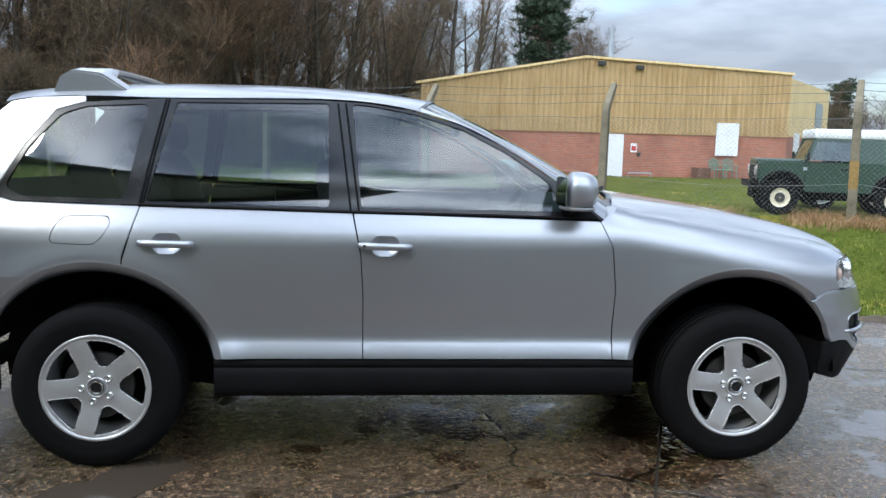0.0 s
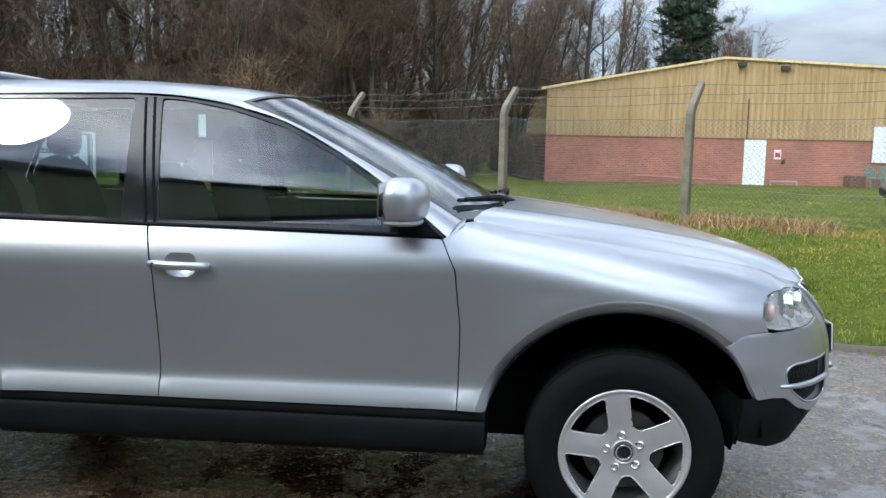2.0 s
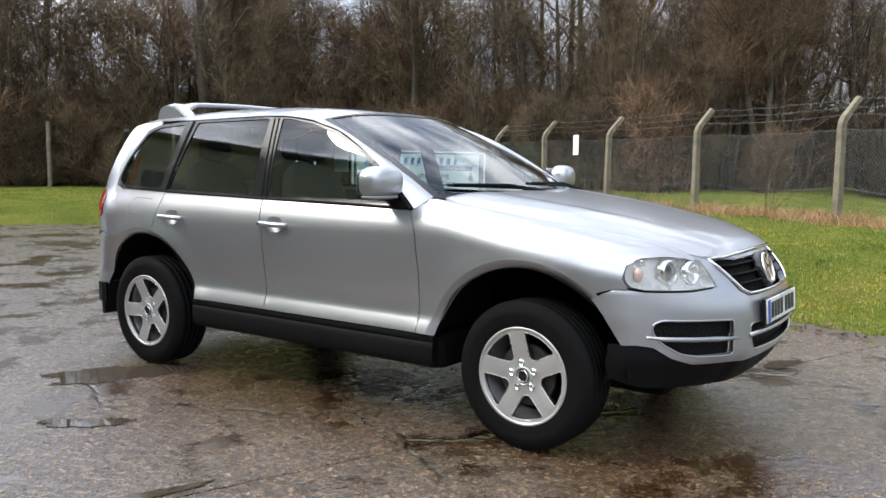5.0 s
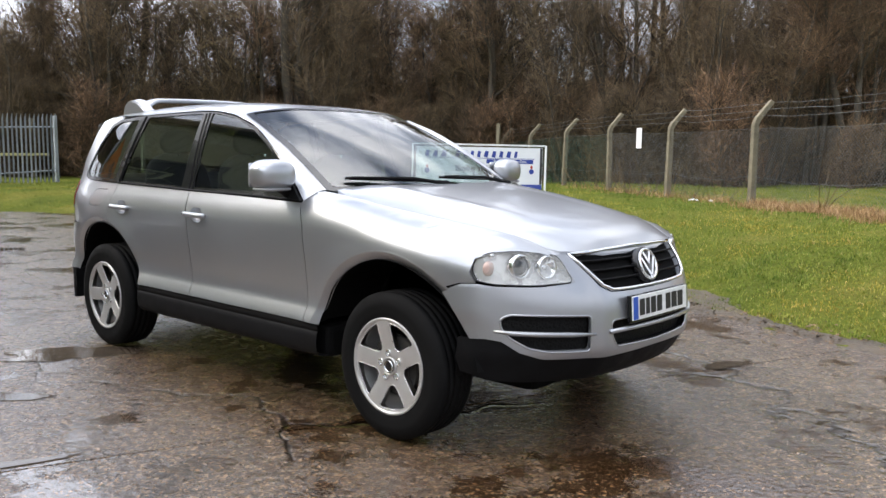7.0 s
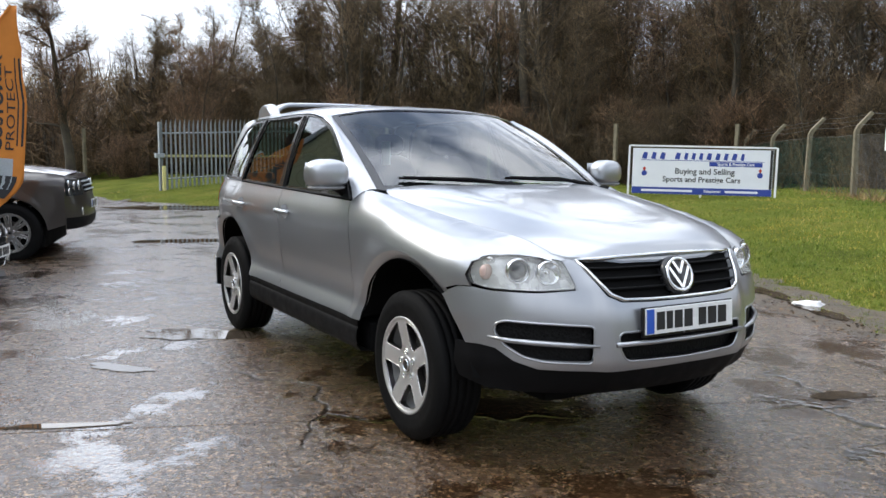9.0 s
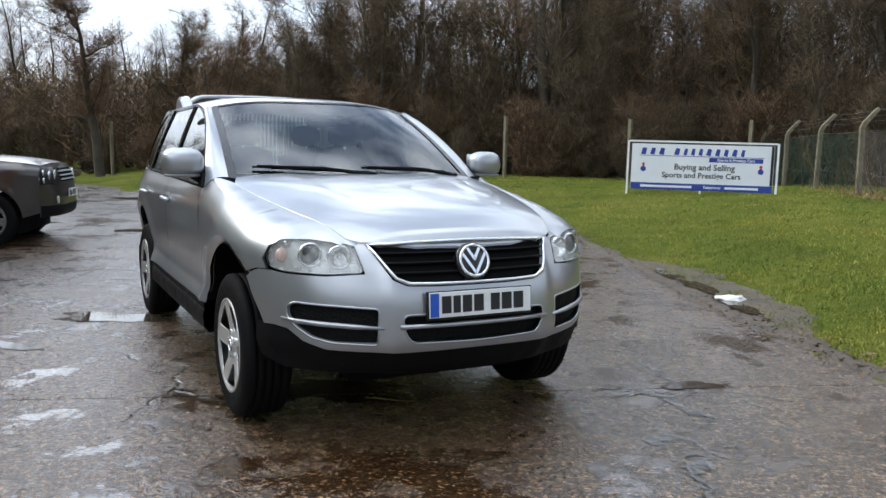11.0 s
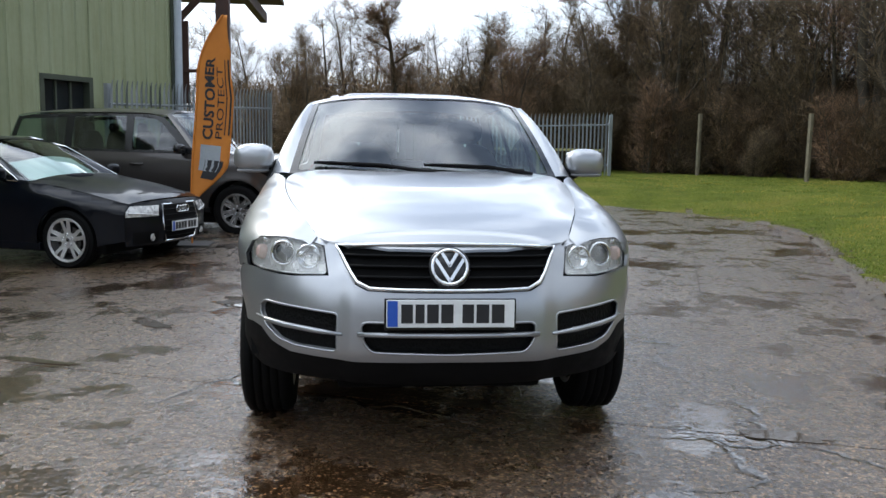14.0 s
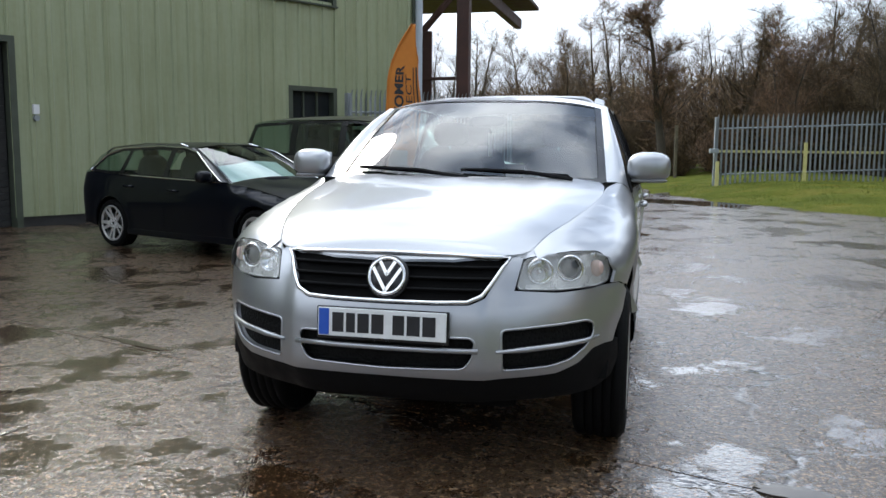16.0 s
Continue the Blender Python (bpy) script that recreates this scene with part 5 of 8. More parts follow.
def tinted(name, tint, gloss=1.0, rough=0.0, ior=1.9, haze=0.0):
    """Thin car glass: what lies behind seen darkened, under a clear reflection."""
    m, nt, b = material(name)
    nt.nodes.remove(b)
    tr = nt.nodes.new("ShaderNodeBsdfTransparent")
    tr.inputs["Color"].default_value = tint
    gl = nt.nodes.new("ShaderNodeBsdfGlossy")
    gl.inputs["Roughness"].default_value = rough
    gl.inputs["Color"].default_value = (gloss, gloss, gloss, 1)
    base = ((ior - 1) / (ior + 1)) ** 2
    lw = nd(nt, "ShaderNodeLayerWeight", Blend=0.5)
    p5 = nt.nodes.new("ShaderNodeMath")
    p5.operation, p5.inputs[1].default_value = "POWER", 5.0
    nt.links.new(lw.outputs["Facing"], p5.inputs[0])
    fr = nt.nodes.new("ShaderNodeMath")
    fr.operation, fr.inputs[1].default_value, fr.inputs[2].default_value = "MULTIPLY_ADD", 1 - base, base
    nt.links.new(p5.outputs[0], fr.inputs[0])
    mx = nt.nodes.new("ShaderNodeMixShader")
    nt.links.new(fr.outputs[0], mx.inputs[0])
    see = tr.outputs[0]
    if haze:
        df = nd(nt, "ShaderNodeBsdfDiffuse", Color=(0.8, 0.79, 0.74, 1))
        hz = nd(nt, "ShaderNodeMixShader", Fac=haze)
        nt.links.new(see, hz.inputs[1])
        nt.links.new(df.outputs[0], hz.inputs[2])
        see = hz.outputs[0]
    nt.links.new(see, mx.inputs[1])
    nt.links.new(gl.outputs[0], mx.inputs[2])
    nt.links.new(mx.outputs[0], nt.nodes["Material Output"].inputs["Surface"])
    return m


m_silver = paint("silver_metallic_paint", (0.405, 0.417, 0.437), 0.80, 0.36, 0.8, 0.05)
m_navy = paint("black_blue_metallic_paint", (0.002, 0.003, 0.006), 0.0, 0.3, 0.42)
m_navy.node_tree.nodes["Principled BSDF"].inputs["Specular IOR Level"].default_value = 0.1
m_bronze = paint("grey_bronze_metallic_paint", (0.058, 0.052, 0.049), 0.6, 0.34, 0.7)
m_lr_green = paint("dark_green_paint", (0.016, 0.046, 0.027), 0.0, 0.42, 0.4)
m_glass = tinted("tinted_car_glass", (0.55, 0.66, 0.62, 1), ior=1.9)
m_screen = tinted("windscreen_glass", (0.60, 0.73, 0.69, 1), ior=2.0)
m_lens = tinted("clear_lamp_lens", (0.93, 0.94, 0.94, 1), 1.0, 0.02, 1.5, 0.15)
m_gloss = surface("gloss_black_trim", (0.006, 0.006, 0.007, 1), (0.012, 0.012, 0.013, 1), 0.22, 5, bump=0)
m_plastic = surface("black_bumper_plastic", (0.0045, 0.0045, 0.005, 1), (0.009, 0.009, 0.0095, 1), 0.6, 12, bump=0.15, fine=300, depth=0.001)
m_arch = surface("grey_arch_trim", (0.19, 0.193, 0.198, 1), (0.24, 0.243, 0.248, 1), 0.45, 8, bump=0.1, fine=300, depth=0.001)
m_rubber = surface("black_tyre_rubber", (0.0035, 0.0035, 0.0037, 1), (0.008, 0.008, 0.008, 1), 0.72, 20, bump=0.3, fine=160, depth=0.002)
m_alloy = surface("silver_alloy_wheel", (0.50, 0.495, 0.485, 1), (0.55, 0.545, 0.535, 1), 0.36, 5, metal=0.6, bump=0, fine=25, spread=0.04, coat=0.35)
m_alloy_edge = surface("polished_alloy_edge", (0.60, 0.60, 0.595, 1), (0.66, 0.66, 0.655, 1), 0.3, 8, metal=0.7, bump=0)
m_alloy_grey = surface("dull_grey_alloy", (0.14, 0.137, 0.132, 1), (0.20, 0.196, 0.19, 1), 0.4, 6, metal=0.6, bump=0)
m_chrome = surface("chrome", (0.78, 0.79, 0.80, 1), (0.85, 0.86, 0.87, 1), 0.08, 8, metal=1.0, bump=0, spread=0.03)
m_reflector = surface("lamp_reflector", (0.46, 0.46, 0.45, 1), (0.62, 0.62, 0.61, 1), 0.28, 14, metal=0.35, bump=0)
m_amber = surface("amber_lamp", (0.52, 0.37, 0.31, 1), (0.60, 0.45, 0.40, 1), 0.15, 14, bump=0)
m_redlamp = surface("red_lamp", (0.42, 0.015, 0.012, 1), (0.5, 0.03, 0.02, 1), 0.12, 14, bump=0, coat=0.6)
m_cloth = surface("dark_cloth", (0.018, 0.018, 0.020, 1), (0.035, 0.035, 0.038, 1), 0.85, 12, bump=0.3, fine=300)
m_greycloth = surface("grey_leather", (0.11, 0.115, 0.12, 1), (0.16, 0.165, 0.17, 1), 0.6, 8, bump=0.2)
m_disc = surface("brake_steel", (0.035, 0.033, 0.032, 1), (0.09, 0.085, 0.08, 1), 0.5, 20, metal=0.6, bump=0.2)
# near-black of underbody and liners, also painted shade for hollows such as open wheels
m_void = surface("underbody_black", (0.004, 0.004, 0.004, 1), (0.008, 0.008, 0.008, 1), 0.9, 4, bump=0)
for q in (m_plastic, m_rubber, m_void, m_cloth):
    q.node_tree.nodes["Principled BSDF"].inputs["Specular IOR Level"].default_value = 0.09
m_plate = surface("white_plate", (0.70, 0.71, 0.70, 1), (0.78, 0.79, 0.78, 1), 0.3, 5, bump=0)
m_yplate = surface("blue_plate_band", (0.02, 0.08, 0.42, 1), (0.03, 0.10, 0.48, 1), 0.3, 5, bump=0)
m_cream = surface("cream_paint", (0.62, 0.56, 0.40, 1), (0.72, 0.66, 0.50, 1), 0.5, 6, bump=0.05)
m_paper = surface("paper", (0.66, 0.68, 0.67, 1), (0.78, 0.80, 0.79, 1), 0.7, 5, bump=0)


def tyre_mesh(r, rim, w):
    """Tyre turned round its own axis (z), outer face at z = 0, with tread grooves."""
    bm = bmesh.new()
    prof = [(rim - 0.004, -w + 0.012), (rim + 0.012, -w + 0.004), (rim + 0.05, -w - 0.004), (r - 0.035, -w), (r - 0.010, -w + 0.012)]
    for k in range(5):
        z0 = -w + 0.020 + (w - 0.040) * k / 5
        z1 = -w + 0.020 + (w - 0.040) * (k + 1) / 5
        prof += [(r - 0.002, z0 + 0.004), (r, (z0 + z1) / 2), (r - 0.002, z1 - 0.004), (r - 0.012, z1 - 0.002), (r - 0.012, z1 + 0.002)]
    prof = prof[:-2] + [(r - 0.006, -0.021), (r - 0.016, -0.011), (r - 0.032, -0.003), (r - 0.050, 0.002), (rim + 0.060, 0.004), (rim + 0.052, 0.0015), (rim + 0.030, 0.0035), (rim + 0.012, -0.002), (rim - 0.004, -0.010)]
    add_lathe(bm, prof, 72)
    return mesh_of("tyre", bm)


def wheel_core(parent):
    return part("wheel", add_lathe(bmesh.new(), [(0.0, -0.055), (0.145, -0.055), (0.148, -0.06), (0.148, -0.075), (0.0, -0.078)], 40), m_disc, parent)


def wheel_parts(root, r, rim, w, windows, alloy, hub_r=0.034, dish=0.02, bolts=5, bolt_r=0.058):
    """A wheel about the origin, turning on z, outer side +z; windows: outlines cut from the face."""
    part("tyre", tyre_mesh(r, rim, w), m_rubber, root, smooth=True)
    bm = bmesh.new()
    add_lathe(bm, [(rim - 0.022, -w + 0.02), (rim + 0.002, -w + 0.008), (rim - 0.006, -0.03), (rim - 0.018, -0.012), (rim - 0.004, 0.002), (rim + 0.004, 0.0), (rim + 0.002, -0.008)], 64)
    part("rim", bm, alloy, root, smooth=True)
    part("barrel", add_lathe(bmesh.new(), [(rim - 0.008, -0.03), (rim - 0.012, -0.05), (rim - 0.03, -w * 0.6), (rim - 0.02, -w + 0.02)], 48), alloy, root, smooth=True)

    def face(u, v):
        q = math.hypot(u, v) / rim
        swell = 0.006 * math.cos(bolts * (math.atan2(v, u) - math.pi / 2)) * smoothstep(0.25, 0.6, q) * smoothstep(1.0, 0.8, q)
        return Vector((u, v, -0.004 - dish * (1 - min(q, 1)) * 1.2 + 0.016 * math.exp(-(q / 0.28) ** 2) + swell))

    ring = [(rim * 0.965 * math.cos(2 * math.pi * k / 60), rim * 0.965 * math.sin(2 * math.pi * k / 60)) for k in range(60)]
    panel("spokes", ring, face, alloy, root, holes=windows, step=0.012, flange=0.038, centre=(0, 0, -0.5))
    # black disc added behind the spokes, standing in for the shade inside the wheel
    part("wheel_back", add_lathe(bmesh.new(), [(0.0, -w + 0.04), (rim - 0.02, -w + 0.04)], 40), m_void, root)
    zf = face(0, 0).z
    for wn in windows:
        edge_pts = [face(u, v) - Vector((0, 0, 0.0015)) for u, v in resample(wn, 0.012)]
        part("spoke_edge", tube(edge_pts, 0.0030, 6, True), m_alloy_edge, root, smooth=True)
    part("cap_disc", add_lathe(bmesh.new(), [(hub_r * 0.72, zf + 0.0072), (hub_r * 0.70, zf + 0.0095), (0.0, zf + 0.0098)], 28), m_gloss, root, "dark centre disc")
    part("cap_ring", add_lathe(bmesh.new(), [(hub_r * 0.66, zf + 0.0096), (hub_r * 0.62, zf + 0.0125), (hub_r * 0.54, zf + 0.0125), (hub_r * 0.5, zf + 0.0096)], 28), m_chrome, root)
    part("centre_cap", add_lathe(bmesh.new(), [(hub_r, zf - 0.02), (hub_r, zf + 0.006), (hub_r * 0.9, zf + 0.009), (hub_r * 0.86, zf + 0.006), (0.0, zf + 0.007)], 32), alloy, root, smooth=True)
    bolt = mesh_of("bolt", add_lathe(bmesh.new(), [(0.0165, -0.004), (0.0165, 0.007), (0.012, 0.0095), (0.0095, 0.008), (0.0085, 0.001), (0.0, 0.001)], 14))
    for k in range(bolts):
        a = 2 * math.pi * k / bolts + math.pi / 2
        x, y = bolt_r * math.cos(a), bolt_r * math.sin(a)
        part("wheel_bolt", bolt, m_chrome, root, at=pose(x, y, face(x, y).z - 0.001))
    return zf


def windows_wide(rim, n=5):
    """Five rounded openings between broad, even spokes."""
    out = []
    for k in range(n):
        a0 = 2 * math.pi * k / n - math.pi / 2
        half = [(0.395, 0.0), (0.405, 0.070), (0.50, 0.147), (0.66, 0.263), (0.800, 0.362), (0.845, 0.345), (0.885, 0.20), (0.905, 0.0)]
        pts = [(d, o) for d, o in half] + [(d, -o) for d, o in reversed(half[1:-1])]
        out.append(rounded([(rim * (d * math.cos(a0) - o * math.sin(a0)), rim * (d * math.sin(a0) + o * math.cos(a0))) for d, o in pts], 0.017))
    return out


def windows_split(rim, n):
    """Openings of a wheel with slim twin spokes: a wide one between pairs, a slit within each."""
    out = []
    for k in range(n):
        a0 = 2 * math.pi * k / n - math.pi / 2
        for da, shape in ((0.0, ((0.36, 0.16), (0.62, 0.29), (0.90, 0.34), (0.93, 0.0))), (math.pi / n, ((0.50, 0.035), (0.88, 0.115), (0.91, 0.0)))):
            half = [(rr, ha * 5 / n) for rr, ha in shape]
            pts = half + [(rr, -ha) for rr, ha in reversed(half[:-1])]
            out.append(rounded([(rim * rr * math.cos(a0 + da + ha), rim * rr * math.sin(a0 + da + ha)) for rr, ha in pts], 0.012))
    return out


def bars_plate(root, m, w, h, groups, face=None):
    """A number plate whose characters are plain bars."""
    pl = part("number_plate", box(-w / 2, w / 2, -h / 2, h / 2, -0.004, 0.004, 0.003), face or m_plate, root, "white number plate with blue band", at=m)
    part("plate_band", box(-w / 2 + 0.004, -w / 2 + 0.046, -h / 2 + 0.004, h / 2 - 0.004, 0.0042, 0.0055), m_yplate, pl)
    for x0, x1 in groups:
        part("plate_bar", box(x0 * w, x1 * w, -h * 0.34, h * 0.34, 0.0042, 0.0055), m_ink, pl)
    return pl

# ---- the silver four-wheel-drive car ----
plan = spline([(-2.25, 0.70), (-2.1, 0.805), (-1.95, 0.868), (-1.75, 0.912), (-1.42, 0.938), (-0.9, 0.938), (0.0, 0.940), (0.8, 0.938), (1.42, 0.940), (1.65, 0.925), (1.82, 0.898), (1.95, 0.850), (2.05, 0.79)])
sect = spline([(0.42, 0.006), (0.49, 0.006), (0.525, -0.003), (0.575, -0.024), (0.62, -0.027), (0.72, -0.014), (0.84, -0.003), (0.95, 0.0), (1.01, -0.003), (1.05, -0.014), (1.10, -0.036), (1.14, -0.054), (1.30, -0.105), (1.45, -0.163), (1.60, -0.230), (1.68, -0.272)])
shut_z = spline([(0.70, 1.185), (0.83, 1.172), (1.0, 1.144), (1.3, 1.100), (1.7, 1.040), (1.95, 0.994), (2.05, 0.955), (2.12, 0.922)])
shut_y = spline([(0.70, 0.74), (0.83, 0.752), (1.0, 0.768), (1.3, 0.742), (1.7, 0.662), (1.95, 0.585), (2.12, 0.525)])
bon_z = spline([(0.80, 1.212), (1.0, 1.193), (1.3, 1.158), (1.6, 1.115), (1.9, 1.058), (2.08, 1.008), (2.18, 0.966), (2.24, 0.925)])
AX, AZ, AR = 1.42, 0.36, 0.552


def flank(x, z):
    y = plan(x) + sect(z)
    for cx in (-AX, AX):
        r = math.hypot(x - cx, z - AZ)
        y += 0.013 * math.exp(-((r - AR) / 0.075) ** 2)
    return y


def half_width(x, z):
    y = flank(x, z)
    k = smoothstep(0.72, 1.02, x)
    if k > 0:
        zt, yt = shut_z(x), shut_y(x)
        z1 = zt - 0.185
        if z > z1:
            q = min((z - z1) / (zt - z1), 1.0)
            y1 = flank(x, z1)
            arc = yt + (y1 - yt) * max(1 - q ** 2.3, 0.0) ** (1 / 2.0)
            y = y * (1 - k) + arc * k
    return y


def side(s):
    return lambda x, z: Vector((x, s * half_width(x, z), z))


def arc_pts(cx, a0, a1, n=22, r=AR):
    return [(cx + r * math.cos(radians(a0 + (a1 - a0) * i / n)), AZ + r * math.sin(radians(a0 + (a1 - a0) * i / n))) for i in range(n + 1)]


# front: one wrap-round surface, by distance along the nose and height
NOSE = [(0.0, 2.338), (0.15, 2.334), (0.30, 2.320), (0.39, 2.303), (0.45, 2.270), (0.55, 2.222), (0.65, 2.158), (0.74, 2.078), (0.81, 1.985), (0.86, 1.895), (0.893, 1.80), (0.905, 1.74)]
nose_x = spline(NOSE)
lens_ = [0.0]
fine = [(i * 0.905 / 200, nose_x(i * 0.905 / 200)) for i in range(201)]
for (y0, x0), (y1, x1) in zip(fine, fine[1:]):
    lens_.append(lens_[-1] + math.hypot(y1 - y0, x1 - x0))


def s_of(y):
    k = min(abs(y) / 0.905 * 200, 199.999)
    i = int(k)
    return math.copysign(lens_[i] + (lens_[i + 1] - lens_[i]) * (k - i), y)


y_at = spline([(lens_[i], fine[i][0]) for i in range(0, 201, 8)])
back = spline([(0.30, 0.150), (0.36, 0.085), (0.43, 0.035), (0.48, 0.008), (0.55, 0.0), (0.64, 0.004), (0.72, 0.018), (0.78, 0.042), (0.85, 0.080), (0.92, 0.130), (0.97, 0.180)])


def front(sv, z):
    y = y_at(min(abs(sv), lens_[-1]))
    k = 1 - 0.62 * smoothstep(0.45, 0.90, y)
    x = nose_x(y) - back(z) * k
    low = smoothstep(0.50, 0.38, z)
    return Vector((x, math.copysign(y * (1 - 0.02 * low) + 0.006 * smoothstep(0.74, 0.62, z) * smoothstep(0.7, 0.9, y) + 0.015 * smoothstep(0.78, 0.89, y) * smoothstep(0.60, 0.70, z) * smoothstep(0.84, 0.79, z), sv), z))


def nose_y(x, z):
    """How far out the nose reaches at a place behind its tip."""
    lo, hi = 0.5, 0.905
    for _ in range(24):
        m = (lo + hi) / 2
        if nose_x(m) - back(z) * (1 - 0.62 * smoothstep(0.45, 0.90, m)) > x:
            lo = m
        else:
            hi = m
    return hi


def both(pts):
    """An outline given for one half (y, z), from the middle out and back, closed across the middle."""
    r = [(s_of(y), z) for y, z in pts]
    return r + [(-u, v) for u, v in reversed(r) if u > 1e-6]


lamp = [(0.500, 0.806), (0.520, 0.918), (0.60, 0.934), (0.71, 0.944), (0.79, 0.940), (0.832, 0.912), (0.846, 0.86), (0.838, 0.818), (0.80, 0.803), (0.65, 0.798)]
LAMP_EDGE = [(front(s_of(y), z).x + 0.006, z + dz - 0.004) for y, z, dz in ((0.840, 0.815, -0.002), (0.849, 0.86, 0.0), (0.835, 0.914, 0.002), (0.79, 0.942, 0.003), (0.71, 0.946, 0.003), (0.60, 0.936, 0.003), (0.53, 0.922, 0.003))]

car = thing("car", pose(0, 0, 0), "silver five-door four-wheel-drive car, clean, parked on wet concrete", "car")

DLO = [(-1.835, 1.215), (-1.73, 1.395), (-1.615, 1.540), (-1.50, 1.578), (-1.2, 1.600), (-0.5, 1.613), (-0.28, 1.604), (-0.08, 1.575), (0.14, 1.515), (0.36, 1.405), (0.57, 1.270), (0.765, 1.115), (0.55, 1.128), (-0.35, 1.134), (-1.25, 1.150), (-1.76, 1.158), (-1.83, 1.175)]
G_QUARTER = rounded([(-1.805, 1.215), (-1.715, 1.385), (-1.590, 1.528), (-1.485, 1.562), (-1.225, 1.578), (-1.300, 1.172), (-1.735, 1.176)], 0.03)
G_REAR = rounded([(-1.108, 1.588), (-0.452, 1.600), (-0.440, 1.152), (-1.212, 1.164)], 0.016)
G_FRONT = rounded([(-0.345, 1.600), (-0.245, 1.592), (-0.065, 1.560), (0.145, 1.497), (0.345, 1.396), (0.52, 1.280), (0.60, 1.150), (-0.300, 1.151)], 0.016)
T_FENDER = [(x / 100, shut_z(x / 100) - 0.00001) for x in range(206, 82, -6)]

for s, tag in ((-1, "driver"), (1, "passenger")):
    S = side(s)
    ctr = (0, 0, 0.8)
    cups = {}
    for hx in (-0.195, -1.115):
        hz = 0.993
        cups[hx] = rounded([(hx - 0.062, hz + 0.008), (hx - 0.05, hz + 0.042), (hx + 0.05, hz + 0.042), (hx + 0.062, hz + 0.008), (hx + 0.05, hz - 0.045), (hx - 0.05, hz - 0.045)], 0.03)
    fd = panel("front_door", rounded([(0.755, 1.108), (-0.332, 1.127), (-0.298, 0.95), (-0.287, 0.78), (-0.285, 0.497), (0.822, 0.497), (0.827, 0.80), (0.805, 1.0)], 0.008), S, m_silver, car, holes=[cups[-0.195]])
    rd = panel("rear_door", rounded([(-0.338, 1.128), (-1.232, 1.143), (-1.265, 1.03), (-1.292, 0.93), (-1.2975, 0.910)], 0.004)[2:-2] + arc_pts(-AX, 77.0, 16.5) + [(-0.886, 0.497), (-0.2895, 0.497), (-0.2915, 0.78), (-0.3025, 0.95)], S, m_silver, car, holes=[cups[-1.115]])
    panel("fender", [(0.760, 1.108), (0.810, 1.0), (0.8315, 0.80), (0.8265, 0.497), (0.887, 0.497)] + arc_pts(AX, 163, 50) + [(1.79, 0.787), (1.852, 0.8065)] + LAMP_EDGE + T_FENDER + [(0.835, 1.166)], S, m_silver, car)
    fuel = rounded([(-1.60, 0.985), (-1.585, 1.05), (-1.545, 1.10), (-1.36, 1.103), (-1.345, 1.075), (-1.385, 1.005), (-1.42, 0.982)], 0.03)
    qp = [(-1.24, 1.143), (-1.273, 1.03), (-1.302, 0.93)] + arc_pts(-AX, 78.0, 131) + [(-1.93, 0.835), (-2.06, 0.86), (-2.115, 0.95), (-2.125, 1.10), (-2.075, 1.22), (-1.955, 1.40), (-1.865, 1.53), (-1.815, 1.574), (-1.70, 1.594), (-1.50, 1.604)] + [(-1.50, 1.582), (-1.618, 1.546), (-1.735, 1.398), (-1.841, 1.215), (-1.836, 1.171), (-1.765, 1.152)]
    panel("rear_quarter", qp, S, m_silver, car, holes=[fuel] if s < 0 else [])
    if s < 0:
        panel("fuel_flap", [(u * 0.965 + 0.035 * -1.47, v * 0.95 + 0.05 * 1.045) for u, v in fuel], S, m_silver, car)
    panel("window_trim", rounded(DLO, 0.006), S, m_gloss, car, holes=[G_QUARTER, G_REAR, G_FRONT], flange=0.01, lift=0.001)
    for nm, g in (("quarter_glass", G_QUARTER), ("door_glass", G_REAR), ("door_glass", G_FRONT)):
        cx, cz = sum(p[0] for p in g) / len(g), sum(p[1] for p in g) / len(g)
        ob = panel(nm, [(cx + (u - cx) * 1.02, cz + (v - cz) * 1.02) for u, v in g], S, m_glass, car, flange=0, lift=-0.005)
        ob.visible_shadow = False
    for x0, z0, x1, z1 in ((-0.345, 1.131, -0.41, 1.60), (-0.31, 1.131, -0.375, 1.602), (-1.238, 1.145, -1.155, 1.598), (-1.225, 1.145, -1.142, 1.598)):
        pts = [S(x0 + (x1 - x0) * t / 6, z0 + (z1 - z0) * t / 6) + Vector((0, s * 0.002, 0)) for t in range(7)]
        part("seal", tube(pts, 0.005, 6), m_plastic, car)
    # bright-edged waist seal
    pts = [S(x, z) + Vector((0, s * 0.003, 0)) for x, z in ((0.74, 1.119), (0.3, 1.128), (-0.35, 1.134), (-0.8, 1.142), (-1.24, 1.15))]
    part("waist_seal", tube(pts, 0.007, 6), m_plastic, car)
    # door handles in their cups
    for door, hx in ((fd, -0.195), (rd, -1.115)):
        hz = 0.993
        cup = cups[hx]

        def dent(x, z, S=S, hx=hx, hz=hz, s=s):
            q = min(math.hypot((x - hx) / 0.066, (z - hz) / 0.050), 1.0)
            return S(x, z) + Vector((0, -s * 0.024 * (1 - q ** 2), 0))

        panel("handle_cup", cup, dent, m_silver, door, flange=0, step=0.007)
        pts = [S(hx - 0.112 + 0.224 * t / 10, hz + 0.002 - 0.004 * t / 10) + Vector((0, s * (0.012 + 0.020 * math.sin(math.pi * t / 10) ** 0.5), 0)) for t in range(11)]
        hb = part("door_handle", tube(pts, [0.012] + [0.0155] * 9 + [0.012], 12), m_silver, door, smooth=True)
        if door is fd:
            p = pts[1] + Vector((0, s * 0.012, 0))
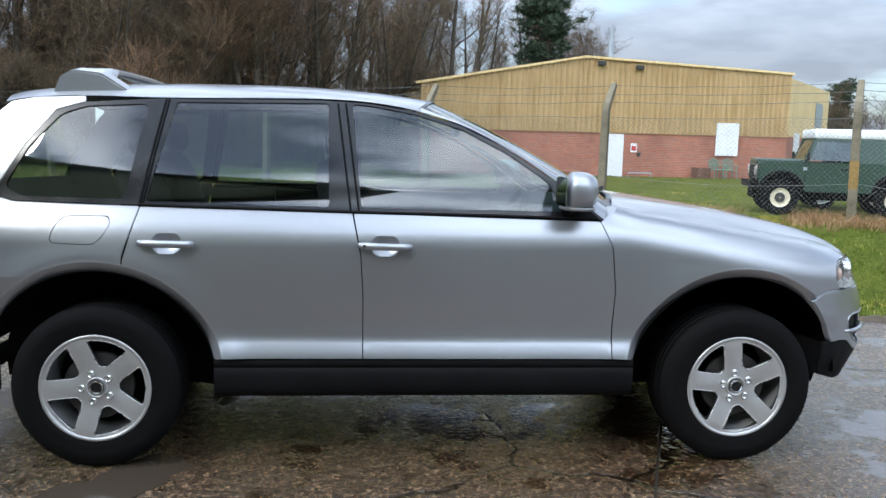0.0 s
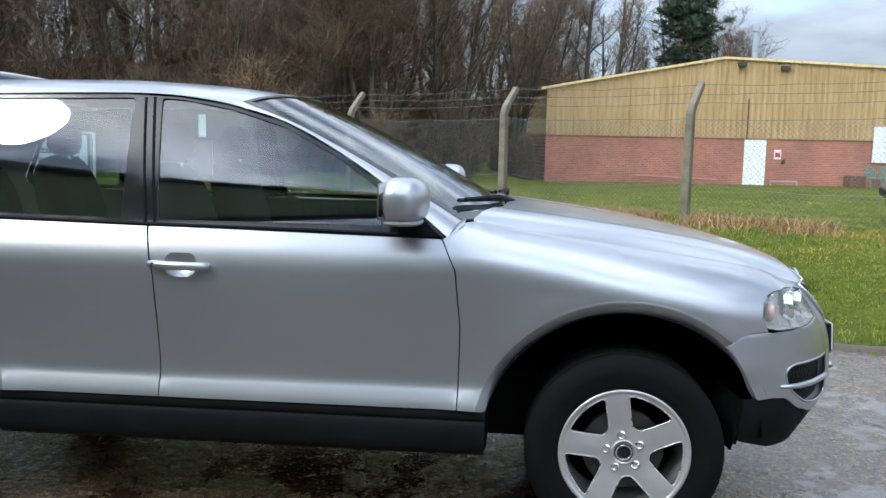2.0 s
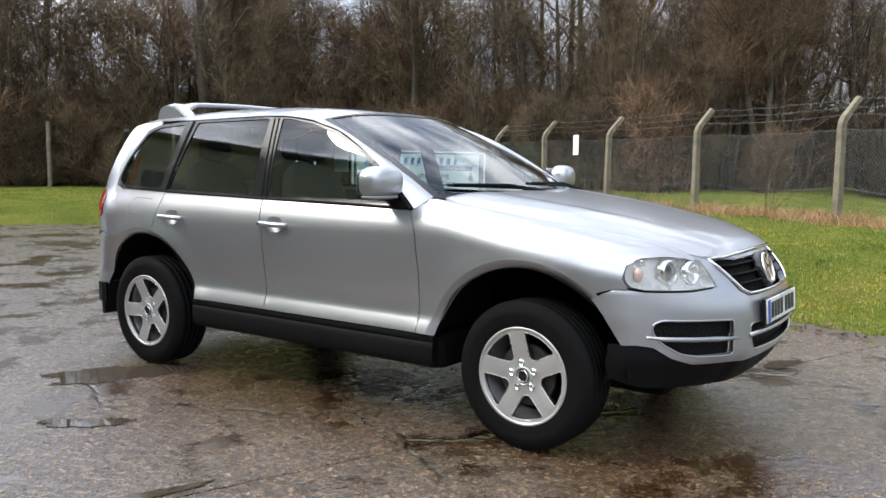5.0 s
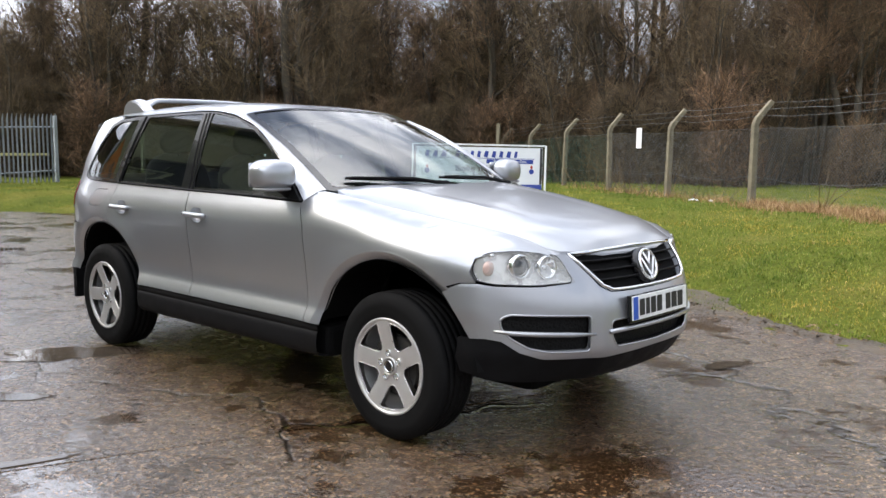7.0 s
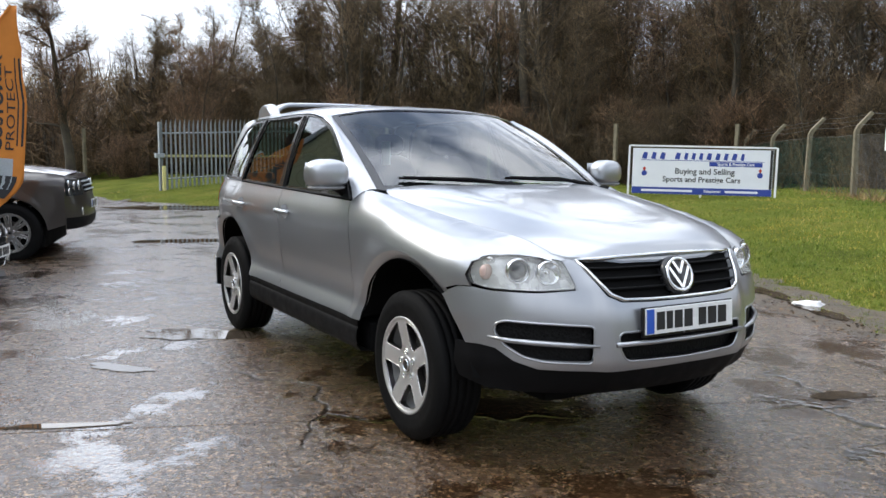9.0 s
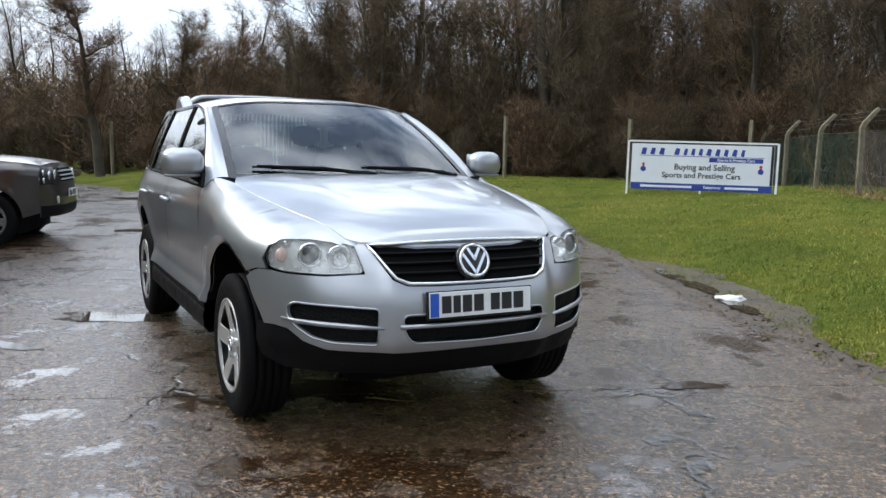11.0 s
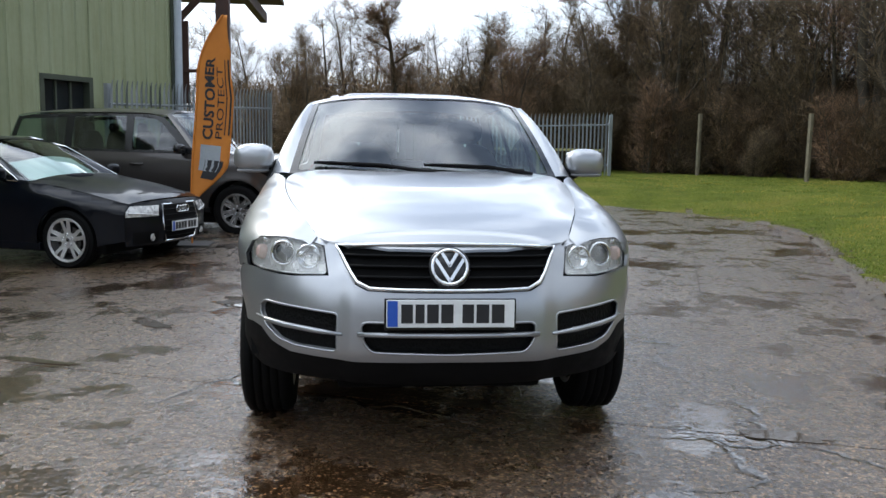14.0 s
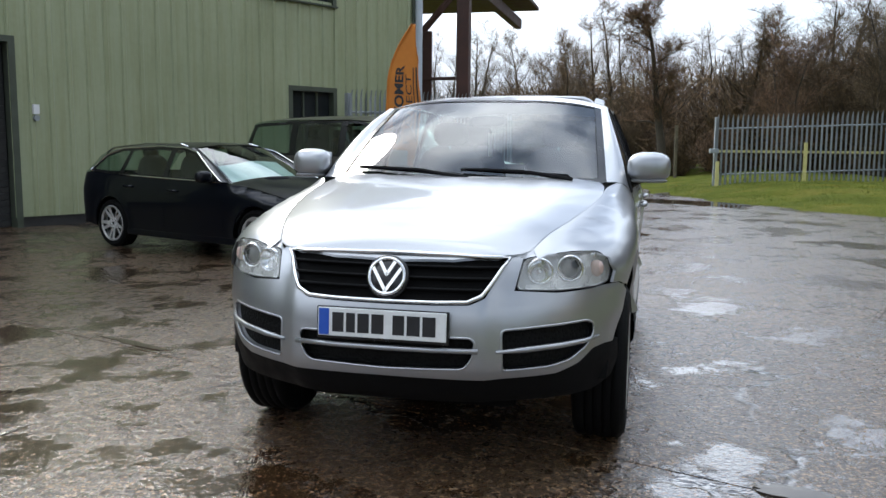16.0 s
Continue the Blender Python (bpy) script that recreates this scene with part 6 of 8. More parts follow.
            part("key_lock", cyl(p, p + Vector((0, s * 0.004, 0)), 0.009, n=14), m_chrome, door)
    # arch lips, liners
    for cx, a0, a1 in ((-AX, 14.5, 165.5), (AX, 21.5, 165.5)):
        def lip(u, v, cx=cx, a0=a0, a1=a1, S=S, s=s):
            a = radians(a0 + (a1 - a0) * u)
            r = AR + 0.005 - 0.046 * v
            x, z = cx + r * math.cos(a), AZ + r * math.sin(a)
            y = abs(S(x, z).y)
            if x > 1.70:
                y = y + (nose_y(x, z) + 0.004 - y) * smoothstep(1.70, 1.80, x)
            return Vector((x, s * (y + 0.006 * smoothstep(0.0, 0.10, v) - 0.034 * v), z))

        grid_sheet("arch_trim", lip, 56, 8, m_silver, car, "silver wheel-arch lip", centre=(0, 0, AZ))

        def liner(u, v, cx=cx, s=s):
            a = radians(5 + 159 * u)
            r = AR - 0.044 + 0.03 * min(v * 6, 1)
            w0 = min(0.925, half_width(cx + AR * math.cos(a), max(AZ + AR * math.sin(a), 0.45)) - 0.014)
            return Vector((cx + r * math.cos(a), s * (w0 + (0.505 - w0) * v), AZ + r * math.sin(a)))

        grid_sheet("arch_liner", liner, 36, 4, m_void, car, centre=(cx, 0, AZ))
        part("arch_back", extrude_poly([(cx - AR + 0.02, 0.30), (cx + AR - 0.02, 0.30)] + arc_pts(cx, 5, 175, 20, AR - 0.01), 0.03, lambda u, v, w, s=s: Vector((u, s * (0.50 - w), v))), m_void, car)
    # sill: dark strip above a deep black rocker
    prof = [(0.930, 0.494), (0.936, 0.488), (0.938, 0.462), (0.931, 0.456), (0.940, 0.445), (0.944, 0.40), (0.938, 0.35), (0.915, 0.322), (0.84, 0.315)]

    def sill(u, v, s=s):
        k = v * (len(prof) - 1)
        i = min(int(k), len(prof) - 2)
        y = prof[i][0] + (prof[i + 1][0] - prof[i][0]) * (k - i)
        z = prof[i][1] + (prof[i + 1][1] - prof[i][1]) * (k - i)
        return Vector((-0.925 + 1.85 * u, s * y, z))

    grid_sheet("sill", sill, 20, 16, m_plastic, car, "black plastic sill")
    # mirror
    mi = part("mirror", blob(0.625, s * 0.985, 1.248, 0.088, 0.117, 0.083, 2.7), m_silver, car, "silver door mirror", smooth=True)
    for v in mi.data.vertices:
        if v.co.x < 0.60:
            v.co.x = 0.60 - (0.60 - v.co.x) * 0.45
        v.co.x -= 0.06 * (abs(v.co.y) - 0.985) * 2
        if v.co.z < 1.20:
            v.co.z = 1.20 - (1.20 - v.co.z) * 0.85
    part("mirror_arm", tube([(0.63, s * 0.855, 1.150), (0.625, s * 0.90, 1.175), (0.62, s * 0.95, 1.195)], [0.045, 0.036, 0.03], 10), m_plastic, mi, "black mirror arm")
    part("mirror_glass", box(0.552, 0.556, s * 0.985 - 0.095, s * 0.985 + 0.095, 1.185, 1.31, 0.001), m_chrome, mi)
    part("mirror_base", blob(0.625, s * 0.985, 1.176, 0.072, 0.100, 0.012, 3.0, 10, 20), m_arch, mi, smooth=True)
    part("mirror_sail", extrude_poly([(0.60, 1.135), (0.755, 1.118), (0.60, 1.245)], 0.01, lambda u, v, w, s=s: Vector((u, s * (half_width(u, v) + 0.002 + w), v))), m_plastic, car)

# roof, screens, pillars
roof_e = spline([(-1.95, 1.52), (-1.83, 1.575), (-1.70, 1.597), (-1.50, 1.607), (-1.2, 1.607), (-0.5, 1.620), (-0.28, 1.612), (-0.08, 1.583), (0.0, 1.562)])
roof_c = spline([(-1.98, 1.622), (-1.8, 1.652), (-1.5, 1.678), (-1.0, 1.697), (-0.6, 1.696), (-0.2, 1.672), (0.06, 1.640)])


def roof(u, v):
    q = -1 + 2 * u
    f = 0.055 - 0.10 * min(abs(q) / 0.93, 1) ** 2
    x = -1.91 + (f + 1.91) * v + 0.07 * (abs(q) ** 3) * (1 - v)
    ze = roof_e(x)
    y = half_width(x, ze) * q
    return Vector((x, y, ze + (roof_c(x) - ze) * (1 - abs(q) ** 3.4)))


grid_sheet("roof", roof, 44, 60, m_silver, car)


def screen(u, v):
    q = -1 + 2 * u
    b0 = Vector((1.005 - 0.19 * q * q, 0.768 * q, 1.160 + 0.006 * q * q))
    t0 = roof((1 + 0.935 * q) / 2, 1.0)
    return b0.lerp(t0, v) + Vector((0.45, 0, 0.89)) * 0.022 * math.sin(math.pi * v)


ws = grid_sheet("windscreen", lambda u, v: screen(0.008 + 0.984 * u, 0.004 + 0.985 * v) - Vector((0.002, 0, 0.003)), 26, 18, m_screen, car, "clear windscreen")
ws.visible_shadow = False
for q0, q1, v0, v1 in ((0.0, 0.028, 0.0, 1.0), (0.972, 1.0, 0.0, 1.0), (0.0, 1.0, 0.0, 0.045), (0.0, 1.0, 0.985, 1.0)):
    grid_sheet("screen_band", lambda u, v, q0=q0, q1=q1, v0=v0, v1=v1: screen(q0 + (q1 - q0) * u, v0 + (v1 - v0) * v) + Vector((0.001, 0, 0.0015)), 24 if q1 - q0 > 0.5 else 2, 18 if v1 - v0 > 0.5 else 2, m_gloss, car)
A_LOW = [(0.770, 1.120), (0.57, 1.276), (0.36, 1.411), (0.14, 1.521), (-0.045, 1.575)]
a_curve = spline([(p[0], p[1]) for p in sorted(A_LOW)])
for s in (-1, 1):
    def pillar(u, v, s=s):
        x = 0.775 - 0.822 * u
        z = a_curve(x)
        d = Vector((x, s * half_width(min(x, 0.70), z), z))
        e = screen(0.5 + 0.5 * s, u)
        q = d.lerp(e, v)
        return q + Vector((0.25, s * 0.55, 0.6)) * 0.016 * math.sin(math.pi * v)

    grid_sheet("a_pillar", pillar, 30, 8, m_silver, car)

    def cowl_side(u, v, s=s):
        a = Vector((0.775 + 0.06 * u, s * half_width(0.775 + 0.06 * u, 1.105 + 0.055 * u), 1.108 + 0.055 * u))
        e = Vector((0.835, s * 0.752, 1.170)).lerp(screen(0.5 + 0.5 * s, 0.0), 1 - u)
        return a.lerp(e, v) + Vector((0, s * 0.5, 0.6)) * 0.012 * math.sin(math.pi * v)

    grid_sheet("pillar_foot", cowl_side, 8, 8, m_silver, car)


# bonnet
def bonnet(x, y):
    ys, zs, zc = shut_y(x), shut_z(x), bon_z(x)
    q = min(abs(y) / ys, 1.05)
    z = zc - (zc - zs) * (0.35 * q ** 2 + 0.65 * q ** 4.5)
    z += 0.006 * smoothstep(0.50, 0.62, q) * smoothstep(1.0, 0.72, q) * smoothstep(2.2, 1.4, x)
    return Vector((x, y, z - 0.05 * smoothstep(2.12, 2.26, x) * (x > 2.12)))


rim_pts = [(0.985, 0.0), (0.96, 0.35), (0.885, 0.62), (0.86, 0.735)] + [(x / 100, shut_y(x / 100) - 0.002) for x in range(95, 208, 8)] + [(2.115, 0.50), (2.165, 0.42), (2.20, 0.25), (2.212, 0.0)]
panel("bonnet", rim_pts + [(x, -y) for x, y in reversed(rim_pts[1:-1])], bonnet, m_silver, car, step=0.04, flange=0.02)
grid_sheet("scuttle", lambda u, v: Vector((0.88 + 0.14 * v - 0.16 * (2 * u - 1) ** 2, (2 * u - 1) * 0.74, 1.168 - 0.004 * v)), 24, 3, m_plastic, car, "black scuttle panel")
for y0, y1, x1 in ((0.05, -0.60, 0.62), (0.60, 0.02, 0.70)):
    a, c = Vector((1.00 - 0.12 * y0 * y0, y0, 1.186)), screen(0.5 + y1 / 1.5, 0.10) + Vector((0.02, 0, 0.02))
    wp = part("wiper", tube([a, a.lerp(c, 0.45) + Vector((0.02, 0, 0.018)), c], [0.013, 0.010, 0.007], 6), m_plastic, car)
    d = (c - a).normalized()
    part("blade", tube([screen(0.5 + (y1 + (y0 - y1) * t) / 1.53, 0.055 + 0.05 * (1 - t)) + Vector((0.01, 0, 0.012)) for t in (-0.05, 0.3, 0.6, 0.95)], 0.009, 6), m_gloss, wp)

GR_TOP, GR_BOT = 0.925, 0.758
fog = [(0.455, 0.655), (0.60, 0.664), (0.765, 0.672), (0.79, 0.655), (0.792, 0.615), (0.765, 0.565), (0.71, 0.520), (0.64, 0.502), (0.46, 0.494)]
mid = [(0.0, 0.628), (0.345, 0.628), (0.362, 0.610), (0.352, 0.545), (0.318, 0.502), (0.0, 0.494)]
top_edge = [(0.0, GR_BOT - 0.012), (0.20, GR_BOT - 0.011), (0.335, GR_BOT - 0.006), (0.392, GR_BOT + 0.020), (0.415, GR_BOT + 0.06), (0.480, GR_TOP + 0.01), (0.516, 0.921), (0.494, 0.802), (0.65, 0.790), (0.80, 0.793), (0.838, 0.803), (0.868, 0.803), (0.888, 0.783), (0.899, 0.757), (0.886, 0.68), (0.870, 0.60), (0.860, 0.56), (0.83, 0.562), (0.79, 0.552), (0.74, 0.503), (0.66, 0.470), (0.40, 0.458), (0.0, 0.462)]
fog_r = rounded([(s_of(y), z) for y, z in fog], 0.02)
holes = [rounded(both(mid), 0.035), fog_r, [(-u, v) for u, v in fog_r]]
panel("front_bumper", both(top_edge), front, m_silver, car, holes=holes, step=0.026, flange=0.03)
low_edge = [(0.0, 0.464), (0.40, 0.460), (0.66, 0.472), (0.742, 0.505), (0.792, 0.554), (0.83, 0.564), (0.880, 0.562), (0.883, 0.47), (0.874, 0.405), (0.80, 0.364), (0.50, 0.345), (0.0, 0.340)]
panel("lower_bumper", both(low_edge), lambda u, v: front(u, v) - Vector((0.006, 0, 0)), m_plastic, car, step=0.03, label="black plastic lower bumper")
for s in (-1, 1):
    grid_sheet("bumper_return", lambda u, v, s=s: front(s * s_of(0.880), 0.368 + 0.19 * u) - Vector((0.008 + 0.03 * v, s * (0.002 + 0.34 * v), 0)), 6, 4, m_plastic, car, centre=(2.2, 0, 0.5))
m_mesh, nt, b = material("black_grille_mesh")
ck = nd(nt, "ShaderNodeTexVoronoi", Scale=85.0)
nt.links.new(coords(nt), ck.inputs["Vector"])
nt.links.new(ramp(nt, ck.outputs["Distance"], [(0.25, (0.0015, 0.0015, 0.0015)), (0.5, (0.007, 0.007, 0.007))]), b.inputs["Base Color"])
b.inputs["Roughness"].default_value = 0.6
b.inputs["Specular IOR Level"].default_value = 0.12
bumped(nt, b, ck.outputs["Distance"], 0.8, 0.004)
for h in holes:
    c = (sum(p[0] for p in h) / len(h), sum(p[1] for p in h) / len(h))
    panel("grille_mesh", [(c[0] + (u - c[0]) * 1.03, c[1] + (v - c[1]) * 1.06) for u, v in h], lambda u, v: front(u, v) - Vector((0.035, 0, 0)), m_mesh, car, flange=0)
for h in holes:
    part("intake_lip", tube([front(u, v) - Vector((0.003, 0, 0)) for u, v in resample(h, 0.03)], 0.0055, 8, True), m_silver, car, smooth=True)
for s in (-1, 1):
    part("bumper_bar", tube([front(s * s_of(y), z) + Vector((0.004, 0, 0)) for y, z in ((0.44, 0.572), (0.55, 0.578), (0.68, 0.585), (0.76, 0.590), (0.81, 0.598))], [0.006, 0.012, 0.012, 0.011, 0.006], 10), m_silver, car, smooth=True)
part("bumper_bar", tube([front(s_of(y), 0.578) + Vector((0.003, 0, 0)) for y in (-0.375, -0.2, 0, 0.2, 0.375)], 0.011, 10), m_silver, car, smooth=True)

# grille
gr = [(0.0, GR_BOT), (0.20, GR_BOT + 0.001), (0.325, GR_BOT + 0.005), (0.378, GR_BOT + 0.028), (0.402, GR_BOT + 0.062), (0.466, GR_TOP - 0.002), (0.25, GR_TOP + 0.008), (0.0, GR_TOP + 0.012)]
gl = both(gr)
back_g = panel("grille", gl, lambda u, v: front(u, v) - Vector((0.030, 0, 0)), m_void, car, flange=0)
part("grille_frame", tube([front(u, v) + Vector((0.004, 0, 0)) for u, v in resample(gl, 0.04)], 0.0085, 8, True), m_chrome, car, "bright chrome grille surround", smooth=True)
for k, z in enumerate((0.797, 0.838, 0.879)):
    hw = 0.375 + 0.075 * (z - GR_BOT) / (GR_TOP - GR_BOT)
    def slat(u, v, z=z, hw=hw):
        q = front(s_of(-hw + 2 * hw * u), z)
        return q + Vector((-0.008 - 0.020 * v, 0, 0.013 - 0.020 * v))
    grid_sheet("slat", slat, 24, 3, m_plastic, back_g, smooth=True)
    part("slat_edge", tube([front(s_of(-hw + 2 * hw * i / 12), z) + Vector((-0.008, 0, 0.010)) for i in range(13)], 0.005, 6), m_plastic, back_g, smooth=True)
bc = front(0.0, 0.848) + Vector((0.012, 0, 0))
bm_ = facing((bc.x, bc.y, bc.z), (0, 1, 0), (-0.35, 0, 1))
bd = part("badge", add_lathe(bmesh.new(), [(0.088, -0.03), (0.088, 0.0), (0.080, 0.008), (0.0, 0.010)], 44), m_gloss, car, "round badge with chrome ring", smooth=True, at=bm_)
part("ring", add_lathe(bmesh.new(), [(0.078, 0.009), (0.077, 0.016), (0.066, 0.016), (0.065, 0.009)], 44), m_chrome, bd, smooth=True)
for pts in ([(-0.032, 0.060), (0.0, 0.006), (0.032, 0.060)], [(-0.060, 0.036), (0.0, -0.060), (0.060, 0.036)]):
    bmk = bmesh.new()
    for a, c in zip(pts, pts[1:]):
        d = (Vector(c) - Vector(a)).normalized()
        n = Vector((-d.y, d.x)) * 0.0065
        a2, c2 = Vector(a) - d * 0.004, Vector(c) + d * 0.004
        add = extrude_poly([tuple(a2 + n), tuple(a2 - n), tuple(c2 - n), tuple(c2 + n)], 0.006, lambda u, v, w: Vector((u, v, 0.0095 + w)))
        tmp_me = mesh_of("chevron", add)
        bmk.from_mesh(tmp_me)
        bpy.data.meshes.remove(tmp_me)
    part("chevron", bmk, m_chrome, bd)

# headlamps
for s in (-1, 1):
    def brow(u, v, s=s):
        y = 0.505 + 0.085 * u
        a = front(s * s_of(y), 0.915 + 0.018 * u) - Vector((0.003, 0, 0))
        e = bonnet(2.118 - 0.17 * u ** 1.2, s * (y + 0.002)) - Vector((0, 0, 0.004))
        return a.lerp(e, v)

    grid_sheet("lamp_brow", brow, 8, 3, m_silver, car)
    sl = rounded([(s * s_of(y), z) for y, z in lamp], 0.022)
    hl = panel("headlamp", sl, lambda u, v: front(u, v) - Vector((0.045, 0, 0)), m_reflector, car, flange=0, label="clear headlamp with two round lights")
    ln = panel("lens", sl, front, m_lens, hl, flange=0, step=0.03, lift=0.001)
    ln.visible_shadow = False
    part("lamp_seal", tube([front(u, v) - Vector((0.004, 0, 0)) for u, v in resample(sl, 0.012)], 0.0024, 6, True), m_gloss, hl)
    wall_pts = resample(sl, 0.03)
    grid_sheet("lamp_wall", lambda u, v, w=wall_pts: front(*w[int(u * len(w) + 0.5) % len(w)]) - Vector((0.002 + 0.044 * v, 0, 0)), len(wall_pts), 2, m_reflector, hl)
    for y, z, r, kind in ((0.578, 0.868, 0.049, 0), (0.690, 0.876, 0.050, 1)):
        p = front(s * s_of(y), z) - Vector((0.040, 0, 0))
        nrm = Vector((1.0, s * 0.25, 0.05)).normalized()
        rt3 = Vector((-nrm.y, nrm.x, 0)).normalized()
        mm = facing((p.x, p.y, p.z), rt3, nrm.cross(rt3) * 1.0)
        part("lamp_bezel", add_lathe(bmesh.new(), [(r + 0.006, -0.01), (r + 0.005, 0.020), (r, 0.026), (r - 0.006, 0.020), (r - 0.008, -0.004)], 32), m_chrome, hl, smooth=True, at=mm)
        if kind:
            part("projector", add_lathe(bmesh.new(), [(r - 0.009, 0.004), (r - 0.014, 0.018), (r - 0.028, 0.028), (0.0, 0.032)], 28), m_window, hl, "dark projector lens", smooth=True, at=mm)
        else:
            part("bowl", add_lathe(bmesh.new(), [(r - 0.006, 0.016), (r * 0.62, 0.0), (r * 0.3, -0.012), (0.012, -0.014), (0.010, 0.006), (0.0, 0.010)], 28), m_chrome, hl, smooth=True, at=mm)
    p = front(s * s_of(0.792), 0.868) - Vector((0.034, 0, 0))
    part("indicator", blob(p.x, p.y, p.z, 0.020, 0.030, 0.034, 2.2, 10, 16), m_amber, hl, "amber indicator", smooth=True)
    p = front(s * s_of(0.775), 0.925) - Vector((0.03, 0, 0))
    part("side_lamp", blob(p.x, p.y, p.z, 0.015, 0.016, 0.014, 2.2, 8, 12), m_chrome, hl, smooth=True)

pm = facing((2.352, 0.0, 0.672), (0, 1, 0), (-0.06, 0, 1))
pl = bars_plate(car, pm, 0.52, 0.112, [(-0.385, -0.295), (-0.275, -0.205), (-0.185, -0.095), (-0.075, 0.02), (0.09, 0.18), (0.20, 0.30), (0.32, 0.42)])
part("plate_holder", box(-0.268, 0.268, -0.068, 0.060, -0.022, -0.0045, 0.004), m_gloss, pl)

# tail end
rear_x = spline([(0.40, -2.36), (0.50, -2.415), (0.68, -2.42), (0.80, -2.385), (1.0, -2.352), (1.15, -2.29), (1.35, -2.13), (1.58, -1.935), (1.66, -1.88)])


def rear(u, z):
    y = (-1 + 2 * u)
    yw = min(half_width(-2.07, z), half_width(-1.98, z) - 0.01)
    return Vector((rear_x(z) + (abs(y) ** 3.2) * (-2.06 - rear_x(z)) * (1.0 if z > 0.84 else 0.9), y * yw, z))


grid_sheet("tailgate", lambda u, v: rear(u, 0.83 + 0.35 * v), 30, 10, m_silver, car)
tg = grid_sheet("rear_screen", lambda u, v: rear(u, 1.18 + 0.385 * v), 30, 10, m_glass, car)
grid_sheet("tail_skirt", lambda u, v: rear(u, 0.36 + 0.14 * v), 30, 5, m_plastic, car)
grid_sheet("rear_bumper", lambda u, v: rear(u, 0.50 + 0.33 * v), 30, 10, m_silver, car)
for s in (-1, 1):
    def corner(u, v, s=s):
        z = 0.50 + 0.34 * u
        x0 = -AX - math.sqrt(max(AR ** 2 - (z - AZ) ** 2, 0.0)) - 0.004
        e = rear(1.0 if s > 0 else 0.0, z)
        x = x0 + (e.x - x0) * v
        return Vector((x, s * (half_width(x0, z) * (1 - v) + abs(e.y) * v + 0.028 * math.sin(math.pi * v)), z))

    grid_sheet("rear_bumper_side", corner, 12, 12, m_silver, car)
    grid_sheet("rear_skirt_side", lambda u, v, s=s: Vector((-1.90 - 0.16 * v, s * (0.905 - 0.05 * v), 0.36 + 0.14 * u)), 3, 4, m_plastic, car)
    panel("tail_lamp", rounded([(-2.115, 0.93), (-1.985, 0.965), (-1.975, 1.09), (-2.02, 1.145), (-2.105, 1.13)], 0.02), side(s), m_redlamp, car, lift=0.006, label="red tail lamp")
# raised spoiler over the tail
sp = part("spoiler", bmesh.new(), m_silver, car)
bm = bmesh.new()
ring = [(-0.02, -0.012), (-0.155, -0.004), (-0.17, 0.006), (-0.14, 0.020), (-0.04, 0.022), (0.0, 0.006)]
rows = []
for i in range(25):
    y = -0.60 + 1.2 * i / 24
    k = smoothstep(0.60, 0.46, abs(y))
    rows.append([bm.verts.new((-1.44 + 0.03 * (y / 0.6) ** 2 + dx * (0.9 + 0.1 * k), y, 1.648 + 0.082 * k - 0.018 * (y / 0.6) ** 2 + dz * (1 + 0.9 * (1 - k)))) for dx, dz in ring])
for a, c in zip(rows, rows[1:]):
    for k in range(len(ring)):
        bm.faces.new((a[k], a[(k + 1) % len(ring)], c[(k + 1) % len(ring)], c[k]))
bm.faces.new(rows[0])
bm.faces.new(rows[-1][::-1])
bmesh.ops.recalc_face_normals(bm, faces=bm.faces[:])
bm.to_mesh(sp.data)
bm.free()
for p in sp.data.polygons:
    p.use_smooth = True
for s in (-1, 1):
    fin = extrude_poly(rounded([(-1.67, 1.625), (-1.635, 1.712), (-1.57, 1.738), (-1.46, 1.728), (-1.35, 1.66), (-1.33, 1.625)], 0.02), 0.075, lambda u, v, w, s=s: Vector((u, s * (0.545 + w), v - 0.25 * w)))
    bmesh.ops.bevel(fin, geom=[e for e in fin.edges if len(e.link_faces) == 2 and e.calc_face_angle(0) > 0.8], offset=0.008, segments=2, affect="EDGES")
    part("spoiler_fin", fin, m_silver, sp)

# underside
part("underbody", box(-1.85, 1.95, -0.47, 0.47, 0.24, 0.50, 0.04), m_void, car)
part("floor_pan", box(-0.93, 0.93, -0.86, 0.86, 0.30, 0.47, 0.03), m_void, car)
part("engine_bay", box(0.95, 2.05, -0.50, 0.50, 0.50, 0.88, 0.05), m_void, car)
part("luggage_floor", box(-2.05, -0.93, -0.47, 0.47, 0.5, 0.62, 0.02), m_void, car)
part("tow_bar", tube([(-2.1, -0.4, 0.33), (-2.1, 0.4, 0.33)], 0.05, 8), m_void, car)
part("mud_flap", box(-1.96, -1.92, -0.90, -0.66, 0.28, 0.50, 0.008), m_plastic, car)

# cabin
part("dashboard", blob(0.72, 0, 1.03, 0.30, 0.76, 0.13, 3.5), m_cloth, car, smooth=True)
part("cabin_floor", box(-0.85, 0.84, -0.84, 0.84, 0.49, 0.56), m_cloth, car)
grid_sheet("headlining", lambda u, v: roof(0.04 + 0.92 * u, 0.02 + 0.94 * v) - Vector((0, 0, 0.022)), 12, 16, m_greycloth, car, centre=(0, 0, 3))
sw = part("steering_wheel", tube([(0.43 + 0.07 * math.sin(a), -0.37 + 0.185 * math.cos(a), 1.035 + 0.175 * math.sin(a)) for a in [2 * math.pi * k / 28 for k in range(28)]], 0.016, 8, True), m_plastic, car, smooth=True)
part("wheel_hub", blob(0.455, -0.37, 1.03, 0.04, 0.085, 0.07, 2.6, 10, 16), m_plastic, sw, smooth=True)
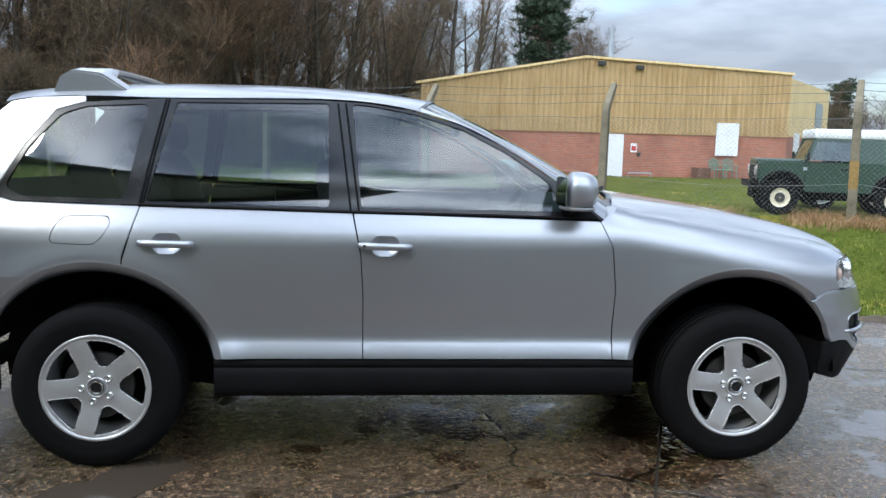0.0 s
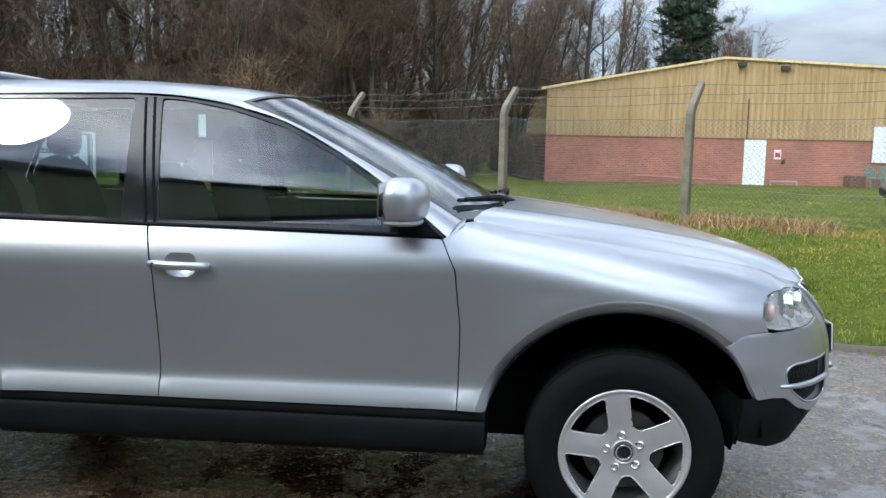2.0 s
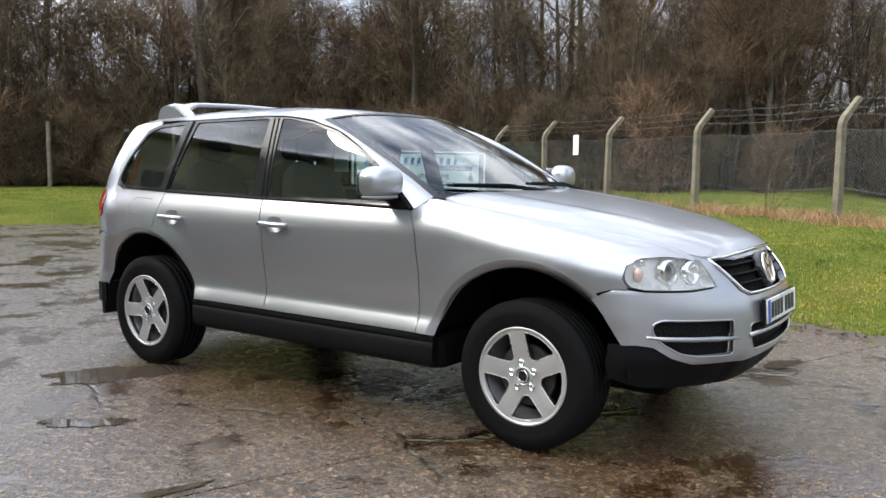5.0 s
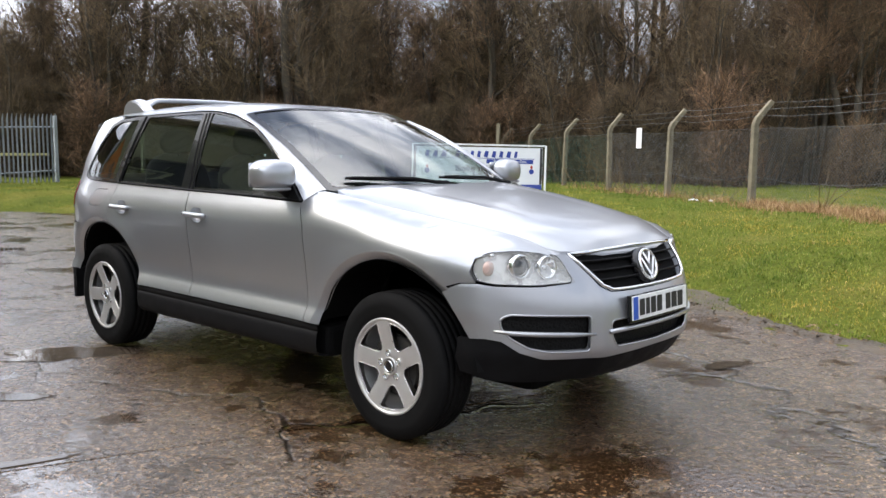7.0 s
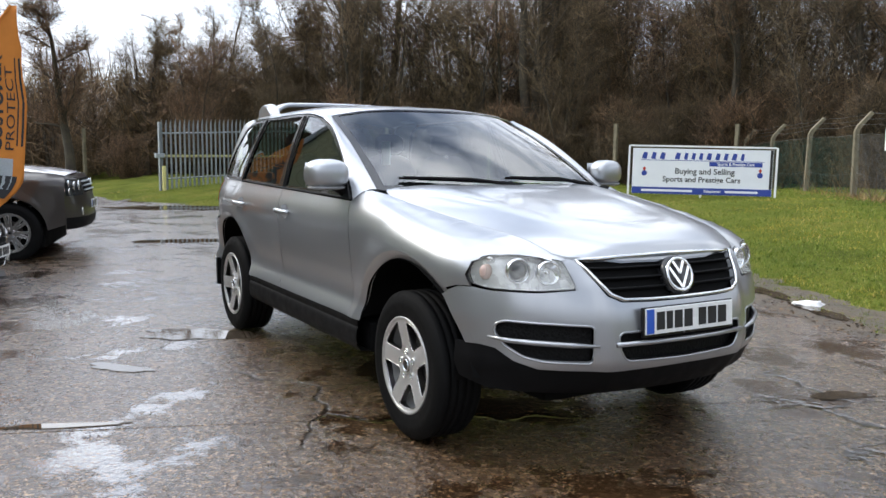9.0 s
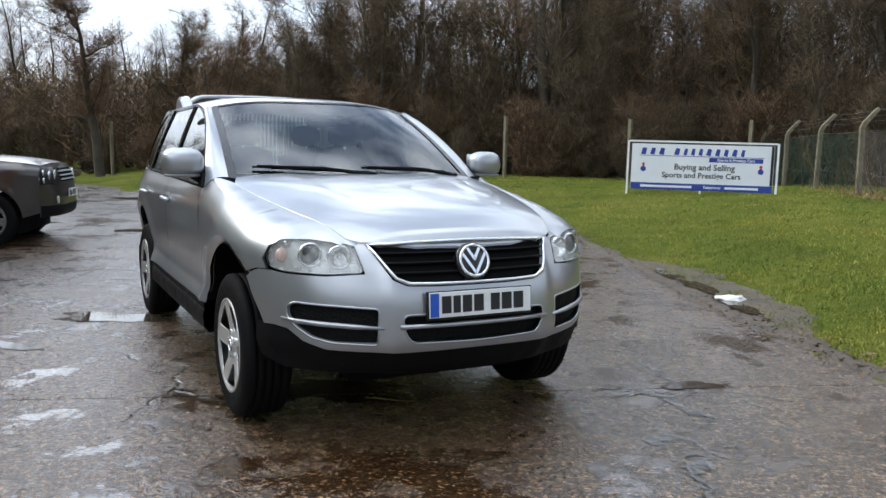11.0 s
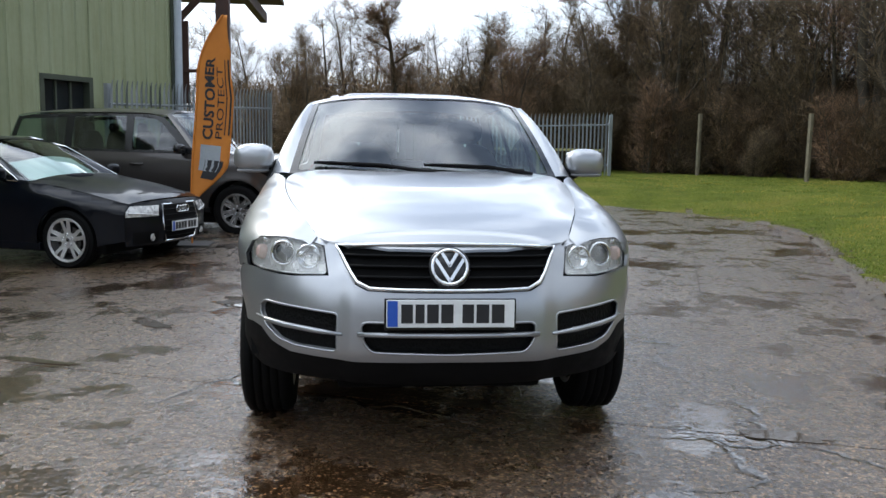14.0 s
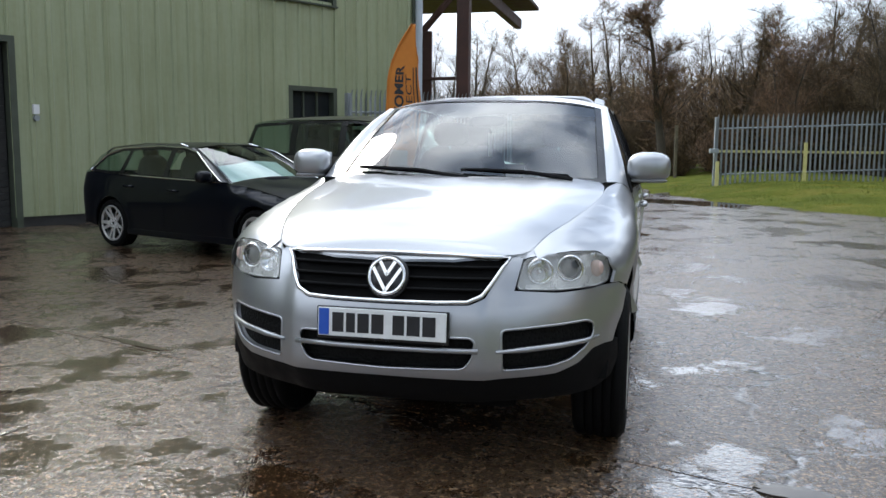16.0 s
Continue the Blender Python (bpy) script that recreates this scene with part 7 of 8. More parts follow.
part("column", tube([(0.47, -0.37, 1.02), (0.66, -0.37, 0.98)], 0.05, 10), m_plastic, sw)
part("console", box(-0.2, 0.55, -0.12, 0.12, 0.54, 0.86, 0.04), m_cloth, car)
for s in (-1, 1):
    for x, seat in ((0.0, "front_seat"), (-0.92, "rear_seat")):
        st = part(seat, blob(x, s * 0.38, 0.74, 0.27, 0.25, 0.10, 3.0, 12, 20), m_cloth, car, smooth=True)
        bk = blob(x - 0.30, s * 0.38, 1.05, 0.09, 0.25, 0.33, 3.0, 14, 20)
        bmesh.ops.rotate(bk, verts=bk.verts[:], cent=(x - 0.27, 0, 0.75), matrix=Matrix.Rotation(radians(-16), 3, "Y"))
        part("seat_back", bk, m_cloth, st, smooth=True)
        part("headrest", blob(x - 0.43, s * 0.38, 1.43, 0.055, 0.125, 0.085, 2.8, 10, 16), m_cloth, st, smooth=True)
        part("headrest_post", tube([(x - 0.41, s * 0.38, 1.30), (x - 0.425, s * 0.38, 1.40)], 0.012, 6), m_chrome, st)
    part("door_card", box(-0.85, 0.75, s * 0.86 - 0.015, s * 0.86 + 0.015, 0.50, 1.12, 0.01), m_cloth, car)
    part("door_card", box(-1.25, -0.854, s * 0.86 - 0.015, s * 0.86 + 0.015, 0.935, 1.12, 0.01), m_cloth, car)
part("inside_mirror", blob(0.19, 0.0, 1.505, 0.02, 0.115, 0.035, 3, 10, 16), m_plastic, car, smooth=True)
part("window_paper", box(-0.50, -0.38, -0.10, -0.095, 1.28, 1.44), m_paper, car, "sheet of paper behind the glass")

# wheels
WIN = windows_wide(0.232)
wroot = wheel_core(car)
wheel_parts(wroot, 0.358, 0.232, 0.235, WIN, m_alloy, 0.046, 0.026, 5, 0.063)
wroot.matrix_basis = Matrix.Translation((AX + 0.0075, -0.922, 0.358)) @ Matrix.Rotation(radians(90), 4, "X") @ Matrix.Rotation(radians(9), 4, "Z")


def wheel_at(src, m):
    made = {}
    for o in (src, *src.children_recursive):
        made[o] = o.copy()
        scene.collection.objects.link(made[o])
        made[o].parent = made.get(o.parent, o.parent)
    made[src].matrix_basis = m
    return made[src]


for x, s, spin in ((-AX - 0.0075, -1, 21), (AX + 0.0075, 1, 12), (-AX - 0.0075, 1, 40)):
    wheel_at(wroot, Matrix.Translation((x, s * 0.922, 0.358)) @ Matrix.Rotation(radians(90 if s < 0 else -90), 4, "X") @ Matrix.Rotation(radians(spin), 4, "Z"))

# ---- the other cars of the yard, from one simpler kit ----
def yard_car(root, body, D, win_n, rim_r, tyre_r, tyre_w):
    plan_f, sec_f = spline(D["plan"]), spline(D["sect"])
    top_f, roof_ef, roof_cf = spline(D["top"]), spline(D["roof_e"]), spline(D["roof_c"])
    nose_f, tail_f = spline(D["nose"]), spline(D["tail"])
    sill, arches, ar, F0, R0 = D["sill"], D["arches"], D["arch_r"], D["front"], D["rear"]
    az = tyre_r

    def hw(x, z):
        y = plan_f(x) + sec_f(z)
        for cx in arches:
            y += 0.012 * math.exp(-((math.hypot(x - cx, z - az) - ar) / 0.07) ** 2)
        t = top_f(x)
        if x > D["cowl"] and z > t - 0.14:
            y -= 0.10 * smoothstep(0, 1, (z - t + 0.14) / 0.14) ** 2 * smoothstep(D["cowl"], D["cowl"] + 0.25, x)
        return y

    def ring(cx, a0, a1, r=ar):
        return [(cx + r * math.cos(radians(a0 + (a1 - a0) * i / 20)), az + r * math.sin(radians(a0 + (a1 - a0) * i / 20))) for i in range(21)]

    base = math.degrees(math.asin((sill - az) / ar))
    xs_top = [F0 - (F0 - R0) * i / 34 for i in range(35)]
    outline = [(R0, sill + 0.06)] + ring(arches[0], 180 - base, base) + ring(arches[1], 180 - base, base) + [(F0, sill + 0.06)] + [(x, top_f(x)) for x in xs_top]
    dlo_trim = D["dlo"]
    fmid = (0, 0, 0.7)
    for s in (-1, 1):
        S = lambda x, z, s=s: Vector((x, s * hw(x, z), z))
        sd_ = panel("body_side", outline, S, body, root, step=0.05, flange=0.02, centre=fmid)
        panel("window_trim", dlo_trim, S, m_gloss, root, holes=D["glass"], step=0.06, flange=0.0, centre=fmid)
        for g in D["glass"]:
            cx, cz = sum(p[0] for p in g) / len(g), sum(p[1] for p in g) / len(g)
            ob = panel("side_glass", [(cx + (u - cx) * 1.02, cz + (v - cz) * 1.02) for u, v in g], S, m_glass, root, step=0.08, flange=0, lift=-0.006, centre=fmid)
            ob.visible_shadow = False
        if D.get("bright"):
            part("bright_trim", tube([S(x, z) + Vector((0, s * 0.004, 0)) for x, z in D["bright"]], 0.009, 6), m_chrome, root, "bright window trim")
        for seam in D["seams"]:
            part("seam", tube([S(x, z) - Vector((0, s * 0.002, 0)) for x, z in seam], 0.004, 4), m_void, sd_)
        for x, z in D["handles"]:
            part("door_handle", tube([S(x - 0.10, z) + Vector((0, s * 0.012, 0)), S(x, z) + Vector((0, s * 0.032, 0)), S(x + 0.10, z) + Vector((0, s * 0.012, 0))], 0.014, 8), body, sd_, smooth=True)

        def roof_side(u, v, s=s):
            x = D["roof_x0"] + (D["roof_x1"] - D["roof_x0"]) * u
            return Vector((x, s * hw(x, roof_ef(x)) * (1 - 0.06 * v), roof_ef(x) + 0.02 * math.sin(v * 1.57)))

        def a_pil(u, v, s=s):
            p0, p1 = D["a_low"], D["a_top"]
            x = p0[0] + (p1[0] - p0[0]) * u
            z = p0[1] + (p1[1] - p0[1]) * (u ** D.get("a_bow", 0.9))
            d = S(x, z)
            return d.lerp(scr(1 if s > 0 else 0, u), v) + Vector((0.2, s * 0.5, 0.5)) * 0.012 * math.sin(math.pi * v)

        def scr(u, v):
            q = -1 + 2 * u
            b0 = Vector((D["ws0"][0] - D["ws0"][2] * q * q, D["ws0"][1] * q, D["ws0"][3]))
            t0 = Vector((D["ws1"][0] - D["ws1"][2] * q * q, D["ws1"][1] * q, D["ws1"][3] - 0.03 * q * q))
            return b0.lerp(t0, v) + Vector((0.4, 0, 0.8)) * 0.02 * math.sin(math.pi * v)

        grid_sheet("a_pillar", a_pil, 14, 4, body, root, centre=fmid)
        grid_sheet("arch_liner", lambda u, v, s=s: Vector((arches[0] + (ar - 0.01) * math.cos(math.pi * u), s * (hw(arches[0], 0.6) - 0.02 - 0.35 * v), az + (ar - 0.01) * math.sin(math.pi * u))), 20, 2, m_void, root, centre=(arches[0], 0, az))
        grid_sheet("arch_liner", lambda u, v, s=s: Vector((arches[1] + (ar - 0.01) * math.cos(math.pi * u), s * (hw(arches[1], 0.6) - 0.02 - 0.35 * v), az + (ar - 0.01) * math.sin(math.pi * u))), 20, 2, m_void, root, centre=(arches[1], 0, az))
        mx, mz = D["mirror"]
        mi = part("mirror", blob(mx, s * (hw(mx, mz) + 0.13), mz + 0.05, 0.07, 0.11, 0.075, 2.8, 12, 18), D.get("mirror_mat", body), root, smooth=True)
        part("mirror_arm", tube([S(mx, mz - 0.02), S(mx, mz) + Vector((0, s * 0.08, 0.02))], 0.028, 8), m_plastic, mi)
        if D.get("rails"):
            part("roof_rail", tube([(x, s * (hw(x, roof_ef(x)) - 0.05), roof_ef(x) + 0.035 + dz) for x, dz in D["rails"]], 0.013, 8), m_chrome, root, "bright roof rail", smooth=True)
        sp_ = D.get("strip")
        if sp_:
            part("side_strip", tube([S(x, z) + Vector((0, s * 0.006, 0)) for x, z in sp_], 0.016, 6), D.get("strip_mat", m_plastic), root)
    # sheets across the car
    grid_sheet("bonnet", lambda u, v: Vector((D["cowl"] + 0.0 + (F0 - D["cowl"]) * u, (-1 + 2 * v) * hw(D["cowl"] + (F0 - D["cowl"]) * u, top_f(D["cowl"] + (F0 - D["cowl"]) * u)), top_f(D["cowl"] + (F0 - D["cowl"]) * u) + D["crown"] * (1 - abs(-1 + 2 * v) ** 2.6) * (1 - 0.6 * u ** 6))), 24, 24, body, root, centre=fmid)

    def roof_s(u, v):
        x = D["roof_x0"] + (D["roof_x1"] - D["roof_x0"]) * u
        q = -1 + 2 * v
        return Vector((x - 0.06 * q * q * (1 if u > 0.5 else -1), q * hw(x, roof_ef(x)), roof_ef(x) + (roof_cf(x) - roof_ef(x)) * (1 - abs(q) ** 3)))

    grid_sheet("roof", roof_s, 24, 18, body, root, centre=fmid)
    w_ = grid_sheet("windscreen", scr, 14, 10, m_screen, root, centre=fmid)
    w_.visible_shadow = False

    def fpt(u, z):
        """On the nose: u from -1 to 1 across, at a height."""
        y = u * hw(F0, z)
        return Vector((F0 + (nose_f(z) - F0) * (1 - abs(u) ** D.get("nose_round", 3.4)), y, z))

    def rpt(u, z):
        return Vector((R0 + (tail_f(z) - R0) * (1 - abs(u) ** 3.4), u * hw(R0, z), z))

    ft = top_f(F0)
    fz = D["bumper_z"]
    grid_sheet("front_bumper", lambda u, v: fpt(-1 + 2 * u, sill + 0.0 + (fz - sill) * v), 26, 8, body, root, centre=fmid)
    grid_sheet("front_panel", lambda u, v: fpt(-1 + 2 * u, fz + (ft + D["crown"] * 0.4 * (1 - abs(-1 + 2 * u) ** 2.6) - fz) * v), 26, 8, body, root, centre=fmid)
    grid_sheet("rear_bumper", lambda u, v: rpt(-1 + 2 * u, sill + (0.62 - sill) * v), 22, 6, body, root, centre=fmid)
    grid_sheet("tailgate", lambda u, v: rpt(-1 + 2 * u, 0.62 + (top_f(R0) - 0.62) * v), 22, 6, body, root, centre=fmid)

    def rear_screen(u, v):
        a = rpt(-1 + 2 * u, top_f(R0))
        e = roof_s(0.0, u)
        return a.lerp(e, v)

    grid_sheet("rear_screen", rear_screen, 14, 8, m_glass, root, centre=fmid)
    part("underbody", box(R0 + 0.3, F0 - 0.25, -plan_f(0) + 0.14, plan_f(0) - 0.14, 0.17, sill + 0.06, 0.03), m_void, root)
    for x0, x1 in ((arches[0] + ar, arches[1] - ar),):
        for s in (-1, 1):
            part("sill", box(x0 - 0.03, x1 + 0.03, s * (hw(0, sill) - 0.05), s * (hw(0, sill) + 0.004), sill - 0.07, sill + 0.012, 0.01), D.get("sill_mat", m_plastic), root)
    part("cabin_floor", box(R0 + 0.35, D["cowl"], -plan_f(0) + 0.1, plan_f(0) - 0.1, sill + 0.05, sill + 0.16), m_cloth, root)
    part("dashboard", blob(D["cowl"] - 0.22, 0, D["ws0"][3] - 0.10, 0.24, D["ws0"][1] * 0.98, 0.10, 3.5, 10, 18), m_cloth, root, smooth=True)
    for x in D["seats"]:
        for s in (-1, 1):
            st = part("seat_back", blob(x - 0.22, s * 0.36, D["ws0"][3] - 0.02, 0.10, 0.24, 0.34, 3, 10, 16), m_cloth, root, smooth=True)
            part("headrest", blob(x - 0.27, s * 0.36, D["ws0"][3] + 0.36, 0.05, 0.12, 0.08, 2.8, 8, 14), m_cloth, st, smooth=True)
    wr = wheel_core(root)
    wheel_parts(wr, tyre_r, rim_r, tyre_w, windows_split(rim_r, win_n), D.get("alloy", m_alloy), 0.032, 0.035)
    first = True
    for cx in arches:
        for s in (-1, 1):
            m = Matrix.Translation((cx, s * (hw(cx, 0.55) - 0.004), tyre_r)) @ Matrix.Rotation(radians(90 if s < 0 else -90), 4, "X") @ Matrix.Rotation(radians(17 * cx + 20 * s), 4, "Z")
            if first:
                wr.matrix_basis = m
                first = False
            else:
                wheel_at(wr, m)
    return hw, fpt, rpt


def sheet_on(root, name, fpt, u0, u1, z0, z1, mat, lift=0.004, slant=0.0, label="", nu=8, nv=4):
    def f(u, v):
        z = z0 + (z1 - z0) * v
        uu = u0 + (u1 - u0) * u + slant * v
        return fpt(uu, z) + Vector((lift, 0, 0))
    return grid_sheet(name, f, nu, nv, mat, root, label, centre=(0, 0, 0.6))


# black estate car beside the workshop
AUDI_RW, AUDI_FW = Vector((-4.76, -6.17)), Vector((-3.74, -3.50))
ah = (AUDI_FW - AUDI_RW).normalized()
a_mid = (AUDI_FW + AUDI_RW) / 2 + Vector((-ah.y, ah.x)) * 0.90
estate = thing("estate_car", pose(a_mid.x, a_mid.y, yard_z(a_mid.x, a_mid.y), 0, 0, math.degrees(math.atan2(ah.y, ah.x))), "black estate car with silver roof rails, parked by the green wall", "car")
A_D = dict(
    plan=[(-2.3, 0.74), (-2.1, 0.83), (-1.7, 0.885), (-1.0, 0.905), (0, 0.91), (1.0, 0.905), (1.6, 0.89), (1.95, 0.84), (2.1, 0.78)],
    sect=[(0.2, -0.03), (0.32, -0.015), (0.45, -0.01), (0.66, 0.0), (0.78, -0.004), (0.90, -0.03), (0.98, -0.055), (1.2, -0.165), (1.42, -0.29)],
    top=[(-2.3, 1.0), (-1.9, 1.005), (-1.0, 0.975), (0, 0.955), (0.8, 0.94), (1.0, 0.925), (1.4, 0.87), (1.8, 0.79), (2.1, 0.715)],
    roof_e=[(-2.0, 1.24), (-1.7, 1.31), (-1.2, 1.355), (-0.6, 1.375), (-0.1, 1.36), (0.1, 1.335)], roof_c=[(-2.0, 1.31), (-1.5, 1.39), (-0.8, 1.43), (-0.2, 1.425), (0.1, 1.395)],
    nose=[(0.2, 2.14), (0.30, 2.235), (0.45, 2.27), (0.62, 2.255), (0.75, 2.20), (0.85, 2.1)], tail=[(0.2, -2.34), (0.35, -2.43), (0.6, -2.42), (0.8, -2.37), (1.02, -2.28)],
    sill=0.27, arches=(-1.404, 1.404), arch_r=0.37, front=2.06, rear=-2.2, cowl=0.92, crown=0.075, bumper_z=0.52, nose_round=2.3,
    dlo=[(-2.02, 1.03), (-1.72, 1.25), (-1.4, 1.335), (-0.6, 1.372), (-0.1, 1.355), (0.15, 1.30), (0.52, 1.10), (0.78, 0.948), (0, 0.962), (-1.0, 0.982), (-1.9, 1.015)],
    glass=[rounded([(-1.90, 1.055), (-1.68, 1.225), (-1.36, 1.305), (-1.22, 1.31), (-1.28, 1.025)], 0.03), rounded([(-1.15, 1.32), (-0.36, 1.345), (-0.34, 0.995), (-1.18, 1.015)], 0.02), rounded([(-0.26, 1.345), (-0.06, 1.325), (0.16, 1.265), (0.44, 1.105), (0.58, 0.99), (-0.24, 0.99)], 0.02)],
    bright=[(0.78, 0.955), (0.52, 1.10), (0.16, 1.305), (-0.1, 1.36), (-0.6, 1.377), (-1.4, 1.34), (-1.74, 1.25), (-2.03, 1.03), (-1.0, 0.985), (0, 0.965), (0.78, 0.95)],
    seams=[[(0.80, 0.92), (0.86, 0.7), (0.84, 0.32)], [(-0.29, 0.95), (-0.26, 0.6), (-0.28, 0.32)], [(-1.18, 0.97), (-1.2, 0.75), (-1.08, 0.55)]], handles=[(-0.08, 0.82), (-1.0, 0.845)],
    roof_x0=-1.95, roof_x1=0.06, ws0=(0.98, 0.70, 0.20, 0.935), ws1=(0.06, 0.56, 0.06, 1.395), a_low=(0.78, 0.955), a_top=(-0.02, 1.345), mirror=(0.62, 0.97),
    rails=[(-1.85, -0.03), (-1.7, 0.0), (-1.0, 0.015), (-0.3, 0.01), (-0.12, -0.02)], seats=(-0.05, -0.95), sill_mat=m_navy)
hw_a, fp_a, rp_a = yard_car(estate, m_navy, A_D, 5, 0.238, 0.325, 0.225)
gr_ = sheet_on(estate, "grille", fp_a, -0.42, 0.42, 0.30, 0.70, m_void, 0.006, label="black grille in a bright frame")
part("grille_frame", tube([fp_a(u, z) + Vector((0.010, 0, 0)) for u, z in ((-0.44, 0.705), (0.44, 0.705), (0.44, 0.5), (0.36, 0.30), (-0.36, 0.30), (-0.44, 0.5))], 0.011, 6, True), m_chrome, gr_)
for k in range(6):
    part("slat", tube([fp_a(-0.40 + 0.8 * i / 6, 0.35 + 0.06 * k) + Vector((0.010, 0, 0)) for i in range(7)], 0.005, 4), m_plastic, gr_)
for k in range(4):
    p = fp_a(-0.105 + 0.07 * k, 0.645) + Vector((0.022, 0, 0))
    part("emblem_ring", tube([(p.x, p.y + 0.036 * math.cos(a), p.z + 0.036 * math.sin(a)) for a in [2 * math.pi * i / 18 for i in range(18)]], 0.005, 5, True), m_chrome, gr_)
for s in (-1, 1):
    hl = sheet_on(estate, "headlamp", fp_a, s * 0.50, s * 0.985, 0.585, 0.70, m_reflector, 0.005, label="clear headlamp")
    part("light_line", tube([fp_a(s * (0.53 + 0.42 * i / 5), 0.60 + 0.03 * (i / 5)) + Vector((0.009, 0, 0)) for i in range(6)], 0.008, 6), m_white, hl)
    vent = sheet_on(estate, "air_inlet", fp_a, s * 0.52, s * 0.90, 0.29, 0.42, m_void, 0.005)
    part("fog_lamp", cyl(fp_a(s * 0.62, 0.355) + Vector((0.002, 0, 0)), fp_a(s * 0.62, 0.355) + Vector((0.014, 0, 0)), 0.04, n=18), m_reflector, vent)
bars_plate(estate, facing(tuple(fp_a(0, 0.46) + Vector((0.03, 0, 0))), (0, 1, 0), (0, 0, 1)), 0.52, 0.112, [(-0.385, -0.295), (-0.275, -0.185), (-0.165, -0.075), (-0.055, 0.04), (0.10, 0.19), (0.21, 0.30), (0.32, 0.42)])


def sheet_inside(u, v):
    q = -0.93 + 1.62 * u
    a, e = Vector((0.98 - 0.20 * q * q, 0.70 * q, 0.935)), Vector((0.06 - 0.06 * q * q, 0.56 * q, 1.395 - 0.03 * q * q))
    return a.lerp(e, 0.06 + (0.40 + 0.10 * math.sin(2.2 * u)) * v) + Vector((0.4, 0, 0.8)) * 0.018 * math.sin(math.pi * 0.5 * v) - Vector((0.020, 0, 0.014 + 0.006 * math.sin(9 * u) * v))


grid_sheet("sun_shade", sheet_inside, 18, 6, m_paper, estate, "pale sheet inside the windscreen", centre=(0, 0, 0.6))
part("cloth_on_bonnet", blob(1.02, -0.15, 0.985, 0.10, 0.20, 0.03, 2.6, 8, 16), m_cloth, estate, "dark cloth lying at the wipers", smooth=True)

# grey-bronze off-roader behind it
rh = Vector((math.cos(radians(75)), math.sin(radians(75))))
r_mid = Vector((-6.85, -2.15)) - rh * 1.44 + Vector((-rh.y, rh.x)) * 0.95
suv = thing("off_roader", pose(r_mid.x, r_mid.y, yard_z(r_mid.x, r_mid.y), 0, 0, 75), "large grey-bronze off-road car with black roof pillars", "car")
R_D = dict(
    plan=[(-2.4, 0.86), (-2.2, 0.92), (-1.5, 0.955), (0, 0.965), (1.5, 0.955), (1.9, 0.92), (2.12, 0.86)],
    sect=[(0.3, -0.03), (0.45, -0.015), (0.7, 0.0), (0.95, 0.0), (1.08, -0.012), (1.18, -0.04), (1.45, -0.115), (1.80, -0.235)],
    top=[(-2.4, 1.20), (0, 1.185), (0.9, 1.175), (1.2, 1.165), (1.7, 1.135), (2.05, 1.09), (2.15, 1.06)],
    roof_e=[(-2.3, 1.70), (-2.0, 1.745), (-1.0, 1.77), (0.0, 1.765), (0.35, 1.735)], roof_c=[(-2.3, 1.76), (-1.5, 1.835), (-0.5, 1.85), (0.2, 1.825), (0.4, 1.79)],
    nose=[(0.3, 2.12), (0.42, 2.27), (0.6, 2.30), (0.75, 2.285), (0.95, 2.235), (1.1, 2.16)], tail=[(0.3, -2.45), (0.5, -2.55), (0.7, -2.55), (1.0, -2.5), (1.2, -2.45)],
    sill=0.40, arches=(-1.44, 1.44), arch_r=0.44, front=2.08, rear=-2.35, cowl=0.90, crown=0.05, bumper_z=0.72,
    dlo=[(-2.28, 1.20), (-2.14, 1.69), (-1.9, 1.725), (-1.0, 1.752), (0.0, 1.748), (0.25, 1.70), (0.50, 1.50), (0.80, 1.195), (0, 1.188)],
    glass=[rounded([(-2.18, 1.235), (-2.07, 1.655), (-1.32, 1.70), (-1.30, 1.23)], 0.03), rounded([(-1.20, 1.705), (-0.34, 1.72), (-0.32, 1.225), (-1.18, 1.23)], 0.03), rounded([(-0.22, 1.72), (0.08, 1.70), (0.24, 1.62), (0.62, 1.225), (-0.20, 1.225)], 0.03)],
    seams=[[(0.82, 1.16), (0.86, 0.8), (0.84, 0.46)], [(-0.27, 1.17), (-0.25, 0.8), (-0.27, 0.46)], [(-1.22, 1.17), (-1.22, 0.95), (-1.05, 0.7)]], handles=[(-0.1, 1.02), (-1.02, 1.03)],
    roof_x0=-2.22, roof_x1=0.36, ws0=(1.0, 0.78, 0.14, 1.185), ws1=(0.36, 0.64, 0.05, 1.79), a_low=(0.80, 1.195), a_top=(0.28, 1.745), a_bow=1.0, mirror=(0.62, 1.20), mirror_mat=m_gloss,
    strip=[(-1.0, 0.62), (0, 0.62), (0.95, 0.62)], strip_mat=m_bronze, alloy=m_alloy_grey, seats=(-0.05, -0.95))
hw_r, fp_r, rp_r = yard_car(suv, m_bronze, R_D, 7, 0.245, 0.372, 0.255)
gr_ = sheet_on(suv, "grille", fp_r, -0.46, 0.46, 0.86, 1.04, m_void, 0.006, label="slatted dark grille")
for k in range(3):
    part("slat", tube([fp_r(-0.45 + 0.9 * i / 8, 0.89 + 0.055 * k) + Vector((0.018, 0, 0)) for i in range(9)], 0.012, 6), m_galv, gr_)
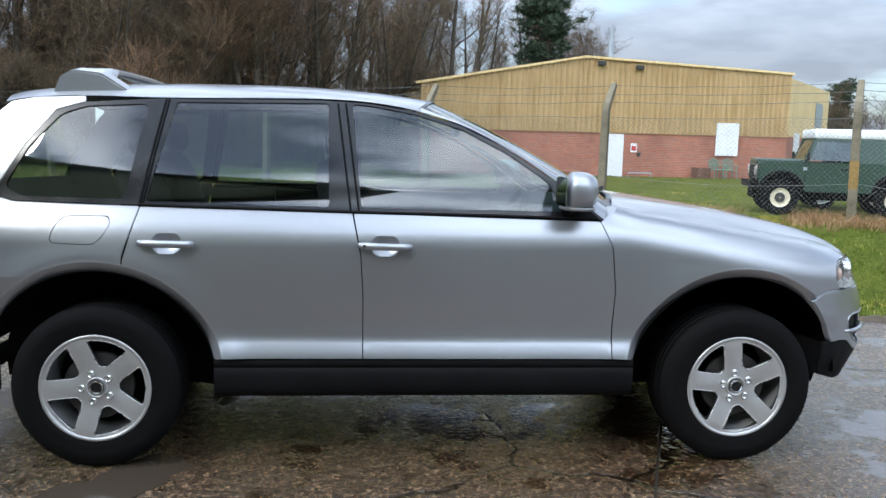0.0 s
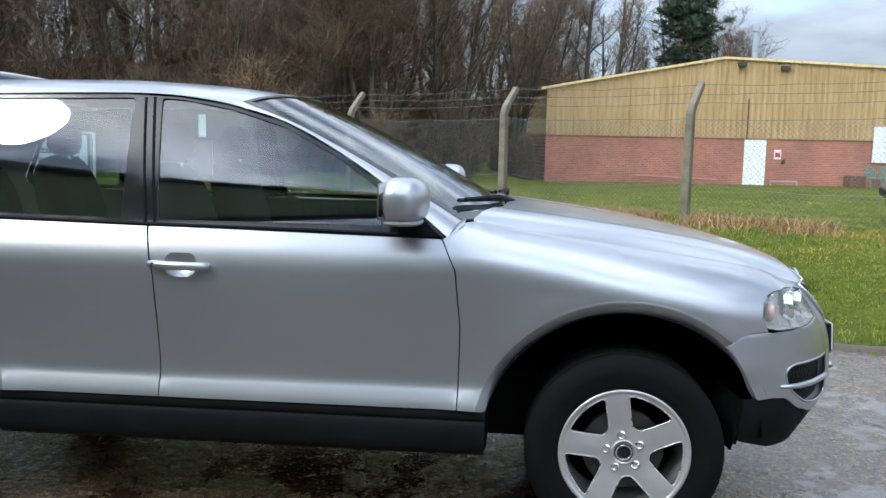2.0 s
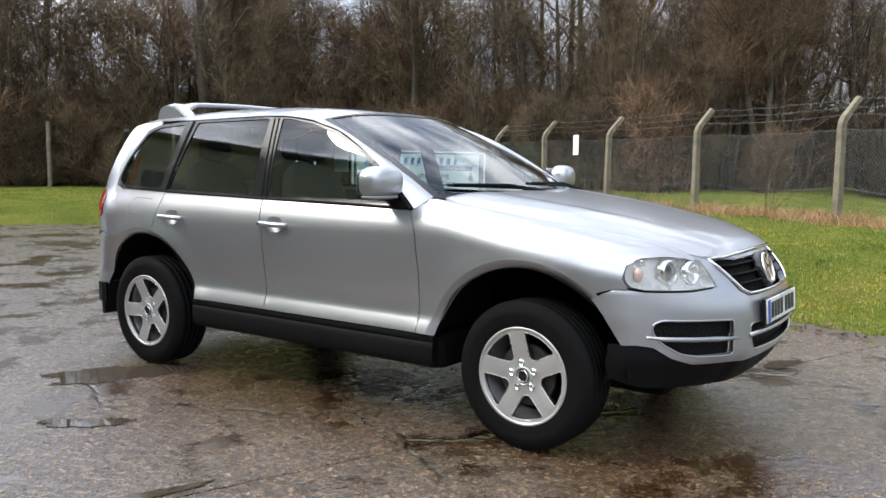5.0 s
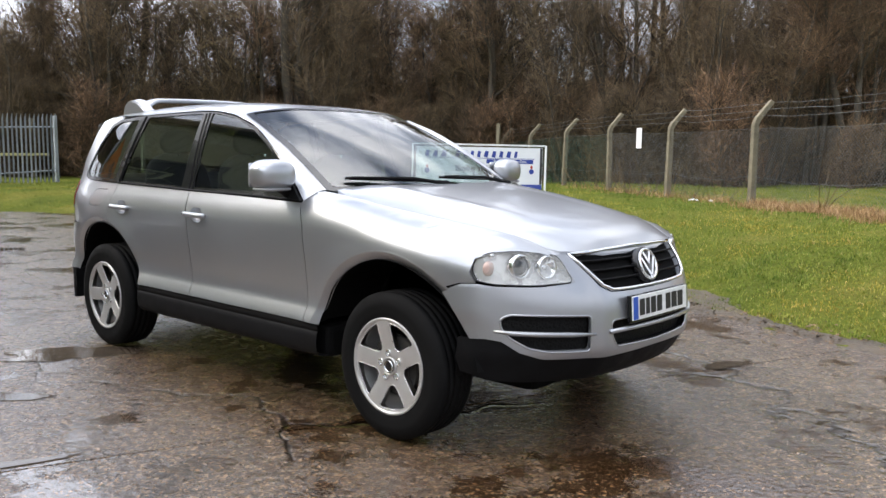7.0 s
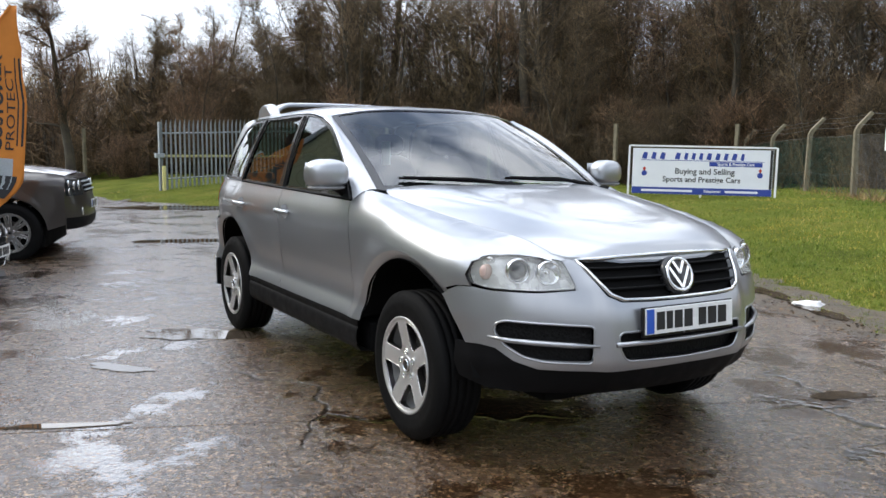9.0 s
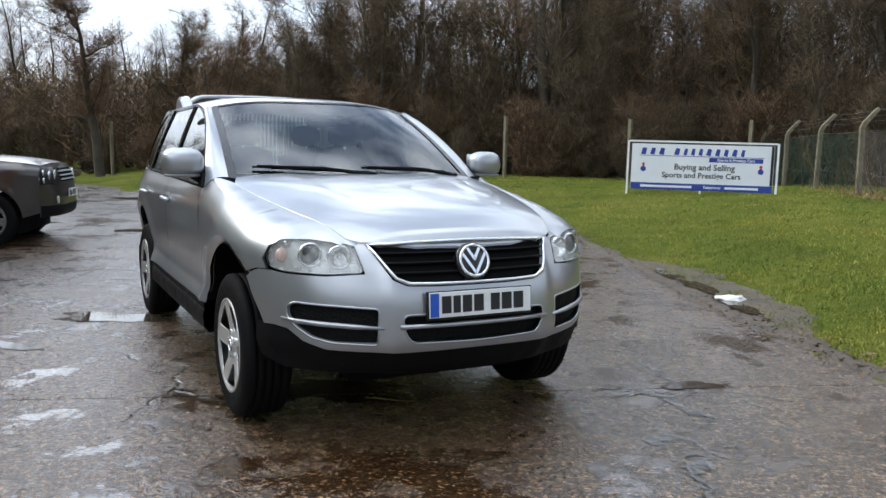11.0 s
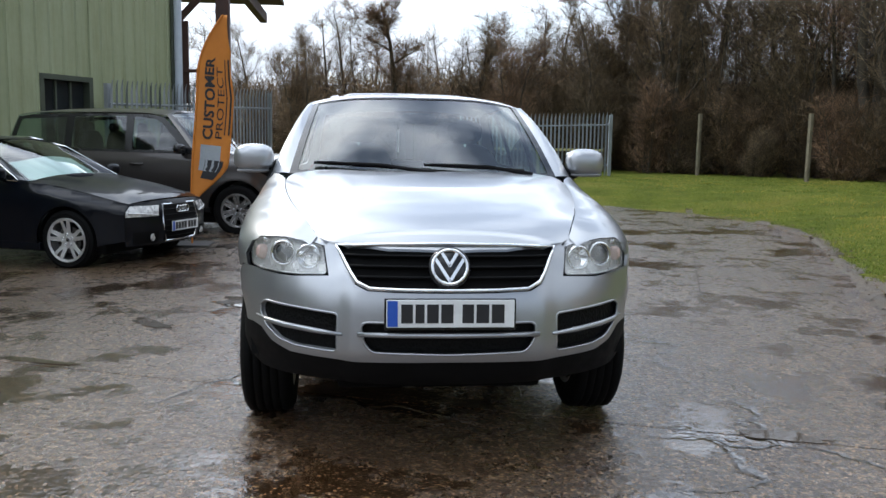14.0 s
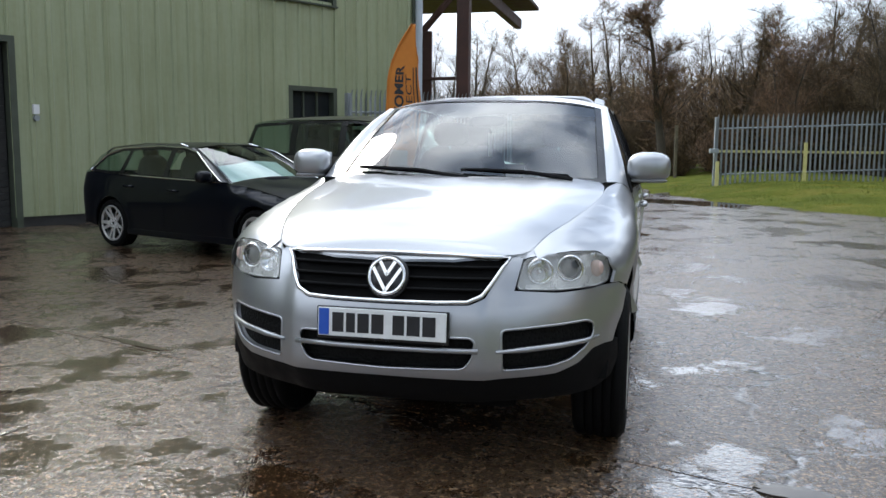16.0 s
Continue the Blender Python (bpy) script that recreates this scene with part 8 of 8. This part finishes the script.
for s in (-1, 1):
    hl = sheet_on(suv, "headlamp", fp_r, s * 0.53, s * 0.985, 0.83, 1.045, m_window, 0.005, label="dark-backed headlamp with round lights")
    for u, z, r in ((0.63, 0.95, 0.062), (0.79, 0.95, 0.055), (0.92, 0.985, 0.036), (0.92, 0.885, 0.036)):
        p = fp_r(s * u, z) + Vector((0.008, 0, 0))
        part("lamp_ring", tube([(p.x, p.y + r * math.cos(a), p.z + r * math.sin(a)) for a in [2 * math.pi * i / 20 for i in range(20)]], 0.008, 6, True), m_chrome, hl, smooth=True)
        part("lamp_bowl", cyl(p - Vector((0.01, 0, 0)), p + Vector((0.004, 0, 0)), r * 0.9, n=18), m_reflector, hl)
    p = fp_r(s * 0.985, 0.9)
    part("side_marker", blob(p.x - 0.03, p.y, p.z, 0.03, 0.012, 0.06, 2.5, 8, 12), m_amber, hl, smooth=True)
    part("fog_lamp", cyl(fp_r(s * 0.66, 0.62), fp_r(s * 0.66, 0.62) + Vector((0.012, 0, 0)), 0.05, n=18), m_reflector, suv)
sheet_on(suv, "lower_bumper", fp_r, -0.99, 0.99, 0.40, 0.55, m_plastic, 0.006, nu=24)
bars_plate(suv, facing(tuple(fp_r(0, 0.70) + Vector((0.03, 0, 0))), (0, 1, 0), (0, 0, 1)), 0.52, 0.112, [(-0.385, -0.295), (-0.275, -0.185), (-0.1, 0.0), (0.05, 0.15), (0.2, 0.30)], m_plate)
part("side_vent", box(0.90, 1.02, -hw_r(0.96, 0.95) - 0.006, -hw_r(0.96, 0.95) + 0.01, 0.80, 1.06, 0.004), m_galv, suv)

# ---- green farm four-by-four with a white roof, on the lawn ----
lr = thing("utility_vehicle", pose(10.31, 14.11, ground_z(10.31, 14.1), 0, 0, 162), "dark green utility four-wheel drive with white roof, on the lawn", "car")
W2 = 0.80
LWB = 1.18


def flat_side(pts, depth=0.02):
    return [extrude_poly(pts, depth, lambda u, v, w, s=s: Vector((u, s * (W2 - w), v))) for s in (-1, 1)]


def arch(cx, r=0.46, n=10):
    return [(cx + r * math.cos(math.pi - math.pi * i / n), 0.55 + r * 0.92 * math.sin(math.pi * i / n)) for i in range(n + 1)]


side_pts = [(-1.970, 0.55)] + arch(-LWB) + arch(LWB) + [(1.660, 0.55), (1.660, 1.16), (0.72, 1.20), (-1.970, 1.20)]
for bm in flat_side(side_pts):
    part("body_side", bm, m_lr_green, lr)
for s in (-1, 1):
    part("arch_flare", tube([(x, s * (W2 + 0.02), z) for x, z in arch(LWB)], 0.045, 6), m_plastic, lr)
    part("arch_flare", tube([(x, s * (W2 + 0.02), z) for x, z in arch(-LWB)], 0.045, 6), m_plastic, lr)
    part("hinge", box(0.66, 0.74, s * W2 - 0.012, s * W2 + 0.012, 1.02, 1.09, 0.004), m_galv, lr)
    part("door_seam", tube([(0.70, s * (W2 + 0.002), 1.2), (0.70, s * (W2 + 0.002), 0.62)], 0.006, 4), m_void, lr)
    part("door_seam", tube([(-0.28, s * (W2 + 0.002), 1.2), (-0.28, s * (W2 + 0.002), 0.62)], 0.006, 4), m_void, lr)
    part("door_handle", box(-0.20, -0.04, s * W2 - 0.015, s * W2 + 0.02, 1.04, 1.07, 0.005), m_plastic, lr)
    part("door_top", extrude_poly([(0.70, 1.2), (0.50, 1.72), (-0.28, 1.72), (-0.28, 1.2), (-0.22, 1.24), (-0.22, 1.66), (0.46, 1.66), (0.62, 1.24)], 0.03, lambda u, v, w, s=s: Vector((u, s * (W2 - 0.005 - 0.16 * (v - 1.2) - w), v))), m_lr_green, lr)
    pn = part("door_pane", extrude_poly([(0.62, 1.24), (0.46, 1.66), (-0.22, 1.66), (-0.22, 1.24)], 0.006, lambda u, v, w, s=s: Vector((u, s * (W2 - 0.02 - 0.16 * (v - 1.2) - w), v))), m_glass, lr)
    pn.visible_shadow = False
    part("rear_side", extrude_poly([(-0.28, 1.2), (-0.28, 1.72), (-1.920, 1.72), (-1.970, 1.2)], 0.03, lambda u, v, w, s=s: Vector((u, s * (W2 - 0.005 - 0.16 * (v - 1.2) - w), v))), m_lr_green, lr)
    part("mirror", box(0.66, 0.70, s * 0.95 - 0.08, s * 0.95 + 0.08, 1.25, 1.42, 0.02), m_plastic, lr)
    part("mirror_arm", tube([(0.70, s * 0.79, 1.22), (0.68, s * 0.92, 1.30)], 0.012, 6), m_plastic, lr)
    part("headlamp", cyl((1.680, s * 0.60, 0.98), (1.735, s * 0.60, 0.98), 0.095, n=20), m_reflector, lr)
    part("indicator", cyl((1.680, s * 0.735, 1.07), (1.730, s * 0.735, 1.07), 0.035, n=14), m_amber, lr)
part("wing_top", box(0.70, 1.680, -W2 + 0.004, -0.56, 1.10, 1.165, 0.03), m_lr_green, lr)
part("wing_top", box(0.70, 1.680, 0.56, W2 - 0.004, 1.10, 1.165, 0.03), m_lr_green, lr)
part("bonnet", box(0.72, 1.700, -0.60, 0.60, 1.12, 1.26, 0.05), m_lr_green, lr)
part("front_panel", box(1.670, 1.700, -0.795, 0.795, 0.80, 1.13, 0.01), m_lr_green, lr)
part("engine_bay", box(0.70, 1.66, -0.56, 0.56, 0.60, 1.115, 0.01), m_void, lr)
part("grille", box(1.701, 1.730, -0.40, 0.40, 0.78, 1.10, 0.01), m_plastic, lr)
part("front_bumper", box(1.740, 1.850, -0.83, 0.83, 0.60, 0.75, 0.015), m_plastic, lr)
part("underbody", box(-1.820, 1.730, -0.50, 0.50, 0.35, 0.62, 0.03), m_void, lr)
part("tub", box(-1.920, 1.630, -0.74, 0.74, 0.62, 0.75, 0.02), m_void, lr)
part("rear_end", box(-1.970, -1.930, -0.79, 0.79, 0.55, 1.70, 0.01), m_lr_green, lr)
wsn = part("windscreen", extrude_poly([(-0.66, 1.25), (0.66, 1.25), (0.62, 1.70), (-0.62, 1.70)], 0.008, lambda u, v, w: Vector((0.73 - 0.42 * (v - 1.2) - w, u, v))), m_glass, lr)
wsn.visible_shadow = False
part("screen_frame", tube([(0.72, -0.72, 1.22), (0.52, -0.69, 1.73), (0.52, 0.69, 1.73), (0.72, 0.72, 1.22)], 0.03, 6, True), m_lr_green, lr)
rf_ = box(-1.970, 0.56, -0.735, 0.735, 1.72, 1.94, 0.07)
part("roof", rf_, m_white, lr, "white painted roof")
part("seat_row", box(-0.1, 0.1, -0.6, 0.6, 0.9, 1.45, 0.06), m_cloth, lr)
for x in (-LWB, LWB):
    for s in (-1, 1):
        w2 = part("wheel", add_lathe(bmesh.new(), [(0.0, -0.02), (0.10, -0.01), (0.12, -0.05), (0.0, -0.06)], 20), m_disc, lr)
        part("tyre", tyre_mesh(0.40, 0.215, 0.22), m_rubber, w2, smooth=True)
        part("rim", add_lathe(bmesh.new(), [(0.215, 0.0), (0.20, -0.015), (0.17, -0.06), (0.13, -0.045), (0.09, -0.03), (0.05, -0.02), (0.0, -0.018)], 32), m_cream, w2, "cream painted steel rim", smooth=True)
        w2.matrix_basis = Matrix.Translation((x, s * 0.80, 0.40)) @ Matrix.Rotation(radians(90 if s < 0 else -90), 4, "X")
# dark car behind it
dc = thing("dark_car", pose(12.25, 16.0, ground_z(12.25, 16.0), 0, 0, 162), "dark saloon car parked behind the green utility vehicle", "car")
part("body", extrude_poly(rounded([(-2.1, 0.3), (2.1, 0.3), (2.15, 0.6), (1.95, 0.85), (0.95, 0.95), (0.35, 1.36), (-1.2, 1.40), (-1.9, 1.0), (-2.15, 0.9)], 0.12), 1.7, lambda u, v, w: Vector((u, -0.85 + w, v))), m_navy, dc)
for s in (-1, 1):
    part("side_window", extrude_poly(rounded([(0.75, 0.98), (0.30, 1.31), (-1.15, 1.34), (-1.6, 1.0)], 0.05), 0.006, lambda u, v, w, s=s: Vector((u, s * (0.852 + w), v))), m_window, dc)
    for x in (-1.45, 1.10):
        w2 = part("wheel", tyre_mesh(0.32, 0.22, 0.2), m_rubber, dc, smooth=True)
        part("rim", add_lathe(bmesh.new(), [(0.22, 0.0), (0.2, -0.02), (0.08, -0.01), (0.0, -0.01)], 5), m_alloy, w2)
        w2.matrix_basis = Matrix.Translation((x, s * 0.86, 0.32)) @ Matrix.Rotation(radians(90 if s < 0 else -90), 4, "X")

# ---- orange feather flag between the two parked cars ----
m_orange = surface("orange_flag_cloth", (0.50, 0.165, 0.016, 1), (0.62, 0.22, 0.028, 1), 0.7, 2.5, bump=0.25, fine=9, depth=0.02)
flag = thing("feather_flag", pose(-5.5, -2.53, yard_z(-5.5, -2.6)), "orange feather flag with black printing on a pole", "flag")
part("base_plate", box(-0.25, 0.25, -0.25, 0.25, 0.0, 0.03, 0.008), m_dark, flag)


def flag_edge(t):
    """The pole's line: upright, then bowing over to the tip."""
    z = 0.03 + 2.91 * t
    return Vector((0.0, 0.10 * smoothstep(0.2, 0.75, t) + 0.33 * max(0.0, (t - 0.72) / 0.28) ** 1.8, z - 0.03 * max(0.0, t - 0.85) * 4))


part("pole", tube([flag_edge(i / 24) for i in range(25)], 0.012, 8), m_orange, flag)


def cloth(u, v):
    t = 0.20 + 0.80 * v
    p = flag_edge(t)
    w = 0.46 * smoothstep(-0.05, 0.22, v) * (1 - 0.55 * max(0.0, (v - 0.55) / 0.45) ** 1.4) - 0.15 * max(0.0, (v - 0.8) / 0.2)
    w = max(w, 0.005)
    return p + Vector((0.035 * math.sin(5 * v + 2.2 * u) * u, w * u, -0.06 * u * (1 - v)))


cl = grid_sheet("cloth", cloth, 12, 40, m_orange, flag, centre=(-3, 0, 1.5))
mod = cl.modifiers.new("thickness", "SOLIDIFY")
mod.thickness = 0.003


def on_cloth(name, u0, u1, v0, v1, mat):
    grid_sheet(name, lambda u, v: cloth(u0 + (u1 - u0) * u, v0 + (v1 - v0) * v) + Vector((0.006, 0, 0)), 3, 4, mat, flag, centre=(-3, 0, 1.5))


for word, size, u_mid, v0, v1 in (("CUSTOMER", 0.17, 0.36, 0.33, 0.77), ("PROTECT", 0.12, 0.66, 0.34, 0.72)):
    me = text_mesh(word, size, 0.005 if word == "CUSTOMER" else 0.0)
    tx, ty = [v.co.x for v in me.vertices], [v.co.y for v in me.vertices]
    x0, x1, ym = min(tx), max(tx), (min(ty) + max(ty)) / 2
    for v in me.vertices:
        w = (v.co.x - x0) / (x1 - x0)
        p = cloth(u_mid - (v.co.y - ym) / 0.46, v0 + (v1 - v0) * w)
        v.co = p + Vector((0.006 + v.co.z, 0, 0))
    part("wording", me, m_ink, flag)
on_cloth("print_line", 0.80, 0.83, 0.36, 0.76, m_ink)
on_cloth("print_bar", 0.90, 0.95, 0.36, 0.76, m_ink)
on_cloth("emblem", 0.2, 0.75, 0.16, 0.30, m_galv)
on_cloth("emblem", 0.35, 0.85, 0.12, 0.22, m_ink)
